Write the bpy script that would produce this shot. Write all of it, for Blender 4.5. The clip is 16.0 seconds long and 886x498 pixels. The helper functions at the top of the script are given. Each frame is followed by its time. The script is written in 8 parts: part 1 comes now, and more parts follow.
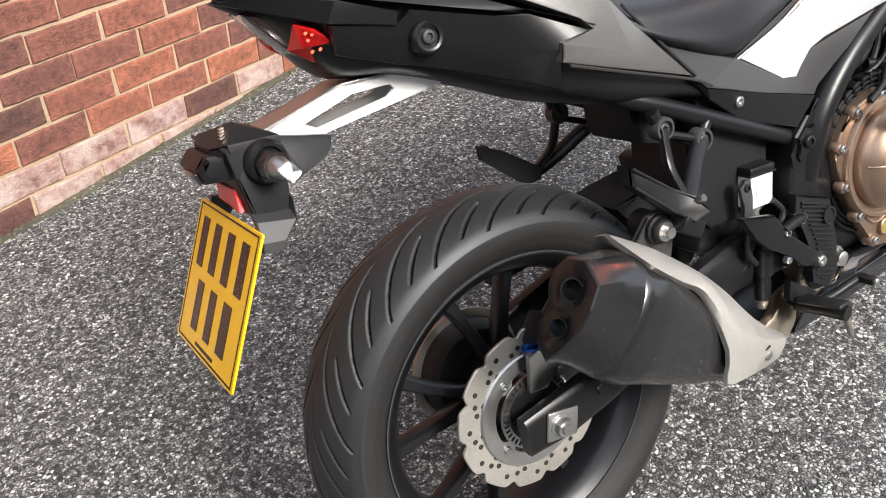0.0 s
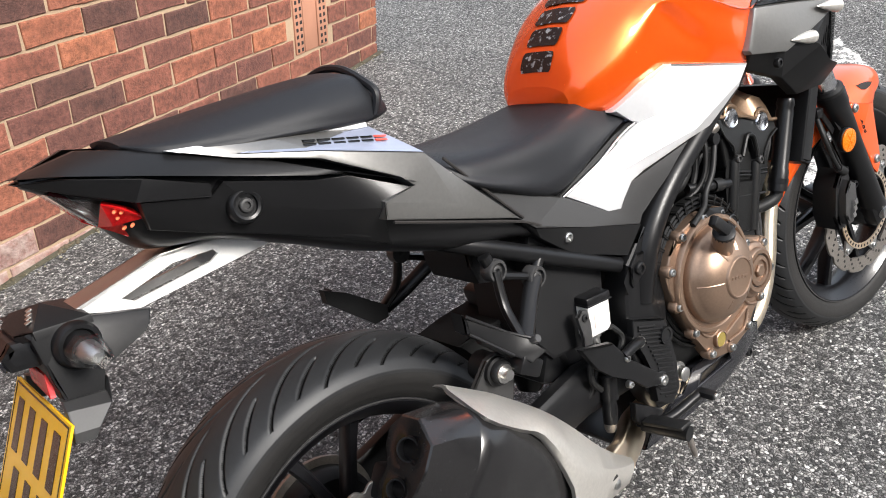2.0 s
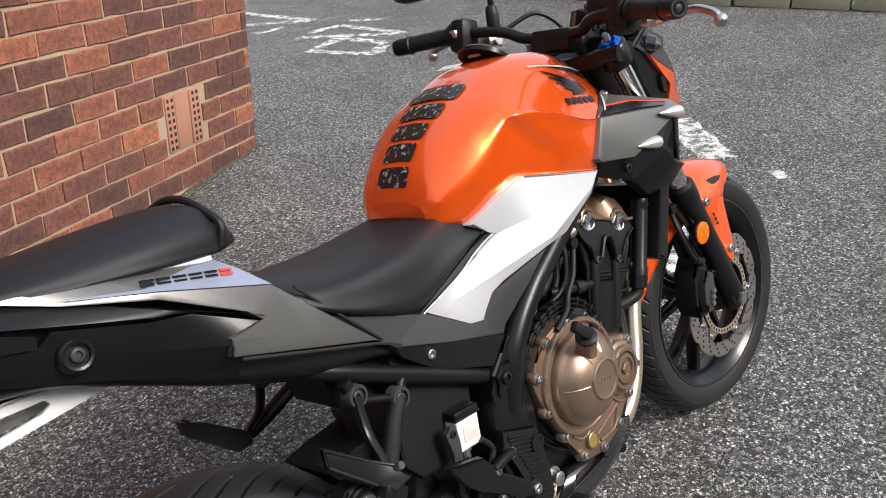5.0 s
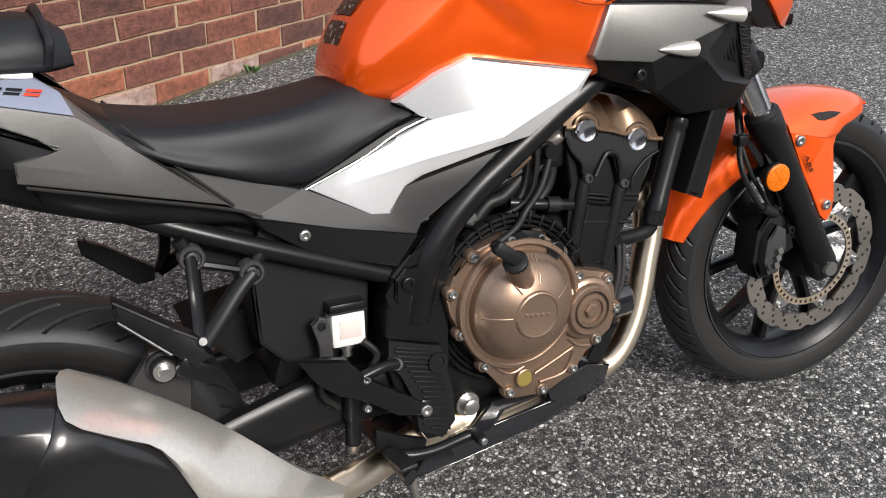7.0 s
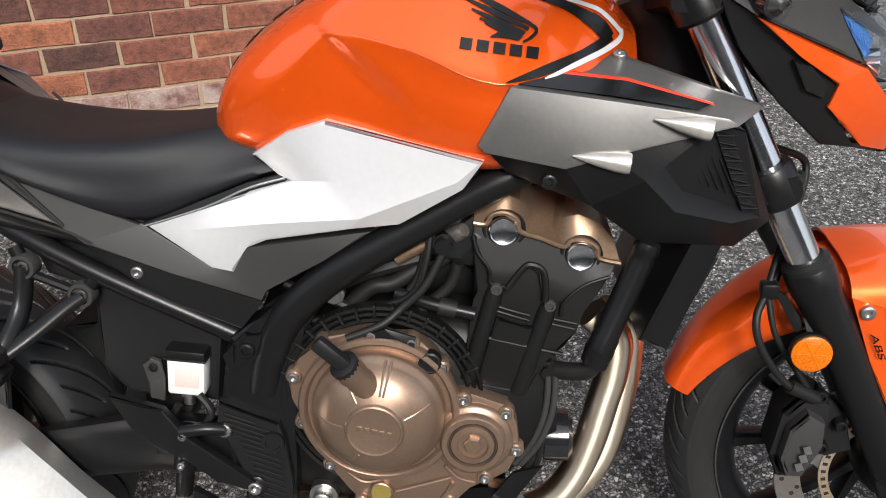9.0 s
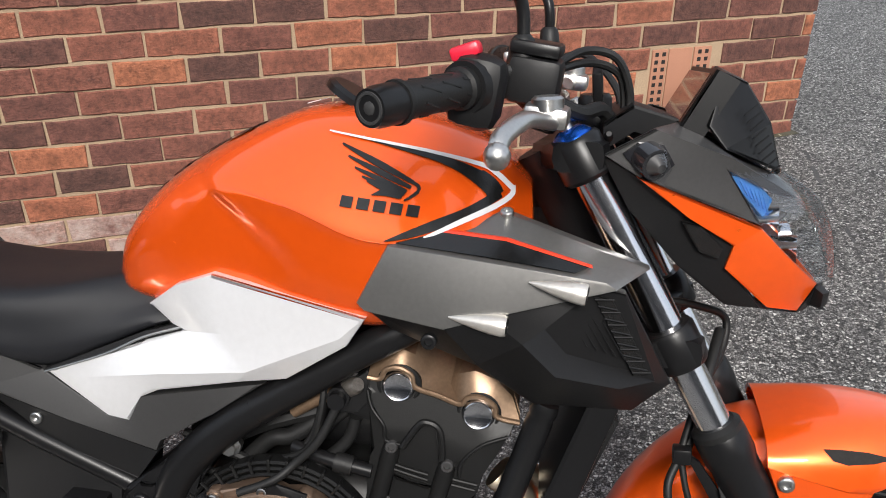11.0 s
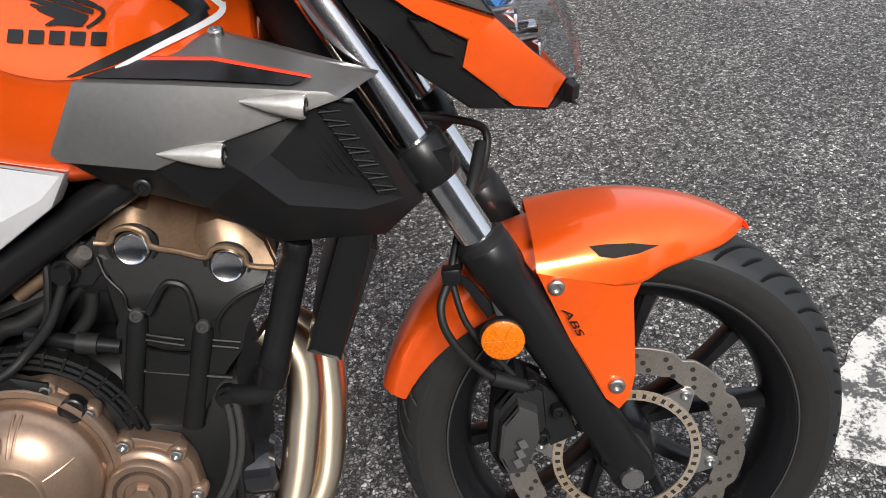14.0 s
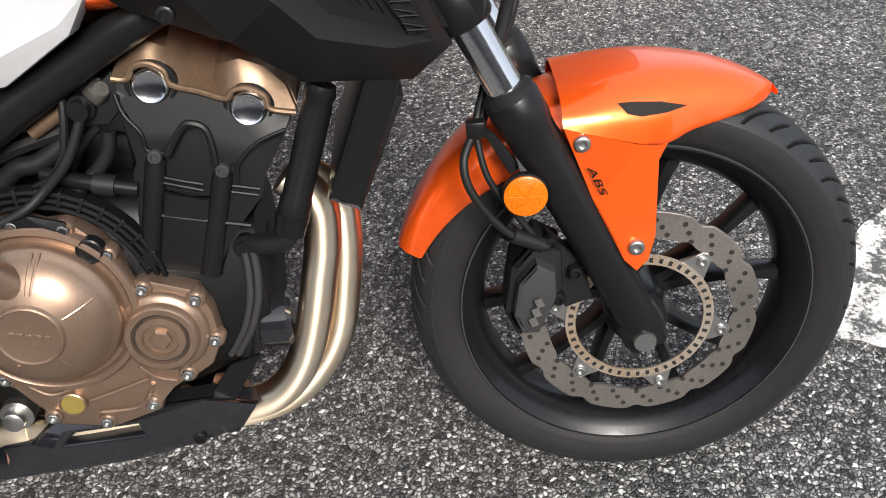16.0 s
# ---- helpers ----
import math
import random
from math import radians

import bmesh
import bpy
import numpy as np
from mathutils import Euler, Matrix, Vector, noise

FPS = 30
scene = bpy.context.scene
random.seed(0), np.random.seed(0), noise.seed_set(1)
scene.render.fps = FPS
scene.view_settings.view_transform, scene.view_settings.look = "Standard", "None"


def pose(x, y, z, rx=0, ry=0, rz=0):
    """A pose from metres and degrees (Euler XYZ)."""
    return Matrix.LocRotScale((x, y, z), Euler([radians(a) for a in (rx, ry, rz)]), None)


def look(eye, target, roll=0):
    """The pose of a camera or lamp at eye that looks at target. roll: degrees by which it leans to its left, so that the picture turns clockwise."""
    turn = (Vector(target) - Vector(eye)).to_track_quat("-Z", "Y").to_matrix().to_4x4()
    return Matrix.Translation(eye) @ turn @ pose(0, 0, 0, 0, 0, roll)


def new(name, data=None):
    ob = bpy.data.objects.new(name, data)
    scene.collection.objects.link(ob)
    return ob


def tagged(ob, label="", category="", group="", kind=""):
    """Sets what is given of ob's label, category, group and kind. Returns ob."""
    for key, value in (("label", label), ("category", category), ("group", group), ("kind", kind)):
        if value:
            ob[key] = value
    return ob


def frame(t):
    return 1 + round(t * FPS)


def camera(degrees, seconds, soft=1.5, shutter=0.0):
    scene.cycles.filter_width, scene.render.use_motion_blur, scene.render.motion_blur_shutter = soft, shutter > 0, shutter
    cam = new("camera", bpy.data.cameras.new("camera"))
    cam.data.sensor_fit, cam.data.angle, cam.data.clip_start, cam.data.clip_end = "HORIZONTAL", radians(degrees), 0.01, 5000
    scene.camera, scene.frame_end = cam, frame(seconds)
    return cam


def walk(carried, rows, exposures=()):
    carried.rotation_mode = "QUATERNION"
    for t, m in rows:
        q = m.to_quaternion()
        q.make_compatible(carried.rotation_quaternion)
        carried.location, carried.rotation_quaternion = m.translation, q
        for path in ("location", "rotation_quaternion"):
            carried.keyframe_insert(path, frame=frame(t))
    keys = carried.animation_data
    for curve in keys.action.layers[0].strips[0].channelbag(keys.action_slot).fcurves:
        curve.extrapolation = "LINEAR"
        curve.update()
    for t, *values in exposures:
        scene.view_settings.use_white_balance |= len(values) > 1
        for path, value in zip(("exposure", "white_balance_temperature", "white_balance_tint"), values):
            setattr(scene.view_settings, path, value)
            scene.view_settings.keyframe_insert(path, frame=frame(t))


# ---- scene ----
cam = camera(54.98, 16.0, 1.0)
PATH = [
    (0, (-0.6122, -0.6614, 1.1925), (0.2950, 0.7280, 0.0760), -1.15),
    (0.5, (-0.5984, -0.6627, 1.2072), (0.3566, 0.7182, 0.1205), -0.83),
    (1, (-0.5787, -0.6603, 1.2210), (0.4341, 0.7116, 0.1761), -0.95),
    (1.5, (-0.5529, -0.6657, 1.2395), (0.5335, 0.6829, 0.2390), -0.99),
    (2, (-0.5228, -0.6701, 1.2612), (0.6484, 0.6495, 0.3197), -0.28),
    (2.5, (-0.4995, -0.6699, 1.2820), (0.7594, 0.6220, 0.4181), 0.90),
    (3, (-0.4758, -0.6668, 1.3052), (0.8526, 0.6008, 0.5123), 1.13),
    (3.2, (-0.4693, -0.6692, 1.3177), (0.8812, 0.5916, 0.5521), 1.10),
    (5.3, (-0.4533, -0.6872, 1.3095), (0.9405, 0.5097, 0.5191), 0.32),
    (5.5, (-0.4559, -0.6986, 1.2987), (0.9011, 0.5006, 0.4499), 0.15),
    (6, (-0.3533, -0.7985, 1.2746), (0.7893, 0.5215, 0.2988), 0.17),
    (6.5, (-0.1669, -0.9003, 1.2854), (0.7744, 0.5275, 0.2485), 1.37),
    (7, (0.0632, -0.8727, 1.2839), (0.8849, 0.5965, 0.2040), 4.23),
    (7.5, (0.3017, -0.8535, 1.2979), (0.8744, 0.7012, 0.1777), 4.41),
    (8, (0.5269, -0.8781, 1.3151), (0.8147, 0.7331, 0.1658), 3.81),
    (8.2, (0.5848, -0.8435, 1.3261), (0.7969, 0.7608, 0.1508), 3.72),
    (10.3, (0.9433, -0.7488, 1.3501), (0.7035, 0.9279, 0.2866), -0.80),
    (10.5, (0.9501, -0.7342, 1.3589), (0.7342, 0.9648, 0.3260), -0.53),
    (11, (0.9618, -0.7237, 1.3791), (0.7781, 1.0191, 0.4153), 0.36),
    (11.5, (0.9720, -0.7230, 1.3783), (0.8027, 1.0383, 0.4458), 0.61),
    (12, (0.9857, -0.7174, 1.3720), (0.8391, 1.0456, 0.4390), 0.12),
    (12.5, (1.0044, -0.7105, 1.3553), (0.9090, 1.0425, 0.3972), -0.37),
    (13, (1.0256, -0.6983, 1.3354), (1.0059, 1.0283, 0.3262), -0.88),
    (13.5, (1.0544, -0.6909, 1.3023), (1.1231, 0.9866, 0.2155), -1.42),
    (14, (1.0835, -0.6887, 1.2700), (1.2367, 0.9233, 0.0962), -1.41),
    (14.5, (1.0989, -0.6913, 1.2414), (1.3136, 0.8593, -0.0035), -1.12),
    (15, (1.1021, -0.6936, 1.2267), (1.3432, 0.8092, -0.0708), -0.55),
    (15.5, (1.0875, -0.7013, 1.2218), (1.3170, 0.7778, -0.1048), 0.27),
    (16, (1.0433, -0.7106, 1.2165), (1.2069, 0.7597, -0.1294), 0.95),
]
walk(cam, [(t, look(eye, target, roll)) for t, eye, target, roll in PATH], [(0.0, 1.15), (1.5, 1.08), (3.0, 0.6), (5.5, 0.45), (7.5, 0.42), (10.5, 0.42), (13.5, 0.40), (14.5, 0.40), (16.0, 0.62)])

# ---- light: bright hazy sky, soft sun ----
SUN_DIR = Vector((0.12, -0.72, 0.66)).normalized()
world = bpy.data.worlds.new("sky")
scene.world = world
world.use_nodes = True
wt = world.node_tree
sky = wt.nodes.new("ShaderNodeTexSky")
sky.sky_type = "NISHITA"
sky.sun_disc = False
sky.sun_elevation = math.asin(SUN_DIR.z)
sky.sun_rotation = math.atan2(SUN_DIR.x, SUN_DIR.y)
sky.air_density, sky.dust_density, sky.ozone_density = 1.0, 4.0, 1.0
haze = wt.nodes.new("ShaderNodeMixRGB")
haze.inputs[0].default_value = 0.55
haze.inputs[2].default_value = (6.2, 6.6, 7.2, 1)
wt.links.new(sky.outputs[0], haze.inputs[1])
wt.links.new(haze.outputs[0], wt.nodes["Background"].inputs[0])
wt.nodes["Background"].inputs[1].default_value = 0.13
sun = new("sun", bpy.data.lights.new("sun", "SUN"))
sun.data.energy = 3.6
sun.data.angle = radians(20)
sun.data.color = (1.0, 0.97, 0.93)
sun.matrix_world = look(SUN_DIR * 20, (0, 0, 0))


# ---- materials ----
def material(name, col, rough=0.5, metal=0.0, var=0.12, scale=40.0, bump=0.05, bump_scale=None, coat=0.0, col2=None, ior=1.5, rvar=0.12, spec=0.5):
    m = bpy.data.materials.new(name)
    m.use_nodes = True
    nt = m.node_tree
    b = nt.nodes["Principled BSDF"]
    tc = nt.nodes.new("ShaderNodeTexCoord")
    big = nt.nodes.new("ShaderNodeTexNoise")
    big.inputs["Scale"].default_value = scale * 0.12
    big.inputs["Detail"].default_value = 4
    fine = nt.nodes.new("ShaderNodeTexNoise")
    fine.inputs["Scale"].default_value = scale * 6
    fine.inputs["Detail"].default_value = 3
    for n in (big, fine):
        nt.links.new(tc.outputs["Object"], n.inputs["Vector"])
    add = nt.nodes.new("ShaderNodeMath")
    add.operation = "ADD"
    nt.links.new(big.outputs["Fac"], add.inputs[0])
    nt.links.new(fine.outputs["Fac"], add.inputs[1])
    ramp = nt.nodes.new("ShaderNodeMapRange")
    ramp.inputs["From Min"].default_value = 0.6
    ramp.inputs["From Max"].default_value = 1.4
    nt.links.new(add.outputs[0], ramp.inputs["Value"])
    mix = nt.nodes.new("ShaderNodeMixRGB")
    c2 = col2 or tuple(min(1.0, c * (1 + var)) for c in col)
    c1 = tuple(c * (1 - var) for c in col) if not col2 else col
    mix.inputs[1].default_value = (*c1, 1)
    mix.inputs[2].default_value = (*c2, 1)
    nt.links.new(ramp.outputs[0], mix.inputs[0])
    nt.links.new(mix.outputs[0], b.inputs["Base Color"])
    rr = nt.nodes.new("ShaderNodeMapRange")
    rr.inputs["To Min"].default_value = max(0.02, rough - rvar * rough)
    rr.inputs["To Max"].default_value = min(1, rough + rvar * rough)
    nt.links.new(ramp.outputs[0], rr.inputs["Value"])
    nt.links.new(rr.outputs[0], b.inputs["Roughness"])
    b.inputs["Metallic"].default_value = metal
    b.inputs["IOR"].default_value = ior
    b.inputs["Specular IOR Level"].default_value = spec
    b.inputs["Coat Weight"].default_value = coat
    b.inputs["Coat Roughness"].default_value = 0.04
    if bump:
        bn = nt.nodes.new("ShaderNodeTexNoise")
        bn.inputs["Scale"].default_value = bump_scale or scale * 8
        bn.inputs["Detail"].default_value = 3
        nt.links.new(tc.outputs["Object"], bn.inputs["Vector"])
        bu = nt.nodes.new("ShaderNodeBump")
        bu.inputs["Strength"].default_value = bump
        bu.inputs["Distance"].default_value = 0.002
        nt.links.new(bn.outputs["Fac"], bu.inputs["Height"])
        nt.links.new(bu.outputs[0], b.inputs["Normal"])
    return m


ORANGE = material("orange_paint", (0.98, 0.112, 0.006), 0.25, 0.55, 0.05, 12, 0.0, coat=1.0)
ORANGE_M = material("orange_plastic", (0.97, 0.112, 0.008), 0.30, 0.50, 0.06, 12, 0.0, coat=0.7)
WHITE_SILVER = material("pale_silver_paint", (0.66, 0.66, 0.67), 0.33, 0.35, 0.04, 20, 0.02, coat=0.4)
MATT_SILVER = material("matt_grey_metallic", (0.22, 0.216, 0.208), 0.37, 0.75, 0.08, 30, 0.03, 2600)
SILVER_EDGE = material("silver_lilac_paint", (0.33, 0.36, 0.46), 0.32, 0.4, 0.05, 30, 0.02)
BLACK = material("black_plastic", (0.009, 0.009, 0.0095), 0.46, 0.0, 0.25, 60, 0.05, 1600, spec=0.24)
MATT_BLACK = material("matt_black_plastic", (0.008, 0.008, 0.008), 0.8, 0.0, 0.25, 60, 0.1, 1200, spec=0.12)
BLACK_S = material("black_satin_paint", (0.007, 0.007, 0.0075), 0.34, 0.0, 0.2, 40, 0.0, coat=0.04, spec=0.26)
BLACK_G = material("black_gloss", (0.012, 0.012, 0.014), 0.12, 0.0, 0.2, 40, 0.0, coat=0.6)
CHARCOAL = material("charcoal_plastic", (0.030, 0.0295, 0.0295), 0.48, 0.0, 0.15, 60, 0.06, 1800, spec=0.35)
GUNMETAL = material("gunmetal_plastic", (0.052, 0.051, 0.051), 0.36, 0.3, 0.12, 40, 0.08, 1600)
RUBBER = material("tyre_rubber", (0.014, 0.0145, 0.0155), 0.46, 0.0, 0.3, 30, 0.08, 900, spec=0.40)
# Darker rubber that puts the shade inside the tread grooves into the colour.
GROOVE_SHADE = material("clean_groove_rubber", (0.006, 0.006, 0.006), 0.9, 0.0, 0.1, 30, 0.0, spec=0.1)
SIDEWALL = material("tyre_sidewall", (0.014, 0.0133, 0.0128), 0.62, 0.0, 0.35, 24, 0.2, 700, spec=0.28)
SEAT = material("black_vinyl", (0.008, 0.0085, 0.0105), 0.5, 0.0, 0.2, 40, 0.15, 2200, spec=0.32)
RIM = material("black_rim_paint", (0.006, 0.006, 0.007), 0.3, 0.0, 0.4, 40, 0.0, coat=0.12, spec=0.3)
BRONZE = material("bronze_engine_paint", (0.300, 0.205, 0.147), 0.36, 0.78, 0.12, 40, 0.06, 900)
BRONZE_D = material("bronze_head_paint", (0.230, 0.152, 0.097), 0.38, 0.7, 0.2, 40, 0.08, 900)
ENGINE = material("black_engine_paint", (0.007, 0.007, 0.007), 0.42, 0.0, 0.3, 50, 0.08, 700, spec=0.22)
STEEL = material("bright_steel", (0.46, 0.46, 0.45), 0.34, 1.0, 0.15, 60, 0.04)
CHROME = material("hard_chrome", (0.70, 0.70, 0.72), 0.17, 1.0, 0.05, 60, 0.0)
ALU = material("brushed_aluminium", (0.55, 0.54, 0.52), 0.33, 1.0, 0.1, 60, 0.08, 1500)
SHIELD = material("stainless_shield", (0.68, 0.65, 0.60), 0.36, 0.75, 0.10, 30, 0.02, 1500)
DISC = material("worn_disc_steel", (0.28, 0.255, 0.23), 0.42, 0.85, 0.3, 60, 0.2, 900)
DISC_R = material("bare_disc_steel", (0.50, 0.47, 0.42), 0.40, 0.8, 0.2, 60, 0.15, 900)
ABSRING = material("tone_ring_steel", (0.58, 0.57, 0.54), 0.35, 0.7, 0.1, 50, 0.1, col2=(0.42, 0.27, 0.13))
PIPE = material("heat_tinted_pipe", (0.90, 0.80, 0.64), 0.42, 1.0, 0.1, 3, 0.0, col2=(0.74, 0.58, 0.40), rvar=0.05)
grain = PIPE.node_tree.nodes.new("ShaderNodeVectorTransform")
grain.vector_type, grain.convert_from, grain.convert_to = "VECTOR", "OBJECT", "WORLD"
grain.inputs[0].default_value = (0.22, 0.0, 0.97)
PIPE.node_tree.nodes["Principled BSDF"].inputs["Anisotropic"].default_value = 0.85
PIPE.node_tree.links.new(grain.outputs[0], PIPE.node_tree.nodes["Principled BSDF"].inputs["Tangent"])
LED = material("bright_red_diode", (0.95, 0.22, 0.10), 0.3, 0.0, 0.1)
RUST = material("rusty_flange", (0.28, 0.13, 0.08), 0.7, 0.3, 0.4, 60, 0.4)
MUFFLER = material("satin_black_muffler", (0.010, 0.0095, 0.0098), 0.26, 0.0, 0.15, 30, 0.0, coat=0.2, spec=0.5)
HOSE = material("black_rubber_hose", (0.009, 0.009, 0.009), 0.5, 0.0, 0.2, 60, 0.1, spec=0.3)
RED = material("red_lens", (0.72, 0.012, 0.014), 0.25, 0.0, 0.3, 90, 0.3, 700, coat=0.15, spec=0.3)
REDSW = material("red_switch", (0.62, 0.015, 0.04), 0.35, 0.0, 0.1)
AMBER = material("amber_reflector", (0.66, 0.145, 0.003), 0.28, 0.0, 0.35, 60, 0.4, 420, coat=0.15, spec=0.3)
YELLOW = material("yellow_plate", (0.86, 0.50, 0.006), 0.32, 0.0, 0.06, 20, 0.03, coat=0.3)
INK = material("black_ink", (0.006, 0.006, 0.006), 0.25, 0.0, 0.1)
WHITEPL = material("white_plastic", (0.64, 0.635, 0.62), 0.42, 0.0, 0.04, 40, 0.02)
PINK = material("faded_label", (0.62, 0.50, 0.46), 0.5, 0.0, 0.15, 90)
BLUE = material("blue_anodised", (0.02, 0.13, 0.62), 0.22, 0.9, 0.1)
BLUEF = material("blue_reflector", (0.05, 0.26, 0.85), 0.15, 0.6, 0.5, 60, 0.5, 300)
MIRROR = material("mirror_chrome", (0.85, 0.85, 0.87), 0.05, 1.0, 0.02)
WHITEDEC = material("white_decal", (0.58, 0.58, 0.59), 0.3, 0.0, 0.03)
REDLINE = material("red_line", (0.75, 0.05, 0.02), 0.3, 0.0, 0.03)
CARBON = material("weave_mesh", (0.008, 0.008, 0.008), 0.55, 0.0, 0.6, 200, 0.8, 1200, spec=0.2)


def glass(name, col=(1, 1, 1), rough=0.03):
    """Thin clear plastic: see-through with a glossy skin."""
    m = bpy.data.materials.new(name)
    m.use_nodes = True
    nt = m.node_tree
    clear, gloss, mix = nt.nodes.new("ShaderNodeBsdfTransparent"), nt.nodes.new("ShaderNodeBsdfGlossy"), nt.nodes.new("ShaderNodeMixShader")
    clear.inputs[0].default_value = (*col, 1)
    gloss.inputs["Roughness"].default_value = rough
    fr = nt.nodes.new("ShaderNodeLayerWeight")
    rise = nt.nodes.new("ShaderNodeMath")
    rise.operation = "POWER"
    rise.inputs[1].default_value = 3.5
    span = nt.nodes.new("ShaderNodeMapRange")
    span.inputs["To Min"].default_value, span.inputs["To Max"].default_value = 0.04, 0.55
    nt.links.new(fr.outputs["Facing"], rise.inputs[0])
    nt.links.new(rise.outputs[0], span.inputs["Value"])
    nt.links.new(span.outputs[0], mix.inputs[0])
    nt.links.new(clear.outputs[0], mix.inputs[1])
    nt.links.new(gloss.outputs[0], mix.inputs[2])
    nt.links.new(mix.outputs[0], nt.nodes["Material Output"].inputs[0])
    return m


def printed(name):
    """Black film with ragged white print."""
    m = material(name, (0.01, 0.01, 0.011), 0.25, 0.0, 0.2)
    nt = m.node_tree
    n = nt.nodes.new("ShaderNodeTexNoise")
    n.inputs["Scale"].default_value = 110
    n.inputs["Detail"].default_value = 2
    tc = nt.nodes.new("ShaderNodeTexCoord")
    nt.links.new(tc.outputs["Object"], n.inputs["Vector"])
    ramp = nt.nodes.new("ShaderNodeValToRGB")
    cr = ramp.color_ramp
    cr.elements[0].position, cr.elements[0].color = 0.58, (0.010, 0.010, 0.011, 1)
    cr.elements[1].position, cr.elements[1].color = 0.66, (0.26, 0.26, 0.27, 1)
    nt.links.new(n.outputs["Fac"], ramp.inputs[0])
    nt.links.new(ramp.outputs[0], nt.nodes["Principled BSDF"].inputs["Base Color"])
    return m


GREYDEC = printed("printed_sticker")
LENS = glass("clear_lens", (0.93, 0.94, 0.95))


def asphalt():
    m = bpy.data.materials.new("coarse_asphalt")
    m.use_nodes = True
    nt = m.node_tree
    b = nt.nodes["Principled BSDF"]
    tc = nt.nodes.new("ShaderNodeTexCoord")
    warp = nt.nodes.new("ShaderNodeTexNoise")
    warp.inputs["Scale"].default_value = 90
    vm = nt.nodes.new("ShaderNodeMixRGB")
    vm.blend_type = "LINEAR_LIGHT"
    vm.inputs[0].default_value = 0.006
    nt.links.new(tc.outputs["Object"], warp.inputs["Vector"])
    nt.links.new(tc.outputs["Object"], vm.inputs[1])
    nt.links.new(warp.outputs["Color"], vm.inputs[2])
    outs = []
    for scale, feature in ((135, "F1"), (135, "DISTANCE_TO_EDGE"), (330, "F1")):
        v = nt.nodes.new("ShaderNodeTexVoronoi")
        v.feature = feature
        v.inputs["Scale"].default_value = scale
        nt.links.new(vm.outputs[0], v.inputs["Vector"])
        outs.append(v)
    sep = nt.nodes.new("ShaderNodeSeparateColor")
    nt.links.new(outs[0].outputs["Color"], sep.inputs[0])
    ramp = nt.nodes.new("ShaderNodeValToRGB")
    cr = ramp.color_ramp
    cr.elements[0].position, cr.elements[0].color = 0.0, (0.03, 0.03, 0.03, 1)
    cr.elements[1].position, cr.elements[1].color = 1.0, (0.80, 0.79, 0.76, 1)
    for pos, c in ((0.25, (0.105, 0.103, 0.10, 1)), (0.58, (0.25, 0.245, 0.235, 1)), (0.85, (0.45, 0.44, 0.42, 1))):
        e = cr.elements.new(pos)
        e.color = c
    nt.links.new(sep.outputs[0], ramp.inputs[0])
    edge = nt.nodes.new("ShaderNodeMapRange")
    edge.inputs["From Max"].default_value = 0.24
    edge.inputs["To Min"].default_value = 0.07
    nt.links.new(outs[1].outputs["Distance"], edge.inputs["Value"])
    mul = nt.nodes.new("ShaderNodeMixRGB")
    mul.blend_type = "MULTIPLY"
    mul.inputs[0].default_value = 1
    nt.links.new(ramp.outputs[0], mul.inputs[1])
    nt.links.new(edge.outputs[0], mul.inputs[2])
    stain = nt.nodes.new("ShaderNodeTexNoise")
    stain.inputs["Scale"].default_value = 2.2
    stain.inputs["Detail"].default_value = 7
    nt.links.new(tc.outputs["Object"], stain.inputs["Vector"])
    sr = nt.nodes.new("ShaderNodeMapRange")
    sr.inputs["From Min"].default_value, sr.inputs["From Max"].default_value = 0.3, 0.7
    sr.inputs["To Min"].default_value, sr.inputs["To Max"].default_value = 0.78, 1.15
    nt.links.new(stain.outputs["Fac"], sr.inputs["Value"])
    mul2 = nt.nodes.new("ShaderNodeMixRGB")
    mul2.blend_type = "MULTIPLY"
    mul2.inputs[0].default_value = 1
    nt.links.new(mul.outputs[0], mul2.inputs[1])
    nt.links.new(sr.outputs[0], mul2.inputs[2])
    nt.links.new(mul2.outputs[0], b.inputs["Base Color"])
    b.inputs["Roughness"].default_value = 0.72
    sub = nt.nodes.new("ShaderNodeMath")
    sub.operation = "MULTIPLY_ADD"
    sub.inputs[1].default_value = 0.5
    nt.links.new(sep.outputs[1], sub.inputs[0])
    nt.links.new(edge.outputs[0], sub.inputs[2])
    sub2 = nt.nodes.new("ShaderNodeMath")
    sub2.operation = "MULTIPLY_ADD"
    sub2.inputs[1].default_value = -0.5
    nt.links.new(outs[2].outputs["Distance"], sub2.inputs[0])
    nt.links.new(sub.outputs[0], sub2.inputs[2])
    bu = nt.nodes.new("ShaderNodeBump")
    bu.inputs["Strength"].default_value = 0.9
    bu.inputs["Distance"].default_value = 0.0035
    nt.links.new(sub2.outputs[0], bu.inputs["Height"])
    nt.links.new(bu.outputs[0], b.inputs["Normal"])
    return m


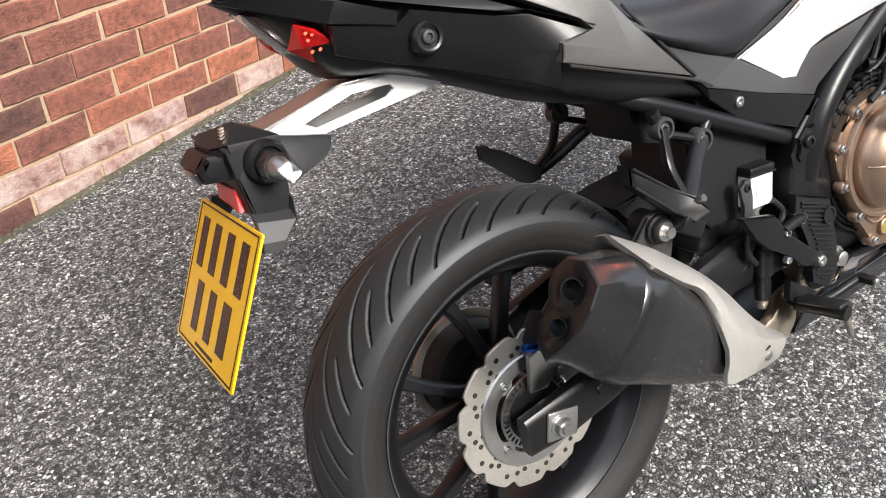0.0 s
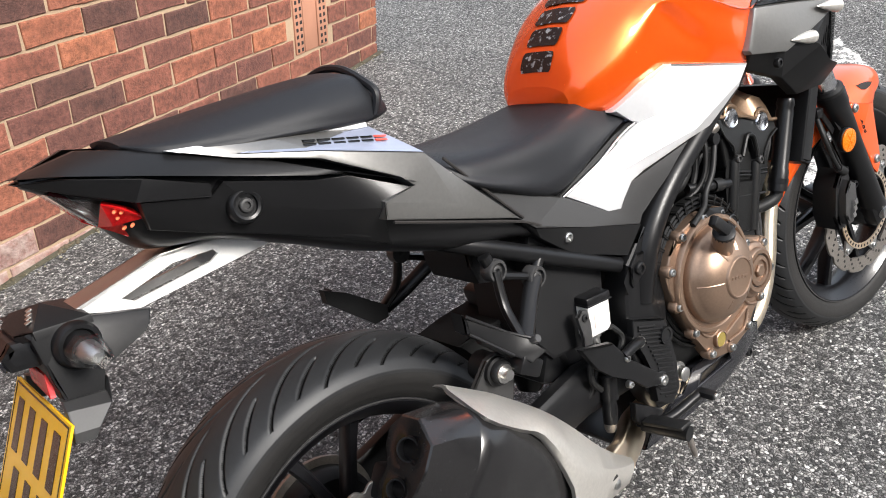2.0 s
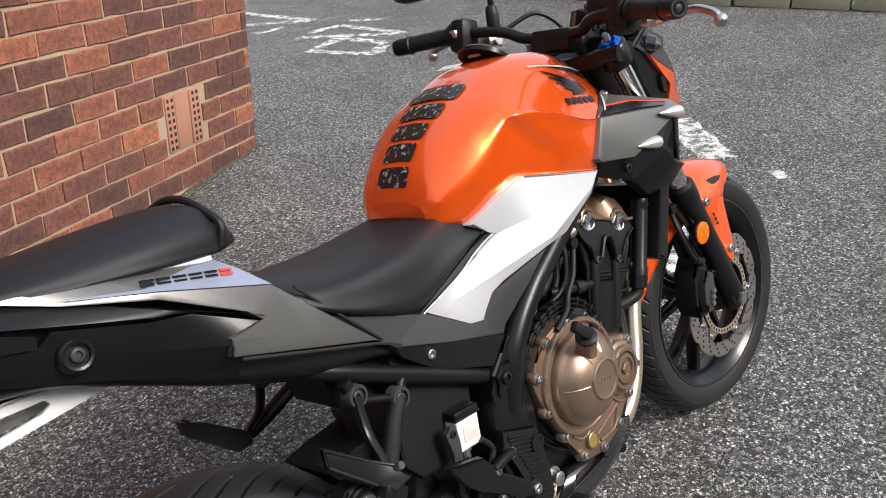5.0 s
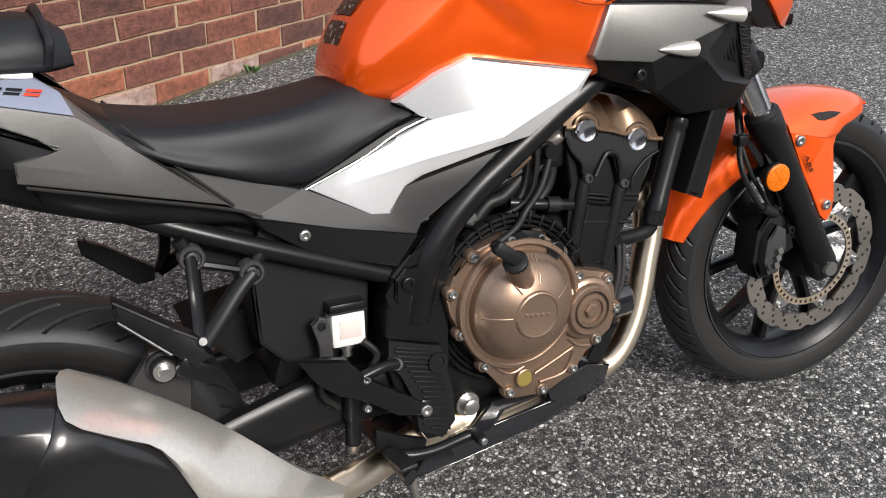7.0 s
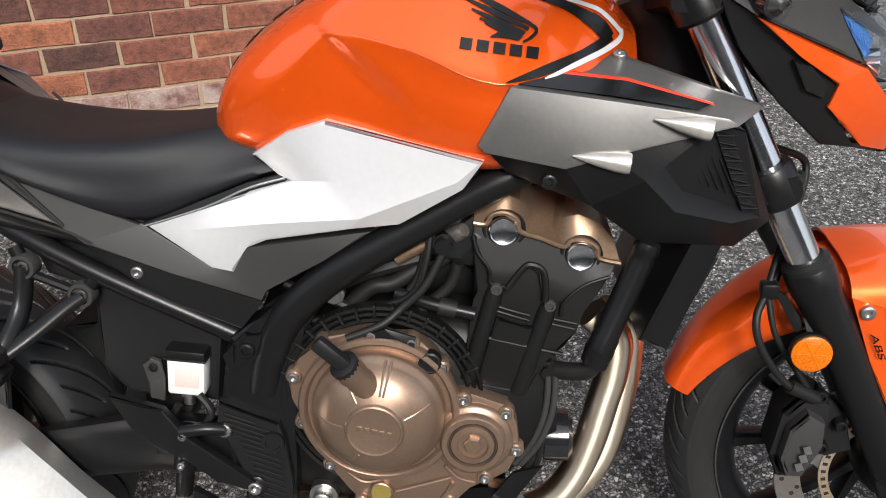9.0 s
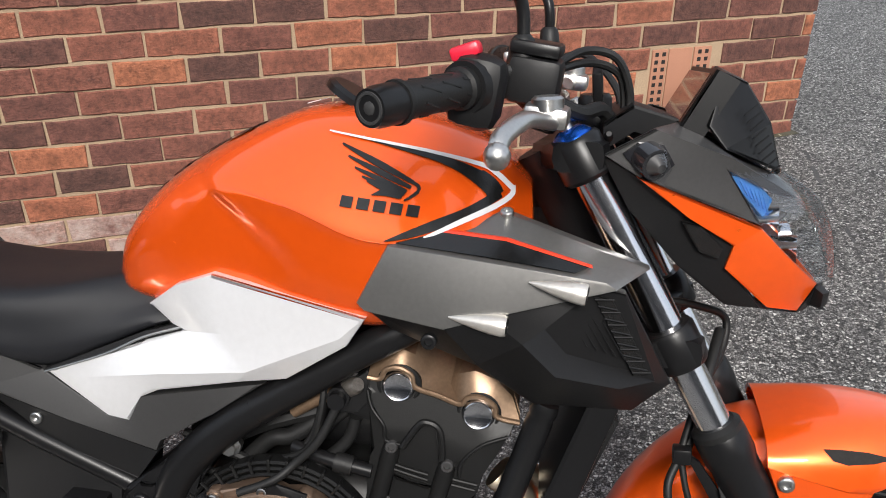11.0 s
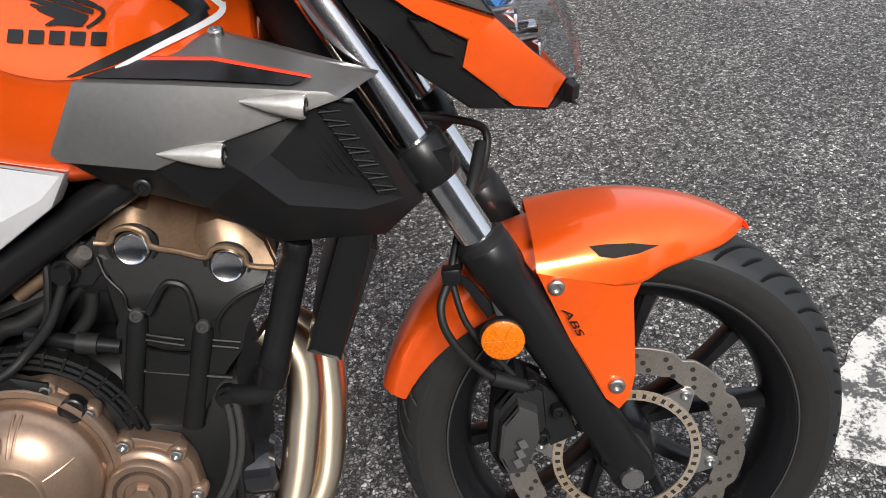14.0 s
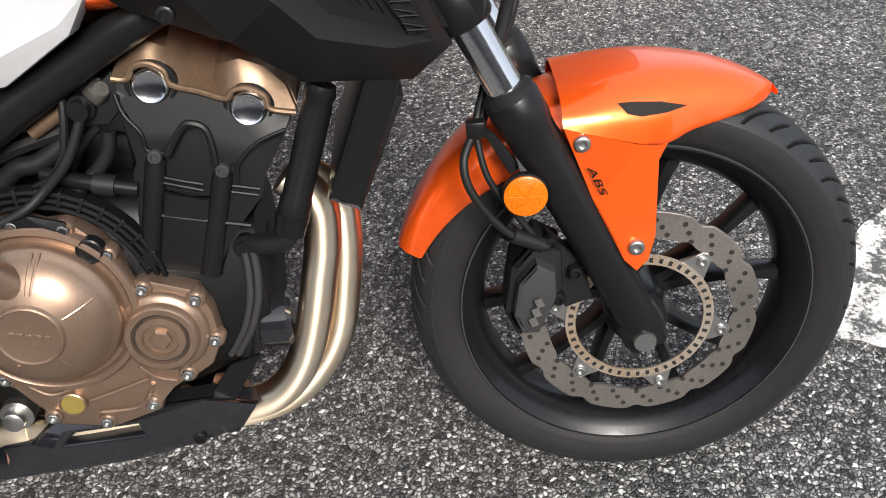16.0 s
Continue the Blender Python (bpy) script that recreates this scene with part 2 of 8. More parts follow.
def brick_material(name, stops, pale=0.0, joined=False):
    m = bpy.data.materials.new(name)
    m.use_nodes = True
    nt = m.node_tree
    b = nt.nodes["Principled BSDF"]
    tc = nt.nodes.new("ShaderNodeTexCoord")
    if joined:
        lone, place = nt.nodes.new("ShaderNodeNewGeometry").outputs["Random Per Island"], nt.nodes.new("ShaderNodeAttribute")
        place.attribute_name = "local"
        place = place.outputs["Vector"]
    else:
        lone, place = nt.nodes.new("ShaderNodeObjectInfo").outputs["Random"], tc.outputs["Object"]
    ramp = nt.nodes.new("ShaderNodeValToRGB")
    cr = ramp.color_ramp
    cr.elements[0].position, cr.elements[0].color = stops[0][0], (*stops[0][1], 1)
    cr.elements[1].position, cr.elements[1].color = stops[-1][0], (*stops[-1][1], 1)
    for pos, c in stops[1:-1]:
        cr.elements.new(pos).color = (*c, 1)
    nt.links.new(lone, ramp.inputs[0])
    off = nt.nodes.new("ShaderNodeVectorMath")
    off.operation = "MULTIPLY_ADD"
    off.inputs[1].default_value = (1, 1, 1)
    comb = nt.nodes.new("ShaderNodeCombineXYZ")
    mm = nt.nodes.new("ShaderNodeMath")
    mm.operation = "MULTIPLY"
    mm.inputs[1].default_value = 37.0
    nt.links.new(lone, mm.inputs[0])
    for i in range(3):
        nt.links.new(mm.outputs[0], comb.inputs[i])
    nt.links.new(place, off.inputs[0])
    nt.links.new(comb.outputs[0], off.inputs[2])
    # dark fired patch in the middle of the face
    sep = nt.nodes.new("ShaderNodeSeparateXYZ")
    nt.links.new(place, sep.inputs[0])
    sq = []
    for axis, half in ((0, 0.105), (2, 0.034)):
        d = nt.nodes.new("ShaderNodeMath")
        d.operation = "DIVIDE"
        d.inputs[1].default_value = half
        nt.links.new(sep.outputs[axis], d.inputs[0])
        p = nt.nodes.new("ShaderNodeMath")
        p.operation = "MULTIPLY"
        nt.links.new(d.outputs[0], p.inputs[0])
        nt.links.new(d.outputs[0], p.inputs[1])
        sq.append(p)
    mx = nt.nodes.new("ShaderNodeMath")
    mx.operation = "MAXIMUM"
    nt.links.new(sq[0].outputs[0], mx.inputs[0])
    nt.links.new(sq[1].outputs[0], mx.inputs[1])
    n1 = nt.nodes.new("ShaderNodeTexNoise")
    n1.inputs["Scale"].default_value = 30
    n1.inputs["Detail"].default_value = 6
    nt.links.new(off.outputs[0], n1.inputs["Vector"])
    ad = nt.nodes.new("ShaderNodeMath")
    ad.operation = "ADD"
    nt.links.new(mx.outputs[0], ad.inputs[0])
    nt.links.new(n1.outputs["Fac"], ad.inputs[1])
    mr = nt.nodes.new("ShaderNodeMapRange")
    mr.inputs["From Min"].default_value, mr.inputs["From Max"].default_value = 0.30, 1.5
    mr.inputs["To Min"].default_value, mr.inputs["To Max"].default_value = 0.66, 0.96
    nt.links.new(ad.outputs[0], mr.inputs["Value"])
    mul = nt.nodes.new("ShaderNodeMixRGB")
    mul.blend_type = "MULTIPLY"
    mul.inputs[0].default_value = 1
    nt.links.new(ramp.outputs[0], mul.inputs[1])
    nt.links.new(mr.outputs[0], mul.inputs[2])
    n2 = nt.nodes.new("ShaderNodeTexNoise")
    n2.inputs["Scale"].default_value = 14
    n2.inputs["Detail"].default_value = 8
    n2.inputs["Roughness"].default_value = 0.7
    nt.links.new(off.outputs[0], n2.inputs["Vector"])
    mr2 = nt.nodes.new("ShaderNodeMapRange")
    mr2.inputs["From Min"].default_value, mr2.inputs["From Max"].default_value = 0.66 - pale * 0.28, 0.80 - pale * 0.2
    mr2.inputs["To Max"].default_value = 0.35 + pale * 0.5
    nt.links.new(n2.outputs["Fac"], mr2.inputs["Value"])
    mixp = nt.nodes.new("ShaderNodeMixRGB")
    mixp.inputs[2].default_value = (0.42, 0.33, 0.29, 1)
    nt.links.new(mr2.outputs[0], mixp.inputs[0])
    soot = nt.nodes.new("ShaderNodeTexNoise")
    soot.inputs["Scale"].default_value = 48
    soot.inputs["Detail"].default_value = 8
    soot.inputs["Roughness"].default_value = 0.75
    nt.links.new(off.outputs[0], soot.inputs["Vector"])
    sootr = nt.nodes.new("ShaderNodeMapRange")
    sootr.inputs["From Min"].default_value, sootr.inputs["From Max"].default_value = 0.34, 0.62
    sootr.inputs["To Min"].default_value, sootr.inputs["To Max"].default_value = 0.48, 1.24
    nt.links.new(soot.outputs["Fac"], sootr.inputs["Value"])
    mul3 = nt.nodes.new("ShaderNodeMixRGB")
    mul3.blend_type = "MULTIPLY"
    mul3.inputs[0].default_value = 1
    nt.links.new(mul.outputs[0], mul3.inputs[1])
    nt.links.new(sootr.outputs[0], mul3.inputs[2])
    nt.links.new(mul3.outputs[0], mixp.inputs[1])
    nt.links.new(mixp.outputs[0], b.inputs["Base Color"])
    b.inputs["Roughness"].default_value = 0.85
    n3 = nt.nodes.new("ShaderNodeTexNoise")
    n3.inputs["Scale"].default_value = 160
    n3.inputs["Detail"].default_value = 6
    nt.links.new(off.outputs[0], n3.inputs["Vector"])
    bu = nt.nodes.new("ShaderNodeBump")
    bu.inputs["Strength"].default_value = 0.9
    bu.inputs["Distance"].default_value = 0.005
    nt.links.new(n3.outputs["Fac"], bu.inputs["Height"])
    nt.links.new(bu.outputs[0], b.inputs["Normal"])
    return m


ASPHALT = asphalt()
BRICK_TONES = ((0.0, (0.098, 0.044, 0.034)), (0.3, (0.158, 0.060, 0.045)), (0.6, (0.240, 0.084, 0.053)), (0.86, (0.305, 0.106, 0.058)), (1.0, (0.37, 0.132, 0.066)))
BRICK = brick_material("red_brick", BRICK_TONES)
BRICK_JOINED = brick_material("red_brick_joined", BRICK_TONES, 0.0, True)
BRICK_PALE = brick_material("lime_stained_brick", ((0.0, (0.24, 0.12, 0.10)), (0.5, (0.30, 0.16, 0.13)), (1.0, (0.34, 0.2, 0.16))), 1.0)
MORTAR = material("sand_mortar", (0.34, 0.245, 0.160), 0.95, 0.0, 0.25, 30, 0.8, 300)
TERRA = material("terracotta_vent", (0.34, 0.16, 0.10), 0.8, 0.0, 0.2, 40, 0.4, 300)
# Near-black colour standing in for the shade inside holes, slots and gaps.
DARK = material("dark_hollow", (0.012, 0.010, 0.009), 0.9, 0.0, 0.1)
STONE = material("mossy_stone", (0.20, 0.19, 0.13), 0.9, 0.0, 0.5, 14, 0.8, 60, col2=(0.38, 0.35, 0.25))
SOIL = material("damp_soil", (0.035, 0.03, 0.022), 0.95, 0.0, 0.5, 40, 0.8, 200, col2=(0.10, 0.095, 0.06))
CRUMB = material("moss_and_grit", (0.035, 0.036, 0.018), 0.95, 0.0, 0.6, 25, 0.6, 300, col2=(0.13, 0.10, 0.065))
TAR = material("tar_seam", (0.020, 0.020, 0.021), 0.85, 0.0, 0.4, 60, 1.0, 160, col2=(0.12, 0.12, 0.12))
LEAF = material("weed_leaf", (0.07, 0.14, 0.03), 0.6, 0.0, 0.3, 60)


def road_paint():
    m = bpy.data.materials.new("worn_road_paint")
    m.use_nodes = True
    nt = m.node_tree
    b = nt.nodes["Principled BSDF"]
    tc = nt.nodes.new("ShaderNodeTexCoord")
    n = nt.nodes.new("ShaderNodeTexNoise")
    n.inputs["Scale"].default_value = 120
    n.inputs["Detail"].default_value = 8
    n.inputs["Roughness"].default_value = 0.7
    nt.links.new(tc.outputs["Object"], n.inputs["Vector"])
    wide = nt.nodes.new("ShaderNodeTexNoise")
    wide.inputs["Scale"].default_value = 20
    wide.inputs["Detail"].default_value = 5
    nt.links.new(tc.outputs["Object"], wide.inputs["Vector"])
    both = nt.nodes.new("ShaderNodeMath")
    both.operation = "ADD"
    nt.links.new(n.outputs["Fac"], both.inputs[0])
    nt.links.new(wide.outputs["Fac"], both.inputs[1])
    r = nt.nodes.new("ShaderNodeMapRange")
    r.inputs["From Min"].default_value, r.inputs["From Max"].default_value = 0.92, 1.05
    nt.links.new(both.outputs[0], r.inputs["Value"])
    mx = nt.nodes.new("ShaderNodeMixRGB")
    mx.inputs[1].default_value = (0.075, 0.075, 0.075, 1)
    mx.inputs[2].default_value = (0.60, 0.59, 0.56, 1)
    nt.links.new(r.outputs[0], mx.inputs[0])
    nt.links.new(mx.outputs[0], b.inputs["Base Color"])
    b.inputs["Roughness"].default_value = 0.8
    bu = nt.nodes.new("ShaderNodeBump")
    bu.inputs["Strength"].default_value = 0.8
    bu.inputs["Distance"].default_value = 0.003
    nt.links.new(n.outputs["Fac"], bu.inputs["Height"])
    nt.links.new(bu.outputs[0], b.inputs["Normal"])
    return m


PAINT = road_paint()


# ---- mesh helpers ----
def part(name, bm, mat, parent=None, label="", smooth=38):
    me = bpy.data.meshes.new(name)
    bmesh.ops.recalc_face_normals(bm, faces=bm.faces[:])
    for f in bm.faces:
        f.smooth = True
    bm.to_mesh(me)
    bm.free()
    me.set_sharp_from_angle(angle=radians(smooth))
    for one in mat if isinstance(mat, (list, tuple)) else (mat,):
        me.materials.append(one)
    ob = new(name, me)
    ob.parent = parent
    if label:
        ob["label"] = label
    return ob


def curve(pts, n=6, closed=False):
    """Catmull-Rom through the points, n steps a span."""
    p = np.array(pts, float)
    k = len(p)
    out = []
    for i in range(k if closed else k - 1):
        a, b, c, d = (p[(i + j) % k] if closed else p[min(max(i + j, 0), k - 1)] for j in (-1, 0, 1, 2))
        for s in range(n):
            t = s / n
            out.append(0.5 * (2 * b + (c - a) * t + (2 * a - 5 * b + 4 * c - d) * t * t + (3 * b - a - 3 * c + d) * t**3))
    if not closed:
        out.append(p[-1])
    return [Vector(v) for v in out]


def rings(bm, loops, closed=True, caps=True):
    made = [[bm.verts.new(v) for v in loop] for loop in loops]
    for a, b in zip(made, made[1:]):
        n = len(a)
        for i in range(n if closed else n - 1):
            bm.faces.new((a[i], a[(i + 1) % n], b[(i + 1) % n], b[i]))
    if caps and closed:
        bm.faces.new(made[0])
        bm.faces.new(made[-1][::-1])
    return made


def tube_bm(pts, r, n=12, smooth=5, bm=None, squash=1.0):
    bm = bm or bmesh.new()
    path = curve(pts, smooth) if smooth > 1 else [Vector(p) for p in pts]
    m = len(path)
    side = None
    loops = []
    for i, p in enumerate(path):
        d = (path[min(i + 1, m - 1)] - path[max(i - 1, 0)]).normalized()
        if side is None:
            side = d.orthogonal().normalized()
        side = (side - d * side.dot(d)).normalized()
        up = d.cross(side)
        rr = r[0] + (r[1] - r[0]) * i / (m - 1) if isinstance(r, tuple) else r
        loops.append([p + side * math.cos(2 * math.pi * j / n) * rr + up * math.sin(2 * math.pi * j / n) * rr * squash for j in range(n)])
    rings(bm, loops)
    return bm


def rod_bm(a, b, profile, n=20, bm=None):
    """Turned piece: profile of (share of the way from a to b, radius)."""
    bm = bm or bmesh.new()
    a, b = Vector(a), Vector(b)
    d = b - a
    side = d.orthogonal().normalized()
    up = d.normalized().cross(side)
    loops = [[a + d * t + (side * math.cos(2 * math.pi * j / n) + up * math.sin(2 * math.pi * j / n)) * r for j in range(n)] for t, r in profile]
    rings(bm, loops)
    return bm


def lathe_bm(c, profile, n=64, bm=None, closed=False):
    """Turned about the y axis through c: profile of (radius, y)."""
    bm = bm or bmesh.new()
    loops = [[(c[0] + r * math.cos(2 * math.pi * j / n), c[1] + y, c[2] + r * math.sin(2 * math.pi * j / n)) for j in range(n)] for r, y in profile]
    if closed:
        loops.append(loops[0])
        made = [[bm.verts.new(v) for v in loop] for loop in loops[:-1]]
        made.append(made[0])
        for a, b in zip(made, made[1:]):
            for i in range(n):
                bm.faces.new((a[i], a[(i + 1) % n], b[(i + 1) % n], b[i]))
    else:
        rings(bm, loops)
    return bm


def box_bm(c, size, rot=None, bev=0.002, bm=None, taper=1.0):
    bm = bm or bmesh.new()
    m = (rot or Matrix.Identity(3)).to_4x4()
    m.translation = Vector(c)
    verts = bmesh.ops.create_cube(bm, size=1.0)["verts"]
    for v in verts:
        k = taper if v.co.z > 0 else 1.0
        v.co = m @ Vector((v.co.x * size[0] * k, v.co.y * size[1] * k, v.co.z * size[2]))
    if bev:
        edges = list({e for v in verts for e in v.link_edges})
        bmesh.ops.bevel(bm, geom=edges, offset=bev, segments=2, affect="EDGES", profile=0.5)
    return bm


def sheet_bm(verts, faces, depth, bev=0.003, inward=(0, 1, 0), bm=None):
    """A moulded panel: outer faces over the vertices, backed depth metres inward, its rim rounded."""
    bm = bm or bmesh.new()
    inward = Vector(inward)
    front = [bm.verts.new(v) for v in verts]
    back = [bm.verts.new(Vector(v) + inward * depth) for v in verts]
    count = {}
    for f in faces:
        bm.faces.new([front[i] for i in f])
        bm.faces.new([back[i] for i in f][::-1])
        for i, j in zip(f, f[1:] + f[:1]):
            key = (min(i, j), max(i, j))
            count[key] = count.get(key, 0) + 1
    rim = [k for k, v in count.items() if v == 1]
    for i, j in rim:
        bm.faces.new((front[i], front[j], back[j], back[i]))
    bm.edges.index_update()
    if bev:
        es = [e for i, j in rim if (e := bm.edges.get((front[i], front[j])))]
        bmesh.ops.bevel(bm, geom=es, offset=bev, segments=2, affect="EDGES", profile=0.6)
    return bm


def flip(pts):
    return [(p[0], -p[1], p[2]) for p in pts]


def panel(name, verts, mat, parent, faces=None, depth=0.012, bev=0.003, both=True, label="", fix=None):
    faces = faces or [list(range(len(verts)))]
    made = []
    for s in (1, -1) if both else (1,):
        pts = verts if s > 0 else flip(verts)
        bm = sheet_bm(pts, faces, depth, bev, (0, s, 0))
        if fix:
            bmesh.ops.transform(bm, matrix=fix, verts=bm.verts[:])
        made.append(part(name, bm, mat, parent, label))
    return made


def body_bm(stations, n=8, steps=6, bm=None):
    """A closed body, alike on both sides: stations of (x, half profile of (y, z) from top to bottom)."""
    bm = bm or bmesh.new()
    prof = [[Vector((x, p[0], p[1])) for p in curve([(a, b, 0) for a, b in half], n)] for x, half in stations]
    cols = [curve([tuple(pr[i]) for pr in prof], steps) for i in range(len(prof[0]))]
    loops = []
    for k in range(len(cols[0])):
        right = [Vector((c[k].x, -max(c[k].y, 0), c[k].z)) for c in cols]
        left = [Vector((c[k].x, max(c[k].y, 0), c[k].z)) for c in cols[1:-1]][::-1]
        loops.append(right + left)
    rings(bm, loops)
    return bm


def repeat(name, me, parent, places):
    """Alike small pieces on one mesh."""
    for m in places:
        o = new(name, me)
        o.parent = parent
        o.matrix_basis = m


def plain_mesh(name, bm, mat):
    me = bpy.data.meshes.new(name)
    bmesh.ops.recalc_face_normals(bm, faces=bm.faces[:])
    bm.to_mesh(me)
    bm.free()
    me.materials.append(mat)
    return me


def bolt(parent, p, r=0.006, h=0.005, mat=None, axis=(0, -1, 0), name="bolt", fix=None, n=12):
    p, d = Vector(p), Vector(axis).normalized()
    bm = rod_bm(p - d * 0.006, p + d * h, ((0, r), (0.72, r), (0.92, r * 0.93), (1.0, r * 0.8), (1.0, r * 0.5), (0.7, r * 0.46)), n)
    if fix:
        bmesh.ops.transform(bm, matrix=fix, verts=bm.verts[:])
    return part(name, bm, mat or STEEL, parent)


# ---- ground ----
GROUND = Matrix(((0.99602, 0.03814, -0.0806, 0), (-0.03734, 0.99924, 0.01135, 0), (0.08097, -0.00829, 0.99668, 0), (0, 0, 0, 1)))
bm = bmesh.new()
bmesh.ops.create_grid(bm, x_segments=40, y_segments=40, size=60)
ground = tagged(part("ground", bm, ASPHALT), "coarse grey asphalt forecourt with exposed stone chippings", "ground", kind="structure")
ground.matrix_world = GROUND


def on_ground(x, y, h=0.0):
    """A place on the sloping ground above or below (x, y)."""
    n = GROUND.col[2].xyz
    return Vector((x, y, -(n.x * x + n.y * y) / n.z)) + n * h


def ground_patch(name, pts, mat, label, category, h=0.0015, group="", rough=0.0, kind=""):
    bm = bmesh.new()
    rnd = random.Random(len(pts) + int(abs(pts[0][0]) * 100))
    ring = []
    for (ax, ay), (bx, by) in zip(pts, pts[1:] + pts[:1]):
        k = max(1, int(math.hypot(bx - ax, by - ay) / 0.03)) if rough else 1
        for i in range(k):
            t = i / k
            ring.append((ax + (bx - ax) * t + rnd.uniform(-rough, rough), ay + (by - ay) * t + rnd.uniform(-rough, rough)))
    top = [bm.verts.new(on_ground(x, y, h)) for x, y in ring]
    low = [bm.verts.new(on_ground(x, y, -0.002)) for x, y in ring]
    bm.faces.new(top)
    for i in range(len(top)):
        j = (i + 1) % len(top)
        bm.faces.new((top[i], top[j], low[j], low[i]))
    bmesh.ops.triangulate(bm, faces=[f for f in bm.faces if len(f.verts) > 4])
    return tagged(part(name, bm, mat), label, category, group, kind)


def stroke(x0, y0, x1, y1, w):
    d = Vector((x1 - x0, y1 - y0)).normalized()
    n = Vector((-d.y, d.x)) * w / 2
    return [(x0 + n.x, y0 + n.y), (x1 + n.x, y1 + n.y), (x1 - n.x, y1 - n.y), (x0 - n.x, y0 - n.y)]


ground_patch("road_marking", [(1.81, 0.17), (1.84, 0.24), (1.90, 0.36), (2.02, 0.47), (2.20, 0.62), (2.40, 0.80), (2.52, 0.70), (2.34, 0.52), (2.16, 0.38), (2.05, 0.27), (1.98, 0.20), (1.90, 0.14)], PAINT, "broad worn white painted band on asphalt", "road marking", group="painted markings", rough=0.010, kind="structure")
for seg in ((3.9, 5.3, 4.3, 4.9, 0.10), (4.25, 5.8, 4.32, 4.88, 0.10), (3.73, 4.92, 4.0, 4.88, 0.09), (3.80, 4.47, 4.27, 3.85, 0.09), (3.97, 4.52, 4.27, 4.5, 0.09), (4.27, 4.5, 4.3, 3.83, 0.09), (3.58, 4.05, 3.95, 4.15, 0.09), (3.58, 3.88, 3.72, 3.55, 0.09), (3.72, 3.55, 3.98, 3.7, 0.09), (3.95, 4.12, 4.0, 3.7, 0.09), (4.45, 4.58, 4.6, 4.36, 0.08), (3.55, 4.05, 3.6, 3.85, 0.09)):
    ground_patch("road_marking", stroke(*seg), PAINT, "faded white painted letter stroke on asphalt", "road marking", group="painted markings", rough=0.01, kind="structure")
ground_patch("road_marking", stroke(3.02, 0.74, 3.42, 1.16, 0.16), PAINT, "short worn white painted dash on asphalt", "road marking", group="painted markings", rough=0.012, kind="structure")
ground_patch("road_marking", stroke(2.95, 0.42, 3.0, 0.5, 0.05), PAINT, "small chip of worn white road paint", "road marking", group="painted markings", rough=0.012, kind="structure")

seam = [(2.03, 2.5), (1.985, 1.97), (1.978, 1.66), (1.992, 1.50), (1.962, 1.38), (1.945, 1.16), (1.93, 0.98)]
blot = random.Random(5)
for (ax, ay), (bx, by) in zip(seam, seam[1:]):
    for k in range(4):
        f0 = (k + blot.uniform(0.0, 0.4)) / 4
        f1 = f0 + blot.uniform(0.08, 0.2)
        p, q = (ax + (bx - ax) * f0, ay + (by - ay) * f0), (ax + (bx - ax) * f1, ay + (by - ay) * f1)
        ground_patch("tar_seam", stroke(*p, *q, blot.uniform(0.005, 0.014)), TAR, "broken dark crack in the asphalt", "crack", 0.0008, "cracks in the asphalt", 0.004, "structure")

# ---- plain unseen walls added behind the camera to close the yard and darken reflections ----
UNSEEN_WALL = material("dark_house_brick", (0.052, 0.053, 0.056), 0.9, 0.0, 0.3, 8, 0.5, 60)
for name, c, size in (("wall_south", (1.0, -8.6, 2.2), (18.0, 0.3, 6.4)), ("wall_west", (-7.6, -3.0, 1.0), (0.3, 11.0, 3.8))):
    tagged(part(name, box_bm(c, size, None, 0.01), UNSEEN_WALL), "plain dark brick house wall closing the yard", "wall", kind="structure")

# ---- low stone wall far behind ----
far = tagged(new("stone_wall"), "long low wall of mossy buff stone blocks behind the road", "wall", kind="structure")
rnd = random.Random(4)
a, b = Vector((5.55, 5.6)), Vector((6.75, -0.6))
step = (b - a).normalized()
turn = math.atan2(step.y, step.x)
blk = box_bm((0, 0, 0), (0.40, 0.16, 0.15), None, 0.008)
block = bpy.data.meshes.new("block")
for f in blk.faces:
    f.smooth = True
blk.to_mesh(block)
blk.free()
block.materials.append(STONE)
for row in range(4):
    for i in range(16):
        p = a + step * (0.42 * i + (0.21 if row % 2 else 0))
        o = new("stone", block)
        o.parent = far
        o.matrix_basis = Matrix.Translation(on_ground(p.x, p.y) + Vector((0, 0, 0.07 + 0.157 * row))) @ pose(0, rnd.uniform(-0.012, 0.012), 0, 0, 0, math.degrees(turn))

# ---- motorcycle ----
bike = tagged(new("motorcycle"), "orange black and silver naked motorcycle leaning on its stand", "motorcycle")
bike.matrix_world = Matrix(((0.99674, 0.01823, -0.07855, -0.0002), (0.00321, 0.96438, 0.2645, 0.00003), (0.08057, -0.26389, 0.96118, 0.00244), (0, 0, 0, 1)))
FC = Vector((1.414, 0.0, 0.297))
RC = Vector((0.0, 0.0, 0.312))
STEER = Matrix.Translation(FC) @ Matrix.Rotation(radians(-5.7), 4, Vector((-math.sin(radians(25.5)), 0, math.cos(radians(25.5))))) @ Matrix.Translation(-FC)
BACK = STEER.inverted()


def neutral(pts):
    return [tuple(BACK @ Vector(p)) for p in pts]


def fpart(name, bm, mat, parent=None, label="", smooth=38):
    bmesh.ops.transform(bm, matrix=STEER, verts=bm.verts[:])
    return part(name, bm, mat, parent or bike, label, smooth)


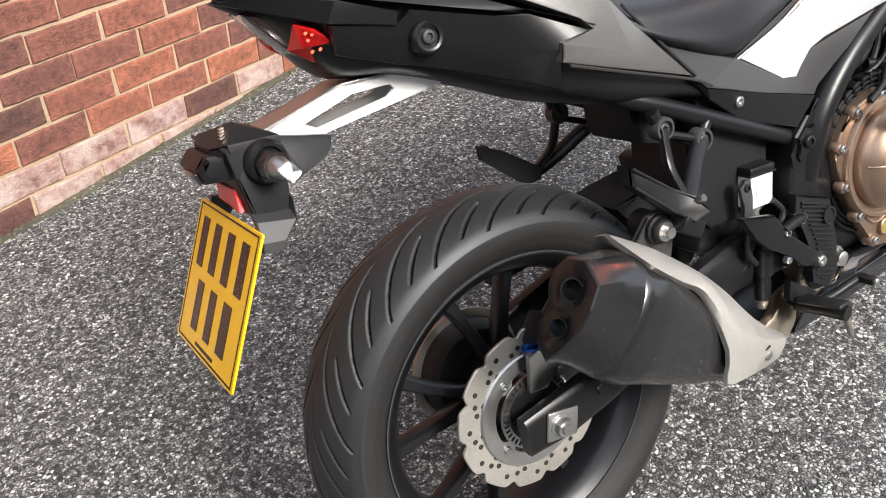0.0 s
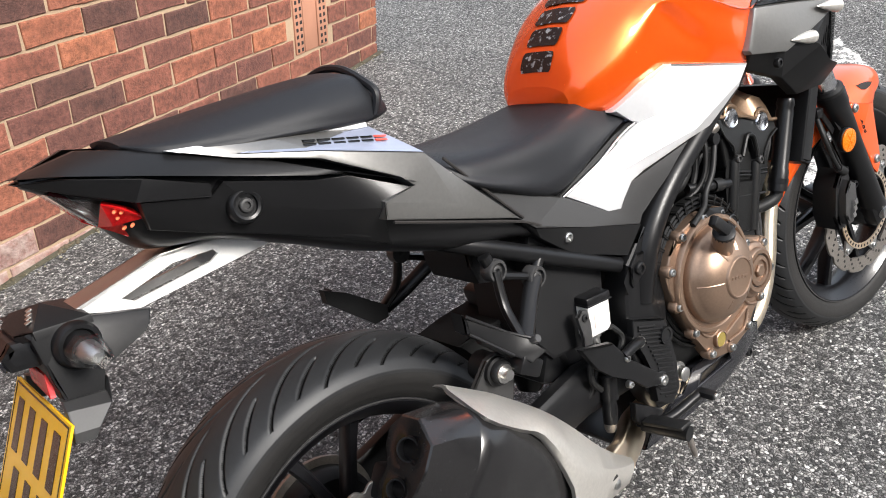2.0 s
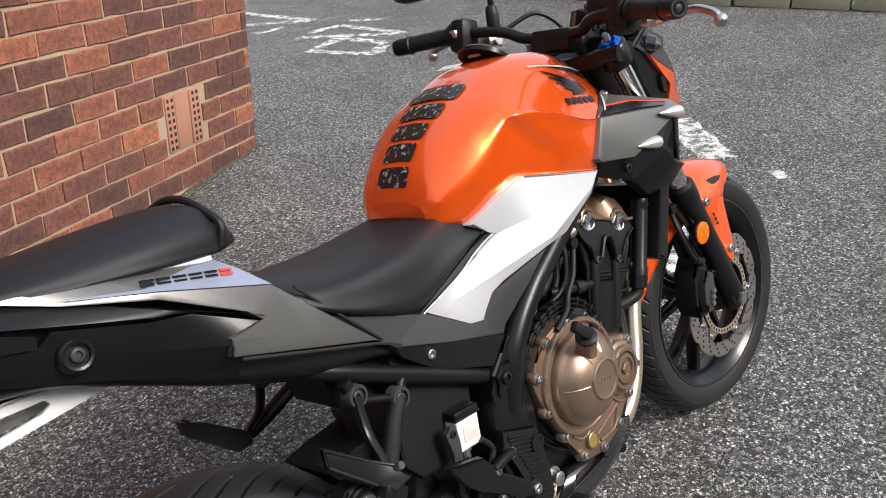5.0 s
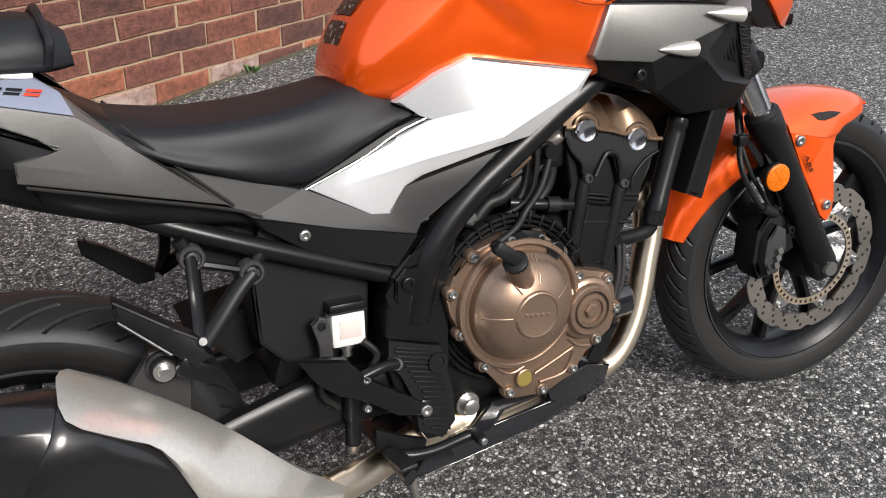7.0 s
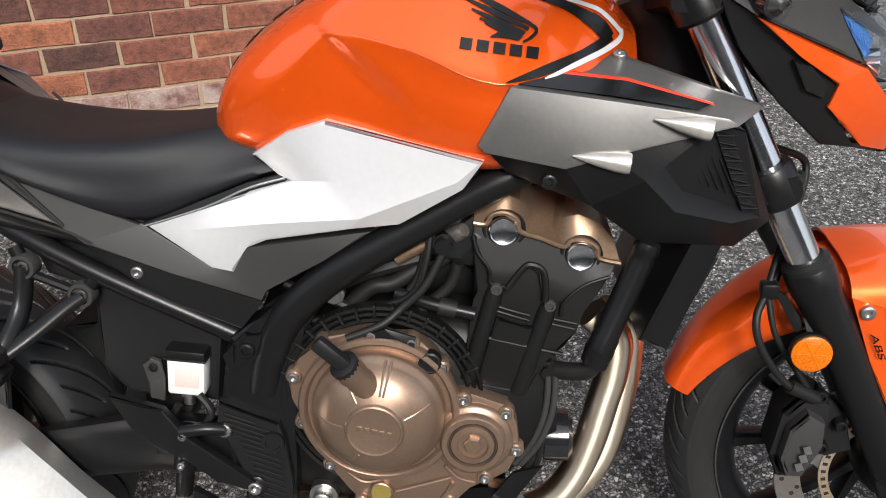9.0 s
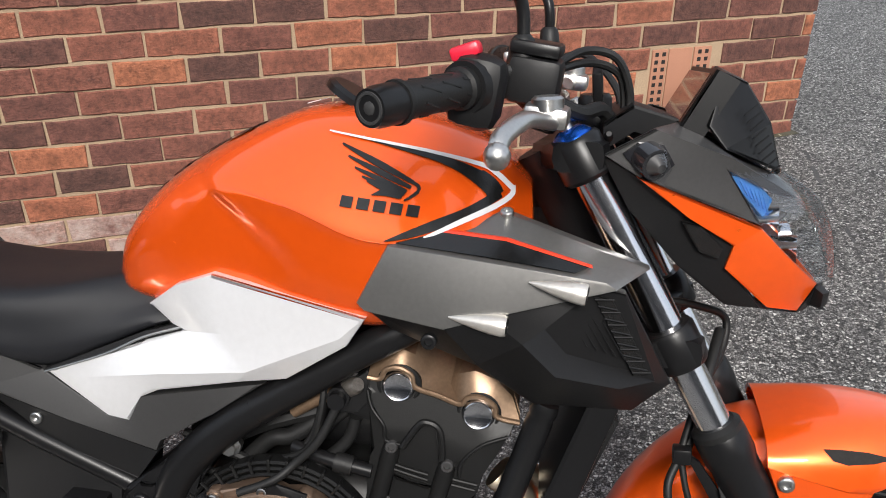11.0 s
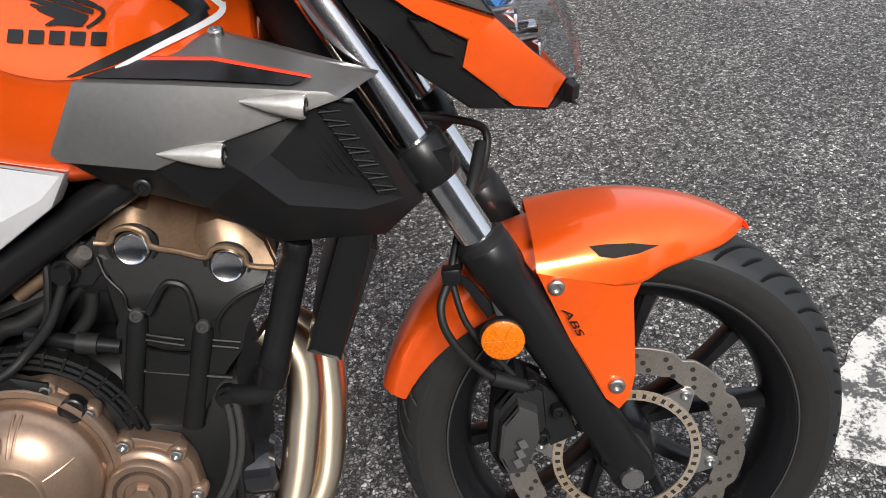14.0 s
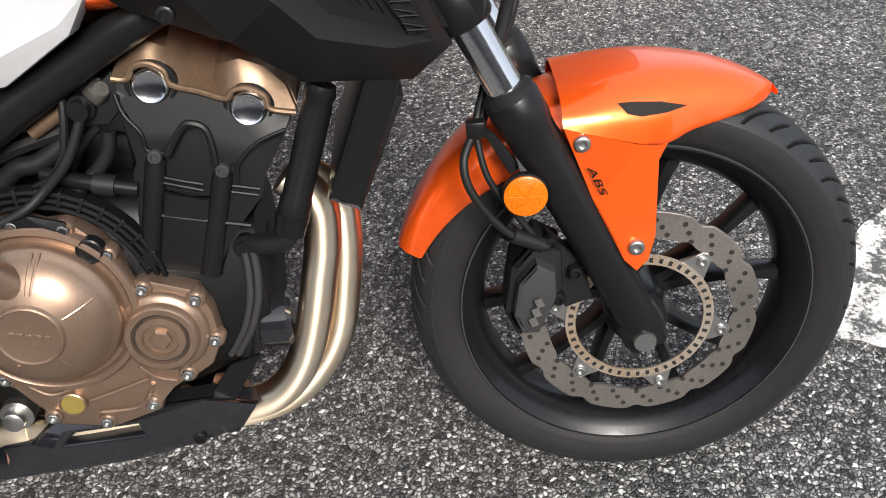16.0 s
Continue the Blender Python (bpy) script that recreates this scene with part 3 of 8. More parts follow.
def tyre(c, profile, R, count, reach, span, label, parent, fix=None, width=0.0025, depth=0.0065, start=0.004):
    """A tyre with swept tread grooves cut into it. profile: (radius, half width) from bead to crown."""
    flank = [(v.x, v.y) for v in curve([(a, b, 0) for a, b in profile[:4]], 5)]
    crown = [(v.x, v.y) for v in curve([(a, b, 0) for a, b in profile[3:]], 18)]
    half = flank[:-1] + crown
    pr = np.array([(r, -y) for r, y in half] + [(r, y) for r, y in half[-2::-1]])
    lat, rad = pr[:, 1], pr[:, 0].copy()
    k = len(flank)
    for i in (k - 4, k - 9):
        rad[i] += 0.0012
        rad[-1 - i] += 0.0012
    n = 2000
    phi = np.arange(n) * 2 * np.pi / n
    period = 2 * np.pi * R / count
    s = (phi * R)[:, None]
    d = np.full((n, len(lat)), 9.0)
    for sgn in (1, -1):
        for length, lo, shift in ((0.93, 0.0, 0.0), (0.86, 0.34, 0.5)):
            u = np.clip((sgn * lat - start) / span, 0, 1)
            inside = (np.minimum(np.arange(len(lat)), len(lat) - 1 - np.arange(len(lat))) >= k - 2) & (sgn * lat > start) & (u >= lo) & (u <= length) & (sgn * lat < start + span)
            centre = reach * u ** 0.6 + (0.5 if sgn < 0 else 0.0) * period + shift * period
            off = (s - centre[None] + period / 2) % period - period / 2
            slope = reach * 0.6 * np.maximum(u, 0.05) ** -0.4 / span
            dist = np.abs(off) / np.sqrt(1 + slope[None] ** 2)
            taper = 0.75 + 0.6 * np.sin(np.pi * np.clip((u - lo) / (length - lo), 0.02, 0.98)) ** 0.7
            d = np.where(inside[None], np.minimum(d, dist / taper[None]), d)
    cut = depth * np.clip((width - d) / 0.0014 + 0.5, 0, 1)
    rr = rad[None] - cut
    m = len(lat)
    co = np.stack([c[0] + rr * np.cos(phi)[:, None], np.broadcast_to(c[1] + lat, rr.shape), c[2] + rr * np.sin(phi)[:, None]], -1).reshape(-1, 3)
    a = np.arange(n)[:, None] * m + np.arange(m - 1)[None]
    b = (np.arange(n)[:, None] + 1) % n * m + np.arange(m - 1)[None]
    quads = np.stack([a, b, b + 1, a + 1], -1).reshape(-1, 4)
    me = bpy.data.meshes.new("tyre")
    me.from_pydata(co.tolist(), [], quads.tolist())
    me.polygons.foreach_set("use_smooth", np.ones(len(quads), bool))
    # groove floors take the blacker rubber as painted shade
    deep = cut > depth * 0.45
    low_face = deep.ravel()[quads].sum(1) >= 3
    if fix:
        me.transform(fix)
    me.set_sharp_from_angle(angle=radians(85))
    me.materials.append(RUBBER)
    me.materials.append(GROOVE_SHADE)
    me.materials.append(SIDEWALL)
    col = np.tile(np.minimum(np.arange(m - 1), m - 2 - np.arange(m - 1)), n)
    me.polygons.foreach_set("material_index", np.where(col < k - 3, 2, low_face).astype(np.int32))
    ob = new("tyre", me)
    ob.parent = parent
    ob["label"] = label
    return ob


def wheel(name, c, half, spoke_y, make, label):
    """Cast wheel: rim with ten slim spokes and a hub; half: half the rim's width."""
    rimprof = [(0.229, -half), (0.224, -half - 0.001), (0.216, -half + 0.006), (0.205, -half + 0.016), (0.197, -half + 0.030), (0.195, 0.0),
               (0.197, half - 0.030), (0.205, half - 0.016), (0.216, half - 0.006), (0.224, half + 0.001), (0.229, half), (0.231, half - 0.004), (0.212, half - 0.03), (0.210, 0), (0.212, -half + 0.03), (0.231, -half + 0.004)]
    rim = make(name, lathe_bm(c, rimprof, 96, closed=True), RIM, None, label)
    # paler ring paints the thin highlight along the rim's outer edge
    make("rim_edge", lathe_bm(c, [(0.2265, -half - 0.002), (0.2285, -half - 0.002), (0.2285, -half + 0.001), (0.2265, -half + 0.001)], 96, closed=True), GUNMETAL, rim)
    make("hub", lathe_bm(c, [(0.014, -0.075), (0.034, -0.075), (0.042, -0.06), (0.040, -0.02), (0.040, 0.02), (0.042, 0.06), (0.034, 0.075), (0.014, 0.075)], 32), RIM, rim)
    for i in range(5):
        for k in (-1, 1):
            a0 = 2 * math.pi * i / 5 + 0.35 + k * 0.16
            a1 = 2 * math.pi * i / 5 + 0.35 + k * 0.30
            bm = bmesh.new()
            loops = []
            for t in np.linspace(0, 1, 7):
                ang = a0 + (a1 - a0) * t
                r = 0.034 + (0.2 - 0.034) * t
                w = 0.0125 - 0.005 * math.sin(math.pi * t) * 0.9
                dy = 0.020 - 0.006 * t
                d, q = Vector((math.cos(ang), 0, math.sin(ang))), Vector((-math.sin(ang), 0, math.cos(ang)))
                p = Vector(c) + d * r
                loops.append([p + q * w * x + Vector((0, dy * y, 0)) for x, y in ((-1, -0.6), (-0.6, -1), (0.6, -1), (1, -0.6), (1, 0.6), (0.6, 1), (-0.6, 1), (-1, 0.6))])
            rings(bm, loops)
            make("spoke", bm, RIM, rim)
    return rim


def wave_disc_bm(c, y, r_in, r_out, waves, amp, thick, n=240, holes=()):
    bm = bmesh.new()
    ring = lambda rf, yy: [(c[0] + rf(a) * math.cos(a), c[1] + yy, c[2] + rf(a) * math.sin(a)) for a in np.arange(n) * 2 * math.pi / n]
    outer = lambda a: r_out - amp * max(0.0, math.cos(waves * a)) ** 3
    inner = lambda a: r_in + amp * 0.6 * max(0.0, math.cos(waves * a)) ** 3
    loops = [ring(inner, y - thick / 2), ring(lambda a: outer(a) - 0.001, y - thick / 2), ring(outer, y - thick / 2 + 0.001), ring(outer, y + thick / 2), ring(inner, y + thick / 2)]
    made = [[bm.verts.new(v) for v in l] for l in loops]
    made.append(made[0])
    for a, b in zip(made, made[1:]):
        for i in range(n):
            bm.faces.new((a[i], a[(i + 1) % n], b[(i + 1) % n], b[i]))
    return bm


def drill(c, y, places, parent, fix=None, r=0.0034):
    """Drilled holes drawn as near-black discs on a brake disc, their shade put in as colour."""
    me = plain_mesh("drill_hole", rod_bm((0, 0.003, 0), (0, -0.0004, 0), ((0, r), (1, r)), 10), DARK)
    repeat("drill_hole", me, parent, [(fix or Matrix.Identity(4)) @ Matrix.Translation((c[0] + rr * math.cos(a), c[1] + y, c[2] + rr * math.sin(a))) for rr, a in places])


def ring_of_slots(c, y, r, size, count, parent, fix=None):
    # black blocks on the ring paint the shade of its slots
    me = plain_mesh("slot", box_bm((0, 0, 0), size, None, 0), DARK)
    repeat("slot", me, parent, [(fix or Matrix.Identity(4)) @ Matrix.Translation((c[0] + r * math.cos(a), c[1] + y, c[2] + r * math.sin(a))) @ Matrix.Rotation(-a, 4, "Y") for a in np.arange(count) * 2 * math.pi / count])


def plain(name, bm, mat, parent=None, label="", smooth=38):
    return part(name, bm, mat, parent or bike, label, smooth)


# wheels and brakes
fw = wheel("front_wheel", FC, 0.048, 0, fpart, "black cast front wheel with slim spokes")
tyre(FC, [(0.226, 0.044), (0.237, 0.051), (0.254, 0.0545), (0.269, 0.0535), (0.2815, 0.043), (0.2912, 0.026), (0.2952, 0.012), (0.2962, 0.0)], 0.296, 26, 0.085, 0.050, "worn black front tyre with swept grooves", fw, STEER, 0.0016, 0.0042)
disc = fpart("brake_disc", wave_disc_bm(FC, -0.072, 0.117, 0.1525, 12, 0.006, 0.0045), DISC, fw, "wave-edged drilled front brake disc")
holes = [(0.1225 + 0.0095 * k, 2 * math.pi * (i + 0.26 * k) / 24) for i in range(24) for k in range(3)]
drill(FC, -0.0743, holes, disc, STEER)
fpart("tone_ring", lathe_bm(FC, [(0.0815, -0.079), (0.0945, -0.079), (0.0945, -0.076), (0.0815, -0.076)], 96, closed=True), ABSRING, fw, "slotted silver sensor ring with rust marks")
ring_of_slots(FC, -0.0793, 0.088, (0.0062, 0.0008, 0.0046), 44, fw, STEER)
for i in range(6):
    a = 2 * math.pi * i / 6 + 0.80
    d = Vector((math.cos(a), 0, math.sin(a)))
    q = Vector((-d.z, 0, d.x))
    o = FC + Vector((0, -0.0770, 0))
    fpart("disc_carrier", sheet_bm([o + d * 0.092 + q * 0.021, o + d * 0.092 - q * 0.021, o + d * 0.108 - q * 0.011, o + d * 0.117 - q * 0.008, o + d * 0.121, o + d * 0.117 + q * 0.008, o + d * 0.108 + q * 0.011], [[0, 1, 2, 3, 4, 5, 6]], 0.005, 0.001), ALU, fw)
    bolt(fw, o + d * 0.109, 0.0075, 0.004, STEEL, fix=STEER, name="disc_bolt")
fpart("hub_cover", lathe_bm(FC, [(0.02, -0.088), (0.030, -0.088), (0.036, -0.08), (0.036, -0.05), (0.02, -0.05)], 32), BLACK, fw)

rw = wheel("rear_wheel", RC, 0.062, 0, plain, "black cast rear wheel with slim spokes")
tyre(RC, [(0.226, 0.058), (0.240, 0.071), (0.258, 0.079), (0.274, 0.080), (0.288, 0.069), (0.300, 0.047), (0.309, 0.022), (0.312, 0.0)], 0.312, 20, 0.16, 0.0755, "black rear tyre with long swept tread grooves", rw, None, 0.0017, 0.0050)
disc = plain("brake_disc", wave_disc_bm(RC, -0.072, 0.086, 0.124, 12, 0.009, 0.0045), DISC_R, rw, "wave-edged drilled rear brake disc")
holes = [(0.0955 + 0.0115 * k, 2 * math.pi * (i + 0.28 + 0.44 * k) / 12) for i in range(12) for k in range(2)] + [(0.101, 2 * math.pi * (i + 0.04) / 12) for i in range(12)]
drill(RC, -0.0743, holes, disc, None, 0.0040)
carrier = []
for j in range(180):
    a = 2 * math.pi * j / 180
    inner_ = 0.066 - 0.016 * max(0.0, math.cos(4 * (a - 0.6))) ** 6
    carrier.append((a, inner_))
bm = bmesh.new()
loops = [[(RC.x + r * math.cos(a), y, RC.z + r * math.sin(a)) for a, r in zip([c[0] for c in carrier], rr)] for rr, y in (([c[1] for c in carrier], -0.0745), ([c[1] for c in carrier], -0.0785), ([0.087] * 180, -0.0785), ([0.089] * 180, -0.0760), ([0.089] * 180, -0.0720), ([c[1] for c in carrier], -0.0745))]
made = [[bm.verts.new(v) for v in l] for l in loops[:-1]]
made.append(made[0])
for a, b in zip(made, made[1:]):
    for i in range(180):
        bm.faces.new((a[i], a[(i + 1) % 180], b[(i + 1) % 180], b[i]))
plain("disc_carrier", bm, ALU, rw, "bright disc carrier with four lugs")
plain("tone_ring", lathe_bm(RC, [(0.046, -0.083), (0.059, -0.083), (0.059, -0.080), (0.046, -0.080)], 64, closed=True), STEEL, rw)
ring_of_slots(RC, -0.0832, 0.0525, (0.0075, 0.0008, 0.0035), 40, rw)
plain("disc_hub", lathe_bm(RC, [(0.02, -0.06), (0.045, -0.06), (0.046, -0.086), (0.030, -0.090), (0.02, -0.090)], 32), BLACK_S, rw)
for i in range(4):
    a = 2 * math.pi * i / 4 + 0.6
    bolt(rw, RC + Vector((0.070 * math.cos(a), -0.0785, 0.070 * math.sin(a))), 0.0065, 0.004, STEEL, name="disc_bolt")
plain("sprocket_carrier", lathe_bm(RC, [(0.02, 0.06), (0.075, 0.06), (0.085, 0.075), (0.085, 0.10), (0.02, 0.10)], 40), BLACK, rw)
plain("sprocket", lathe_bm(RC, [(0.05, 0.098), (0.098, 0.098), (0.098, 0.104), (0.05, 0.104)], 60, closed=True), DISC, rw)

# swingarm
for s in (-1, 1):
    bm = bmesh.new()
    loops = []
    for x, z, h, w, y in ((0.56, 0.345, 0.04, 0.022, 0.085), (0.40, 0.372, 0.045, 0.018, 0.098), (0.25, 0.362, 0.04, 0.017, 0.112), (0.10, 0.325, 0.034, 0.016, 0.120), (0.02, 0.315, 0.036, 0.014, 0.122), (-0.05, 0.312, 0.030, 0.013, 0.122)):
        loops.append([(x, s * y + w * math.copysign(abs(math.cos(t)) ** 0.6, math.cos(t)), z + h * math.copysign(abs(math.sin(t)) ** 0.6, math.sin(t))) for t in np.arange(16) * math.pi / 8])
    rings(bm, loops)
    plain("swingarm", bm, BLACK_S, None, "black steel swingarm leg")
plain("swingarm_bridge", box_bm((0.40, 0, 0.42), (0.10, 0.17, 0.07), Matrix.Rotation(radians(25), 3, "Y"), 0.012), BLACK_S)
plain("chain_guard", sheet_bm([(0.08, 0.125, 0.44), (0.25, 0.115, 0.47), (0.38, 0.105, 0.46), (0.40, 0.105, 0.44), (0.25, 0.115, 0.44), (0.08, 0.125, 0.42)], [[0, 1, 2, 3, 4, 5]], 0.03, 0.003, (0, -1, 0)), BLACK)
plain("axle_plate", box_bm((0.004, -0.1375, 0.312), (0.052, 0.006, 0.044), Matrix.Rotation(radians(14), 3, "Y"), 0.003), ALU, None, "bright axle adjuster plate")
plain("axle_nut", rod_bm((0, -0.136, 0.312), (0, -0.155, 0.312), ((0, 0.018), (0.3, 0.018), (0.35, 0.014), (0.8, 0.013), (0.8, 0.008), (1, 0.007)), 8), STEEL)
plain("chain_adjuster", rod_bm((0.055, -0.13, 0.322), (0.10, -0.128, 0.334), ((0, 0.006), (0.4, 0.006), (0.4, 0.010), (0.75, 0.010), (0.75, 0.005), (1, 0.005)), 10), BLACK_S)
cal = plain("rear_caliper", box_bm((0.050, -0.085, 0.415), (0.075, 0.045, 0.05), Matrix.Rotation(radians(35), 3, "Y"), 0.008), BLACK)
plain("caliper_bracket", sheet_bm([(-0.01, -0.096, 0.35), (0.02, -0.096, 0.345), (0.07, -0.096, 0.39), (0.05, -0.096, 0.42), (0.0, -0.096, 0.405)], [[0, 1, 2, 3, 4]], 0.008, 0.002), ALU, cal)
plain("bleed_nipple", rod_bm((-0.005, -0.125, 0.435), (-0.025, -0.13, 0.445), ((0, 0.006), (0.5, 0.007), (1, 0.005)), 8), BLUE, cal)
plain("rear_hugger", sheet_bm([(0.252, -0.02, 0.508), (0.300, -0.02, 0.514), (0.368, -0.02, 0.516), (0.405, -0.02, 0.46), (0.310, -0.02, 0.432)], [[0, 1, 2, 3, 4]], 0.11, 0.008), MATT_BLACK, None, "black hugger over the tyre")

# silencer: an oval can, its rear cut off at a slant
ax0, ax1 = Vector((-0.032, -0.235, 0.558)), Vector((0.297, -0.178, 0.290))
adir = (ax1 - ax0).normalized()
aup = Vector((0.6316, 0.0, 0.7753))
aside = Vector((-0.1032, 0.9911, 0.0841))
face_n = Vector((-0.85, 0.137, 0.61)).normalized()
face_p = Vector((-0.018, -0.231, 0.533))
TIPS = ((Vector((-0.002, -0.231, 0.553)), 0.0150), (Vector((-0.030, -0.227, 0.514)), 0.0128))


def can_point(t, a, grow=1.0):
    w = float(np.interp(t, [-0.6, -0.15, 0.3, 0.8, 1.0], [0.001, 0.035, 0.066, 0.049, 0.036])) * grow
    h = float(np.interp(t, [-0.6, -0.15, 0.3, 0.7, 1.0], [0.001, 0.054, 0.083, 0.060, 0.034])) * grow
    c, s = math.cos(a), math.sin(a)
    return ax0 + (ax1 - ax0) * t + aside * w * math.copysign(abs(c) ** 0.75, c) + aup * h * math.copysign(abs(s) ** 0.75, s)


bm = bmesh.new()
rings(bm, [[can_point(t, 2 * math.pi * k / 72, g) for k in range(72)] for t, g in ((0.150, 0.90), (0.198, 0.965), (0.202, 0.975), (0.206, 1.0), (0.24, 1.0), (0.30, 1.0), (0.35, 1.0), (0.45, 1.0), (0.55, 1.0), (0.65, 1.0), (0.75, 1.0), (0.84, 1.0), (0.92, 1.0), (0.97, 1.0), (1.0, 0.97))])
muf = plain("silencer", bm, MUFFLER, None, "stubby matt black exhaust silencer", 50)
# end cap: a figure of eight face round two outlets, faceted out to the can
fup = Vector((0.58387, 0.00788, 0.81181))
fout = Vector((-0.10085, -0.99150, 0.08216))
FACE = [(-0.050, 0.040), (-0.029, 0.060), (0.010, 0.064), (0.049, 0.043), (0.049, 0.013), (0.039, -0.017), (0.018, -0.045), (-0.007, -0.066), (-0.034, -0.053), (-0.043, -0.027), (-0.034, -0.004), (-0.049, 0.020)]
spots = []
for (a0, b0), (a1, b1) in zip(FACE, FACE[1:] + FACE[:1]):
    spots += [(a0 + (a1 - a0) * k / 6, b0 + (b1 - b0) * k / 6) for k in range(6)]
turn_ = [math.atan2(b, -a) for a, b in spots]
face_at = lambda a, b, out=0.0: face_p + fout * a + fup * b + face_n * out
loops = [[can_point(0.199, w, 0.995) for w in turn_], [can_point(0.185, w, 0.985) for w in turn_]]
loops += [[can_point(0.185, w, 0.985).lerp(face_at(a, b), f) for w, (a, b) in zip(turn_, spots)] for f in (0.5, 0.96)]
loops += [[face_at(a, b) for a, b in spots], [face_at(a * 0.955, b * 0.965, 0.0022) for a, b in spots]]
for k in (0.80, 0.6, 0.4, 0.2):
    ring_ = []
    for a, b in spots:
        v = face_at(a * k, b * k, 0.0022)
        dip = max(math.exp(-(((v - p) - face_n * (v - p).dot(face_n)).length / (r * 1.6)) ** 4) for p, r in TIPS)
        ring_.append(v - face_n * 0.007 * dip)
    loops.append(ring_)
bm = bmesh.new()
rings(bm, loops)
plain("end_cap", bm, MUFFLER, muf, "faceted black end cap with two outlets", 16)
for p, r in TIPS:
    d = Vector((-0.70, -0.42, 0.42)).normalized()
    plain("outlet_pipe", rod_bm(p - d * 0.03, p + d * 0.004, ((0, r), (0.95, r), (1, r * 0.97), (1, r * 0.86), (0.2, r * 0.82)), 28), BLACK_S, muf)
    plain("outlet_hollow", rod_bm(p - d * 0.02, p - d * 0.012, ((0, r * 0.83), (1, r * 0.83)), 16), DARK, muf)
# heat shield: rows of inner edge, top, crease, edge and foot from rear to front
rows = [
    [(0.100, -0.160, 0.560), (0.092, -0.188, 0.572), (0.090, -0.197, 0.573), (0.087, -0.203, 0.572), (0.087, -0.205, 0.569)],
    [(0.140, -0.150, 0.522), (0.130, -0.190, 0.541), (0.108, -0.240, 0.548), (0.086, -0.266, 0.549), (0.087, -0.262, 0.545)],
    [(0.178, -0.150, 0.488), (0.167, -0.190, 0.511), (0.150, -0.240, 0.508), (0.132, -0.261, 0.505), (0.132, -0.257, 0.501)],
    [(0.235, -0.150, 0.432), (0.235, -0.190, 0.448), (0.193, -0.246, 0.467), (0.170, -0.257, 0.472), (0.170, -0.253, 0.467)],
    [(0.275, -0.150, 0.385), (0.280, -0.190, 0.398), (0.228, -0.250, 0.398), (0.204, -0.258, 0.406), (0.203, -0.255, 0.375)],
    [(0.300, -0.150, 0.355), (0.305, -0.188, 0.368), (0.252, -0.247, 0.374), (0.232, -0.254, 0.366), (0.206, -0.247, 0.318)],
    [(0.330, -0.150, 0.325), (0.336, -0.186, 0.331), (0.288, -0.236, 0.343), (0.276, -0.241, 0.328), (0.264, -0.233, 0.291)],
    [(0.370, -0.150, 0.285), (0.372, -0.182, 0.297), (0.335, -0.220, 0.309), (0.325, -0.223, 0.297), (0.312, -0.214, 0.268)],
    [(0.402, -0.155, 0.262), (0.402, -0.178, 0.274), (0.385, -0.200, 0.280), (0.378, -0.203, 0.271), (0.370, -0.196, 0.250)],
]
def off_axis(p, d):
    p = Vector(p)
    q = p - ax0
    q -= adir * q.dot(adir)
    return p + q.normalized() * d


rows = [[off_axis(p, d) for p in r] for r, d in zip(rows, (0.004, 0.007, 0.008, 0.008, 0.006, 0.004, 0.002, 0.0, 0.0))]
cols = [curve([r[k] for r in rows], 3) for k in range(5)]
grid = [p for j in range(len(cols[0])) for p in (c[j] for c in cols)]
quads = [[5 * j + k, 5 * j + k + 1, 5 * j + k + 6, 5 * j + k + 5] for j in range(len(cols[0]) - 1) for k in range(4)]
plain("heat_shield", sheet_bm(grid, quads, 0.010, 0, (0.0, 0.8, -0.5)), SHIELD, muf, "brushed stainless heat shield", 42)
plain("shield_slot", tube_bm([(0.298, -0.231, 0.312), (0.306, -0.229, 0.311), (0.318, -0.226, 0.309)], 0.0025, 8, 2), DARK, muf)
plain("shield_bolt", rod_bm((0.318, -0.216, 0.292), (0.320, -0.226, 0.291), ((0, 0.008), (0.8, 0.008), (1, 0.005)), 12), STEEL, muf)
plain("tail_pipe", tube_bm([(0.30, -0.178, 0.288), (0.36, -0.170, 0.268), (0.42, -0.148, 0.260), (0.47, -0.120, 0.250), (0.52, -0.090, 0.243), (0.62, -0.080, 0.245)], 0.024, 20, 6), PIPE, muf, "heat-tinted steel link pipe")
plain("pipe_clamp", tube_bm([(0.372, -0.167, 0.266), (0.398, -0.157, 0.263)], 0.0268, 20, 2), PIPE, muf)

# exhaust headers
for line_ in ([(0.995, -0.075, 0.545), (1.027, -0.075, 0.510), (1.026, -0.072, 0.460), (1.014, -0.070, 0.410), (0.998, -0.070, 0.350), (0.976, -0.068, 0.292), (0.945, -0.066, 0.250), (0.905, -0.064, 0.230), (0.83, -0.06, 0.226)], [(1.010, -0.030, 0.530), (1.046, -0.030, 0.495), (1.049, -0.030, 0.450), (1.041, -0.030, 0.390), (1.022, -0.030, 0.310), (0.990, -0.030, 0.255), (0.945, -0.032, 0.215), (0.890, -0.036, 0.200), (0.82, -0.045, 0.205)]):
    plain("header_pipe", tube_bm(line_, 0.0222, 22, 7), PIPE, None, "golden heat-tinted exhaust header pipe")
plain("collector_flange", tube_bm([(0.890, -0.062, 0.246), (0.855, -0.060, 0.246)], 0.0275, 18, 2), RUST, None, "rusty header flange")
plain("collector", tube_bm([(0.81, -0.05, 0.220), (0.70, -0.04, 0.20), (0.58, -0.08, 0.222)], 0.034, 16, 4), RUST)

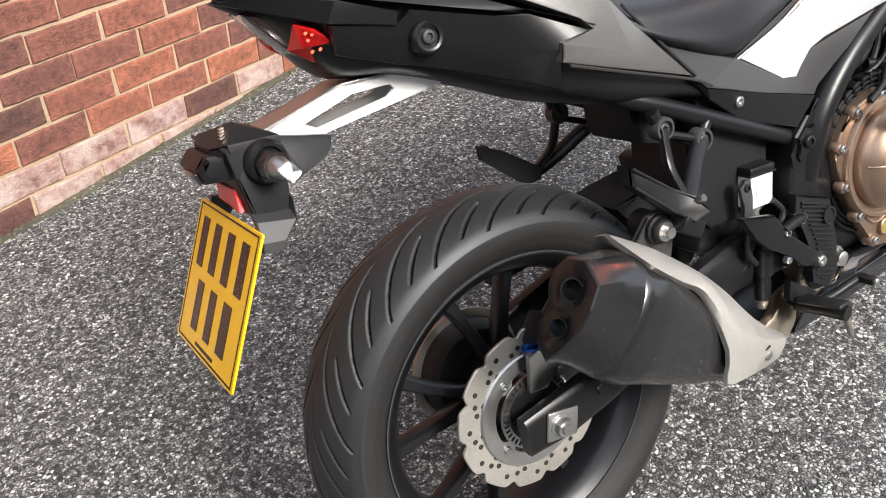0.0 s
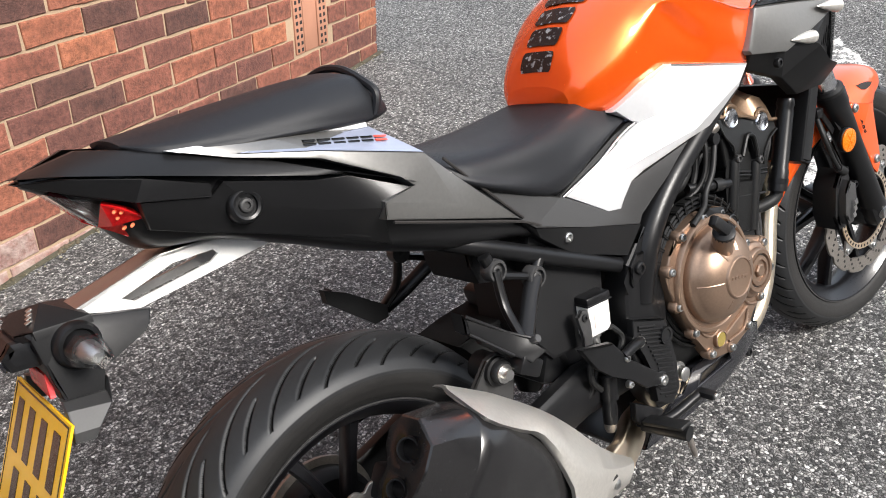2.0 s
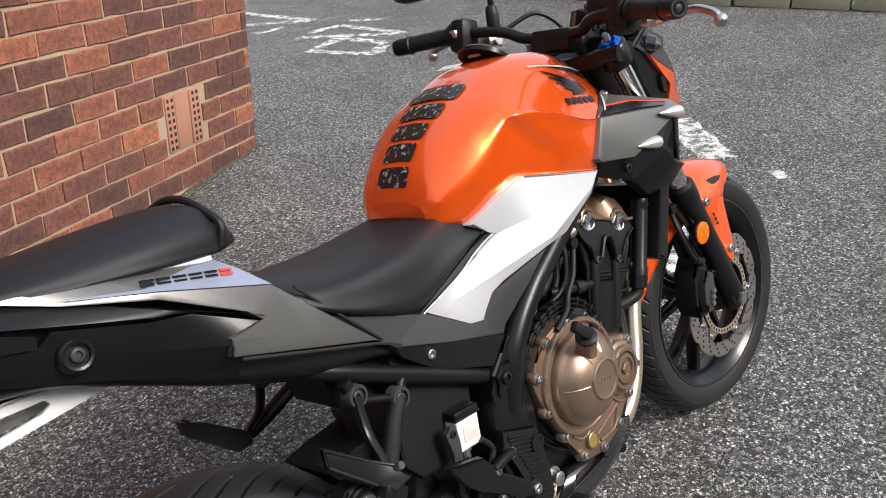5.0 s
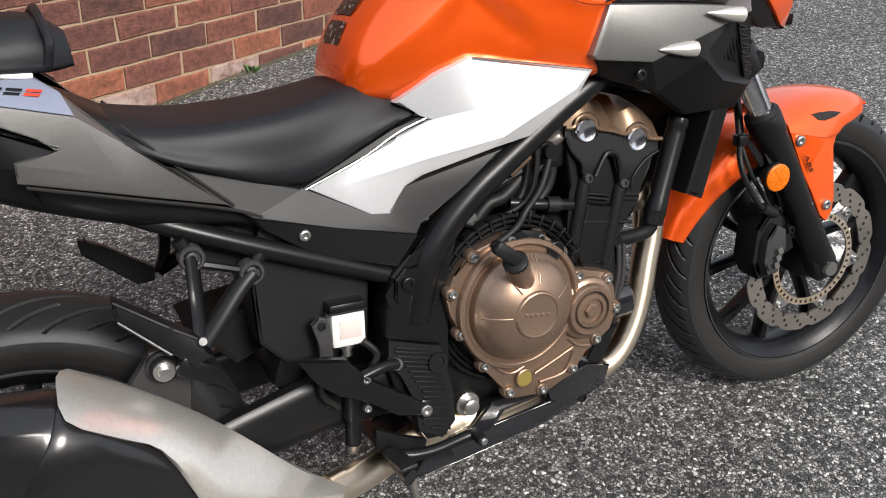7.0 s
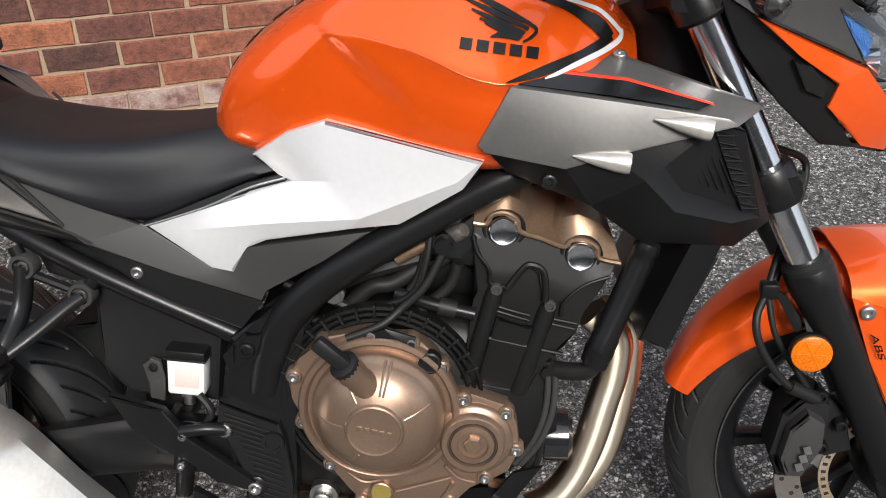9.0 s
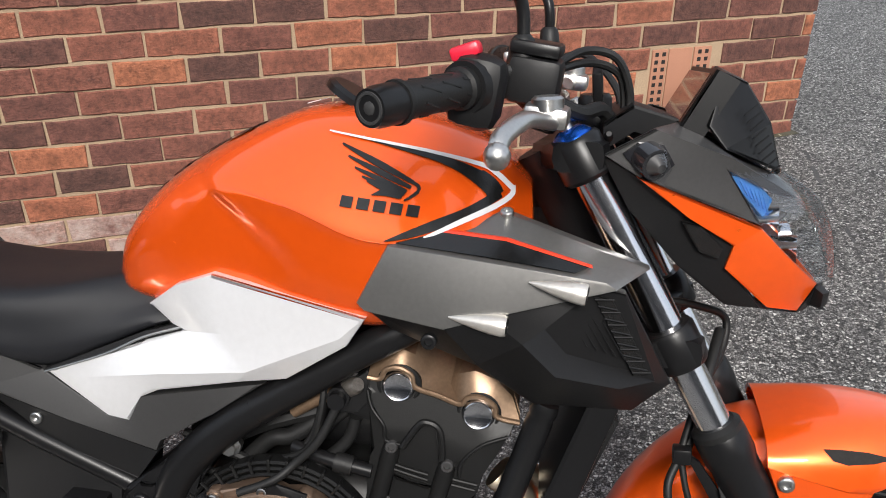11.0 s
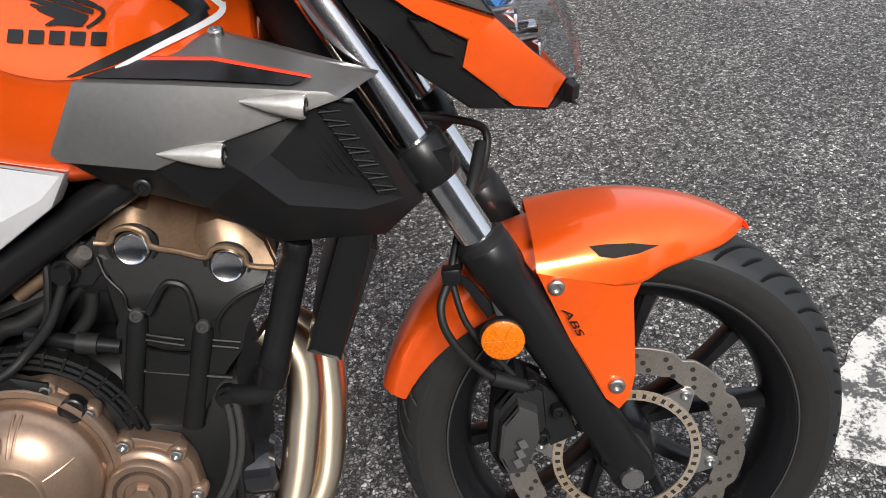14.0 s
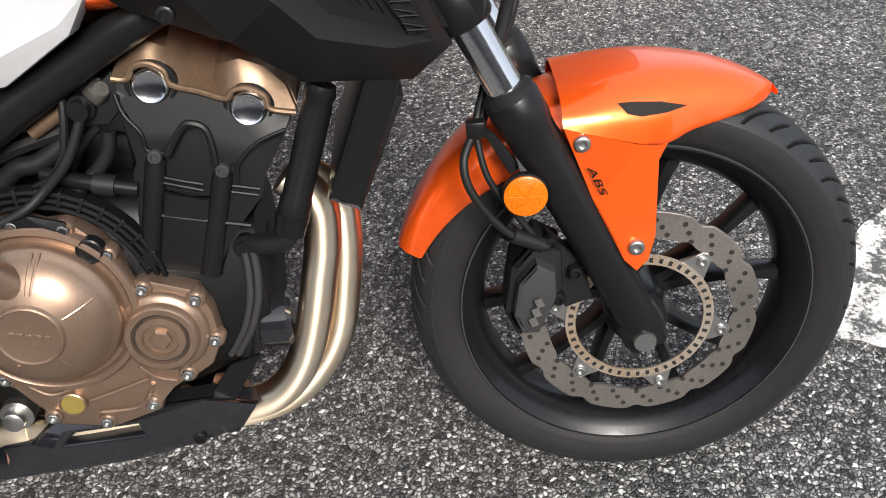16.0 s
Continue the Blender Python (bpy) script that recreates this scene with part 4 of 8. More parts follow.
# ---- engine ----
eng = plain("engine", body_bm([(0.58, [(0, 0.52), (0.07, 0.51), (0.10, 0.44), (0.10, 0.34), (0.06, 0.27), (0, 0.26)]), (0.70, [(0, 0.56), (0.09, 0.55), (0.125, 0.46), (0.125, 0.33), (0.08, 0.26), (0, 0.25)]), (0.85, [(0, 0.55), (0.09, 0.54), (0.12, 0.45), (0.12, 0.36), (0.08, 0.29), (0, 0.28)]), (0.95, [(0, 0.50), (0.07, 0.49), (0.09, 0.44), (0.09, 0.38), (0.06, 0.33), (0, 0.32)])], 4, 4), ENGINE, None, "black parallel twin engine with bronze covers")
block_side = [(0.845, -0.113, 0.672), (0.847, -0.113, 0.645), (0.844, -0.113, 0.592), (0.850, -0.113, 0.583), (0.819, -0.113, 0.464), (0.909, -0.113, 0.444), (0.921, -0.113, 0.486), (0.958, -0.113, 0.513), (0.968, -0.113, 0.540), (0.981, -0.113, 0.561), (0.998, -0.113, 0.586), (1.012, -0.113, 0.608), (1.024, -0.105, 0.628), (0.93, -0.10, 0.665)]
panel("cylinder_block", block_side, ENGINE, eng, depth=0.112, bev=0.006)
cam_face = [(0.847, -0.108, 0.684), (0.862, -0.108, 0.682), (0.902, -0.108, 0.672), (0.957, -0.108, 0.650), (0.999, -0.108, 0.634), (1.024, -0.108, 0.628), (1.013, -0.119, 0.612), (0.980, -0.120, 0.601), (0.957, -0.1215, 0.580), (0.931, -0.1215, 0.579), (0.932, -0.120, 0.596), (0.929, -0.119, 0.621), (0.918, -0.119, 0.629), (0.907, -0.119, 0.627), (0.885, -0.121, 0.601), (0.865, -0.120, 0.607), (0.864, -0.119, 0.627), (0.851, -0.116, 0.647), (0.846, -0.112, 0.670)]
panel("cam_chain_cover", cam_face, ENGINE, eng, depth=0.012, bev=0.003, both=False, label="black cast cover with stepped edges")
for pts, r in (([(0.846, -0.113, 0.668), (0.851, -0.1175, 0.647), (0.865, -0.1215, 0.626), (0.866, -0.1225, 0.608), (0.884, -0.1225, 0.602)], 0.0022), ([(1.012, -0.1195, 0.612), (0.981, -0.1215, 0.602), (0.957, -0.123, 0.581), (0.953, -0.122, 0.562)], 0.0022), ([(0.886, -0.124, 0.600), (0.907, -0.122, 0.627), (0.918, -0.1215, 0.6305), (0.931, -0.1215, 0.622), (0.934, -0.123, 0.598), (0.933, -0.124, 0.584)], 0.0042), ([(0.872, -0.117, 0.575), (0.893, -0.118, 0.568), (0.914, -0.117, 0.561)], 0.0022), ([(0.870, -0.117, 0.569), (0.891, -0.118, 0.562), (0.913, -0.117, 0.554)], 0.0022), ([(0.944, -0.116, 0.555), (0.973, -0.115, 0.547)], 0.0022), ([(0.942, -0.116, 0.548), (0.970, -0.115, 0.540)], 0.0022), ([(0.845, -0.115, 0.535), (0.87, -0.1165, 0.528), (0.915, -0.1165, 0.516), (0.955, -0.115, 0.505)], 0.0028)):
    plain("casting_ridge", tube_bm(pts, r, 8, 4), ENGINE, eng)
panel("barrel_face", [(0.872, -0.119, 0.560), (0.918, -0.119, 0.545), (0.893, -0.119, 0.452), (0.843, -0.119, 0.463)], ENGINE, eng, depth=0.02, bev=0.004, both=False)
for top_, low_ in (((0.872, -0.1135, 0.597), (0.834, -0.1135, 0.472)), ((0.938, -0.1135, 0.573), (0.898, -0.1135, 0.452))):
    plain("bolt_tower", rod_bm(top_, low_, ((0, 0.0105), (0.1, 0.0118), (0.45, 0.0112), (1, 0.0125)), 14), ENGINE, eng)
    bolt(eng, (top_[0] + 0.001, -0.1235, top_[2] + 0.003), 0.0080, 0.0040, GUNMETAL, (0, -1, 0))
lip_ = [(0.847, -0.111, 0.684), (0.862, -0.111, 0.682), (0.870, -0.111, 0.693), (0.886, -0.111, 0.695), (0.900, -0.111, 0.686), (0.904, -0.111, 0.671), (0.930, -0.111, 0.661), (0.956, -0.111, 0.650), (0.965, -0.111, 0.658), (0.981, -0.111, 0.659), (0.997, -0.111, 0.648), (1.000, -0.111, 0.634), (1.026, -0.111, 0.627)]
crease_ = [(0.848, -0.099, 0.692), (0.858, -0.099, 0.703), (0.868, -0.099, 0.711), (0.886, -0.099, 0.716), (0.904, -0.098, 0.707), (0.916, -0.092, 0.686), (0.931, -0.088, 0.673), (0.944, -0.092, 0.668), (0.955, -0.098, 0.683), (0.975, -0.099, 0.687), (1.000, -0.099, 0.676), (1.018, -0.099, 0.654), (1.025, -0.104, 0.630)]
shoulder_ = [(0.840, -0.060, 0.686), (0.852, -0.062, 0.704), (0.868, -0.062, 0.718), (0.886, -0.060, 0.725), (0.906, -0.060, 0.723), (0.922, -0.055, 0.706), (0.936, -0.052, 0.702), (0.950, -0.055, 0.697), (0.964, -0.060, 0.704), (0.982, -0.060, 0.700), (1.003, -0.062, 0.686), (1.016, -0.062, 0.663), (1.022, -0.062, 0.634)]
spine_ = [(x, 0.0, z) for x, y, z in shoulder_]
cover_grid = lip_ + crease_ + shoulder_ + spine_
cover_quads = [[13 * j + k, 13 * j + k + 1, 13 * j + k + 14, 13 * j + k + 13] for j in range(3) for k in range(12)]
panel("head_cover", cover_grid, BRONZE_D, eng, cover_quads, depth=0.02, bev=0, label="bronze painted cylinder head cover")
plain("cover_lip", tube_bm([(x, y - 0.001, z) for x, y, z in lip_], 0.0034, 8, 4), BRONZE_D, eng)
for p in ((0.8835, 0.6716), (0.9772, 0.6365)):
    plain("head_plug_seat", rod_bm((p[0], -0.07, p[1]), (p[0], -0.1115, p[1]), ((0, 0.0275), (0.94, 0.0275), (1, 0.0245), (1, 0.0215), (0.8, 0.021)), 30), ENGINE, eng)
    plain("head_plug", rod_bm((p[0], -0.08, p[1]), (p[0], -0.1155, p[1]), ((0, 0.0200), (0.88, 0.0200), (0.97, 0.0178), (1, 0.0165), (0.97, 0.0150), (0.965, 0.001)), 32), CHROME, eng, "chrome head plug")

CL = Vector((0.719, 0, 0.445))
case = [(0.687, -0.142, 0.551), (0.718, -0.142, 0.557), (0.741, -0.142, 0.545), (0.772, -0.142, 0.545), (0.796, -0.142, 0.520), (0.809, -0.142, 0.496), (0.816, -0.142, 0.464), (0.836, -0.142, 0.465), (0.884, -0.142, 0.446), (0.896, -0.142, 0.418), (0.899, -0.142, 0.377), (0.883, -0.142, 0.346), (0.855, -0.142, 0.330), (0.829, -0.142, 0.326), (0.814, -0.142, 0.311), (0.810, -0.142, 0.291), (0.749, -0.142, 0.274), (0.690, -0.142, 0.286), (0.668, -0.142, 0.324), (0.648, -0.142, 0.355), (0.634, -0.142, 0.388), (0.617, -0.142, 0.420), (0.606, -0.142, 0.460), (0.602, -0.142, 0.493), (0.621, -0.142, 0.518), (0.652, -0.142, 0.547)]
panel("crankcase_cover", case, BRONZE, eng, depth=0.024, bev=0.005, both=False, label="bronze crankcase cover ringed with bolts")
plain("clutch_cover", lathe_bm(CL, [(0.105, -0.135), (0.105, -0.149), (0.1025, -0.1525), (0.0965, -0.1535), (0.0940, -0.1515), (0.0925, -0.1475), (0.0865, -0.1475), (0.0855, -0.158), (0.0835, -0.1625), (0.0795, -0.1655), (0.0765, -0.171), (0.0705, -0.1790), (0.0615, -0.1860), (0.0545, -0.1900), (0.0480, -0.1930), (0.0375, -0.1965), (0.0355, -0.2000), (0.0335, -0.2008), (0.0322, -0.1988), (0.0300, -0.1984), (0.001, -0.1987)], 84), BRONZE, eng, "domed bronze clutch cover")
for a, r0_, r1_ in ((0.35, 0.040, 0.072), (1.28, 0.046, 0.082), (1.37, 0.046, 0.082), (2.05, 0.042, 0.060), (3.02, 0.040, 0.078), (4.15, 0.042, 0.056), (5.25, 0.042, 0.058)):
    d = Vector((math.cos(a), 0, math.sin(a)))
    rib_y = lambda r: float(np.interp(r, [0.038, 0.048, 0.0545, 0.0615, 0.0705, 0.0765, 0.0835], [-0.1955, -0.192, -0.189, -0.185, -0.178, -0.170, -0.162]))
    plain("cover_rib", tube_bm([CL + d * r + Vector((0, rib_y(r), 0)) for r in np.linspace(r0_, r1_, 5)], 0.0019, 8, 3), BRONZE, eng)
for k in range(5):
    plain("raised_badge", box_bm(CL + Vector((-0.018 + 0.009 * k, -0.1988, 0.0046 - 0.0023 * k)), (0.0066, 0.0014, 0.0062), Matrix.Rotation(radians(14), 3, "Y"), 0.0005), BRONZE, eng)
GC = Vector((0.838, 0, 0.399))
plain("pulse_cover", lathe_bm(GC, [(0.052, -0.135), (0.052, -0.146), (0.049, -0.150), (0.043, -0.152), (0.041, -0.159), (0.039, -0.161), (0.0325, -0.161), (0.0312, -0.1565), (0.0288, -0.1565), (0.0275, -0.1605), (0.0205, -0.1615), (0.0192, -0.1575), (0.012, -0.157)], 56), BRONZE, eng, "round bronze end cover with a hexagon plug")
# black ring paints the shade in the cover's groove
plain("cover_groove", lathe_bm(GC, [(0.0308, -0.1560), (0.0308, -0.1572), (0.0291, -0.1572), (0.0291, -0.1560)], 48, closed=True), DARK, eng)
plain("pulse_plug", rod_bm(GC + Vector((0, -0.155, 0)), GC + Vector((0, -0.1635, 0)), ((0, 0.0125), (0.75, 0.0125), (1, 0.0105)), 6), BRONZE, eng)
for x, z in ((0.716, 0.549), (0.766, 0.539), (0.802, 0.503), (0.653, 0.539), (0.612, 0.493), (0.617, 0.426), (0.648, 0.362), (0.685, 0.302), (0.744, 0.286), (0.803, 0.303), (0.852, 0.339), (0.893, 0.381), (0.882, 0.436), (0.828, 0.457)):
    plain("bolt_boss", rod_bm((x, -0.13, z), (x, -0.1455, z), ((0, 0.0112), (0.85, 0.0112), (1, 0.0095)), 14), BRONZE, eng)
    bolt(eng, (x, -0.1455, z), 0.0072, 0.0055, STEEL)
plain("oil_filler", rod_bm((0.716, -0.172, 0.487), (0.691, -0.200, 0.537), ((0, 0.0195), (0.45, 0.0175), (0.72, 0.0165), (0.73, 0.0185), (1, 0.0185)), 20), BRONZE, eng)
plain("filler_cap", rod_bm((0.692, -0.199, 0.535), (0.688, -0.203, 0.543), ((0, 0.0185), (0.7, 0.0185), (1, 0.014)), 18), BLACK, eng, "black oil filler cap")
plain("cap_handle", box_bm((0.677, -0.205, 0.556), (0.050, 0.016, 0.020), Matrix.Rotation(radians(44), 3, "Y"), 0.005), BLACK, eng)
plain("timing_plug", rod_bm((0.788, -0.140, 0.513), (0.788, -0.1535, 0.513), ((0, 0.0150), (0.9, 0.0145), (1, 0.0125), (0.9, 0.011)), 20), BLACK_S, eng, "black plug in the cover")
plain("sight_glass", rod_bm((0.713, -0.140, 0.318), (0.713, -0.1500, 0.318), ((0, 0.0165), (0.9, 0.0160), (1, 0.0145), (0.8, 0.0135)), 20), BRONZE, eng)
plain("oil_window", rod_bm((0.713, -0.141, 0.318), (0.713, -0.1485, 0.318), ((0, 0.0132), (1, 0.0132)), 16), material("amber_oil", (0.20, 0.15, 0.035), 0.08, coat=0.5), eng)
for pts in ([(0.733, -0.1435, 0.318), (0.770, -0.1435, 0.328), (0.807, -0.1435, 0.339)], [(0.740, -0.1435, 0.300), (0.782, -0.1435, 0.300), (0.798, -0.1435, 0.312), (0.809, -0.1435, 0.331)], [(0.667, -0.1435, 0.355), (0.672, -0.1435, 0.347), (0.692, -0.1435, 0.333), (0.720, -0.1435, 0.340), (0.742, -0.1435, 0.362)], [(0.800, -0.1435, 0.358), (0.816, -0.1435, 0.340), (0.838, -0.1435, 0.332)]):
    plain("case_rib", tube_bm(pts, 0.0028, 8, 4), BRONZE, eng)
plain("lead_bracket", sheet_bm([(0.716, -0.150, 0.556), (0.735, -0.148, 0.560), (0.772, -0.150, 0.548), (0.770, -0.152, 0.535), (0.745, -0.150, 0.546), (0.722, -0.152, 0.542)], [[0, 1, 4, 5], [1, 2, 3, 4]], 0.004, 0.001), BLACK_S, eng)
plain("oil_filter", rod_bm((0.90, -0.06, 0.352), (0.972, -0.06, 0.350), ((0, 0.034), (0.45, 0.034), (0.47, 0.036), (0.55, 0.0365), (0.92, 0.0365), (1, 0.031)), 14), BLACK_G, eng, "glossy black spin-on oil filter")
for o_ in (0.0, 0.0095):
    plain("breather_pipe", tube_bm([(0.938 + o_, -0.100, 0.466), (0.937 + o_, -0.100, 0.435), (0.931 + o_, -0.100, 0.400), (0.916 + o_, -0.098, 0.362), (0.892 + o_, -0.092, 0.325)], 0.0046, 10, 5), CHARCOAL, eng)
plain("chain_case", box_bm((0.925, -0.02, 0.42), (0.05, 0.10, 0.09), None, 0.012), ENGINE, eng)
plain("starter_motor", rod_bm((0.72, 0.0, 0.60), (0.86, 0.0, 0.575), ((0, 0.04), (0.9, 0.04), (1, 0.03)), 18), BLACK, eng)
plain("throttle_body", box_bm((0.80, 0, 0.665), (0.13, 0.2, 0.06), Matrix.Rotation(radians(20), 3, "Y"), 0.012), BLACK, eng)
plain("spark_lead", tube_bm([(0.745, -0.10, 0.588), (0.79, -0.112, 0.577), (0.845, -0.115, 0.563)], 0.009, 10, 4), BLACK_S, eng)
plain("bracket_hose", tube_bm([(0.81, -0.122, 0.651), (0.785, -0.128, 0.608), (0.755, -0.13, 0.58), (0.729, -0.14, 0.562), (0.685, -0.146, 0.547)], 0.0055, 10, 5), HOSE, eng)
plain("fuel_pipe", tube_bm([(0.748, -0.1, 0.634), (0.773, -0.1, 0.647), (0.803, -0.1, 0.661)], 0.0085, 12, 4), BRONZE_D, eng)
plain("hanger_stub", rod_bm((0.817, -0.1, 0.663), (0.836, -0.115, 0.676), ((0, 0.011), (0.8, 0.011), (1, 0.008)), 16), DISC, eng)
for pts, r in (([(0.675, -0.09, 0.561), (0.712, -0.09, 0.592), (0.74, -0.09, 0.597), (0.776, -0.085, 0.617)], 0.011), ([(0.685, -0.1, 0.536), (0.723, -0.1, 0.555), (0.756, -0.1, 0.553), (0.811, -0.1, 0.593), (0.826, -0.1, 0.627)], 0.008), ([(0.764, -0.09, 0.577), (0.79, -0.09, 0.611), (0.814, -0.09, 0.631)], 0.006)):
    plain("engine_hose", tube_bm(pts, r, 12, 5), HOSE, eng)
for r in (0.116, 0.124, 0.132):
    plain("casing_ring", lathe_bm(CL, [(r - 0.003, -0.105), (r - 0.003, -0.124), (r, -0.127), (r + 0.0025, -0.124), (r + 0.0025, -0.105)], 60), ENGINE, eng)
for k in range(15):
    a_ = radians(20 + 10 * k)
    plain("casing_tooth", box_bm(CL + Vector((0.128 * math.cos(a_), -0.120, 0.128 * math.sin(a_))), (0.018, 0.014, 0.004), Matrix.Rotation(-a_, 3, "Y"), 0.001), ENGINE, eng)
plain("lead_collar", tube_bm([(0.80, -0.113, 0.5745), (0.822, -0.114, 0.569)], 0.0125, 10, 2), HOSE, eng)
for pts, r in (([(0.60, -0.09, 0.60), (0.66, -0.10, 0.58), (0.72, -0.10, 0.56), (0.77, -0.10, 0.60), (0.79, -0.10, 0.66)], 0.006), ([(0.70, -0.10, 0.565), (0.765, -0.115, 0.59), (0.788, -0.118, 0.64), (0.795, -0.11, 0.69)], 0.0045), ([(0.62, -0.08, 0.57), (0.70, -0.09, 0.61), (0.78, -0.085, 0.63)], 0.010), ([(0.61, -0.095, 0.555), (0.66, -0.105, 0.552), (0.70, -0.11, 0.572)], 0.005), ([(0.935, -0.09, 0.465), (0.925, -0.095, 0.40), (0.915, -0.09, 0.33), (0.89, -0.08, 0.29)], 0.0045), ([(0.945, -0.09, 0.465), (0.934, -0.095, 0.40), (0.925, -0.09, 0.33), (0.90, -0.08, 0.28)], 0.0045)):
    plain("wiring", tube_bm(pts, r, 8, 5), HOSE, eng)
plain("breather_hose", tube_bm([(0.63, -0.06, 0.62), (0.69, -0.05, 0.60), (0.75, -0.06, 0.615), (0.80, -0.05, 0.64)], 0.017, 12, 4), HOSE, eng)
plain("hose_union", rod_bm((0.939, -0.085, 0.469), (0.939, -0.103, 0.469), ((0, 0.015), (0.6, 0.015), (0.6, 0.010), (1, 0.010)), 12), BLACK_S, eng)
plain("guard_bracket", sheet_bm([(0.89, -0.10, 0.315), (0.93, -0.10, 0.325), (0.885, -0.10, 0.26), (0.855, -0.10, 0.27)], [[0, 1, 2, 3]], 0.004, 0.001), BLACK_S, eng)

# radiator
rad = [(1.106, -0.142, 0.670), (1.142, -0.142, 0.664), (1.081, -0.142, 0.517), (1.046, -0.142, 0.535)]
rad_ob = plain("radiator", sheet_bm(rad, [[0, 1, 2, 3]], 0.284, 0.006), BLACK_S, None, "black radiator across the frame")
plain("radiator_core", box_bm((1.105, 0, 0.585), (0.02, 0.25, 0.12), Matrix.Rotation(radians(26), 3, "Y"), 0.002), CARBON, rad_ob)
plain("radiator_hose", rod_bm((1.058, -0.118, 0.656), (0.995, -0.116, 0.492), ((0, 0.0150), (0.06, 0.0175), (0.10, 0.0150), (0.14, 0.0165), (0.75, 0.0165), (0.77, 0.0180), (1, 0.0180)), 22), BLACK_S, None, "thick black coolant pipe")
plain("hose_elbow", tube_bm([(0.998, -0.116, 0.500), (0.990, -0.114, 0.482), (0.970, -0.105, 0.474), (0.945, -0.09, 0.470)], 0.012, 14, 5), HOSE)
plain("hose_clip", tube_bm([(1.0035, -0.1163, 0.515), (1.000, -0.1162, 0.506)], 0.0192, 16, 2), BLACK_S)

# belly pan
pan = [(0.545, -0.108, 0.224), (0.513, -0.108, 0.190), (0.575, -0.112, 0.190), (0.754, -0.113, 0.198), (0.829, -0.112, 0.211), (0.889, -0.104, 0.222), (0.912, -0.092, 0.248), (0.857, -0.114, 0.280), (0.738, -0.110, 0.272), (0.669, -0.110, 0.274), (0.628, -0.110, 0.242), (0.591, -0.108, 0.240), (0.645, -0.122, 0.221), (0.753, -0.125, 0.217), (0.824, -0.124, 0.238), (0.676, -0.121, 0.262), (0.768, -0.122, 0.264), (0.782, -0.123, 0.238), (0.670, -0.117, 0.238), (0.687, -0.117, 0.254), (0.768, -0.117, 0.256), (0.770, -0.118, 0.240)]
panel("belly_pan", pan, BLACK_G, bike, [[0, 1, 2, 11], [2, 3, 13, 12], [11, 2, 12, 10], [3, 4, 14, 13], [4, 5, 6, 14], [14, 6, 7], [17, 14, 7, 16], [16, 7, 8], [8, 9, 15, 16], [10, 12, 15, 9], [12, 18, 19, 15], [15, 19, 20, 16], [16, 20, 21, 17], [12, 13, 17, 21, 18], [13, 14, 17]], depth=0.03, bev=0.003, label="faceted black plastic belly pan")
plain("sump_pipe", tube_bm([(0.61, -0.085, 0.245), (0.70, -0.085, 0.245), (0.80, -0.078, 0.247)], 0.017, 16, 4), PIPE)
plain("pan_floor", sheet_bm([(0.50, -0.09, 0.190), (0.88, -0.09, 0.205), (0.88, 0.09, 0.205), (0.50, 0.09, 0.190)], [[0, 1, 2, 3]], 0.008, 0.002, (0, 0, 1)), BLACK_S)
bolt(bike, (0.835, -0.1165, 0.222), 0.009, 0.003, BLACK_S)

# ---- frame ----
for s in (1, -1):
    plain("frame_spar", tube_bm([(0.955, s * -0.10, 0.768), (0.896, s * -0.117, 0.744), (0.836, s * -0.117, 0.715), (0.786, s * -0.117, 0.688), (0.726, s * -0.117, 0.655), (0.684, s * -0.117, 0.631), (0.637, s * -0.117, 0.596), (0.600, s * -0.116, 0.556), (0.578, s * -0.113, 0.510), (0.562, s * -0.108, 0.46)], (0.0185, 0.0255), 18, 6), BLACK_S, None, "satin black tubular frame spar")
    plain("subframe_tube", tube_bm([(0.20, s * -0.070, 0.716), (0.262, s * -0.096, 0.682), (0.373, s * -0.108, 0.622), (0.545, s * -0.106, 0.53)], 0.0135, 14, 4), BLACK_S, None, "black subframe tube")
    plain("subframe_brace", tube_bm([(0.25, s * -0.085, 0.80), (0.40, s * -0.09, 0.72), (0.56, s * -0.10, 0.62)], 0.012, 10, 3), BLACK_S)
panel("pivot_plate", [(0.616, -0.126, 0.600), (0.565, -0.126, 0.563), (0.529, -0.126, 0.540), (0.525, -0.126, 0.512), (0.515, -0.126, 0.493), (0.506, -0.126, 0.452), (0.505, -0.127, 0.40), (0.512, -0.128, 0.33), (0.545, -0.128, 0.262), (0.580, -0.128, 0.256), (0.597, -0.128, 0.328), (0.600, -0.127, 0.393), (0.599, -0.126, 0.455), (0.607, -0.126, 0.505), (0.625, -0.126, 0.543), (0.648, -0.126, 0.576)], BLACK_S, bike, depth=0.045, bev=0.008, label="black frame plate at the swingarm pivot")
panel("frame_lug", [(0.552, -0.131, 0.550), (0.572, -0.131, 0.548), (0.576, -0.131, 0.528), (0.562, -0.131, 0.511), (0.534, -0.131, 0.497), (0.529, -0.131, 0.507), (0.534, -0.131, 0.535)], BLACK_S, bike, depth=0.012, bev=0.004, both=False)
plain("spar_collar", tube_bm([(0.700, -0.117, 0.6400), (0.711, -0.117, 0.6465)], 0.0222, 16, 2), BLACK_S)
bolt(bike, (0.552, -0.132, 0.526), 0.011, 0.006, BLACK_S)
panel("engine_hanger", [(0.79, -0.105, 0.655), (0.845, -0.105, 0.69), (0.865, -0.105, 0.668), (0.83, -0.105, 0.635), (0.80, -0.105, 0.635)], BLACK, bike, depth=0.012, bev=0.002)
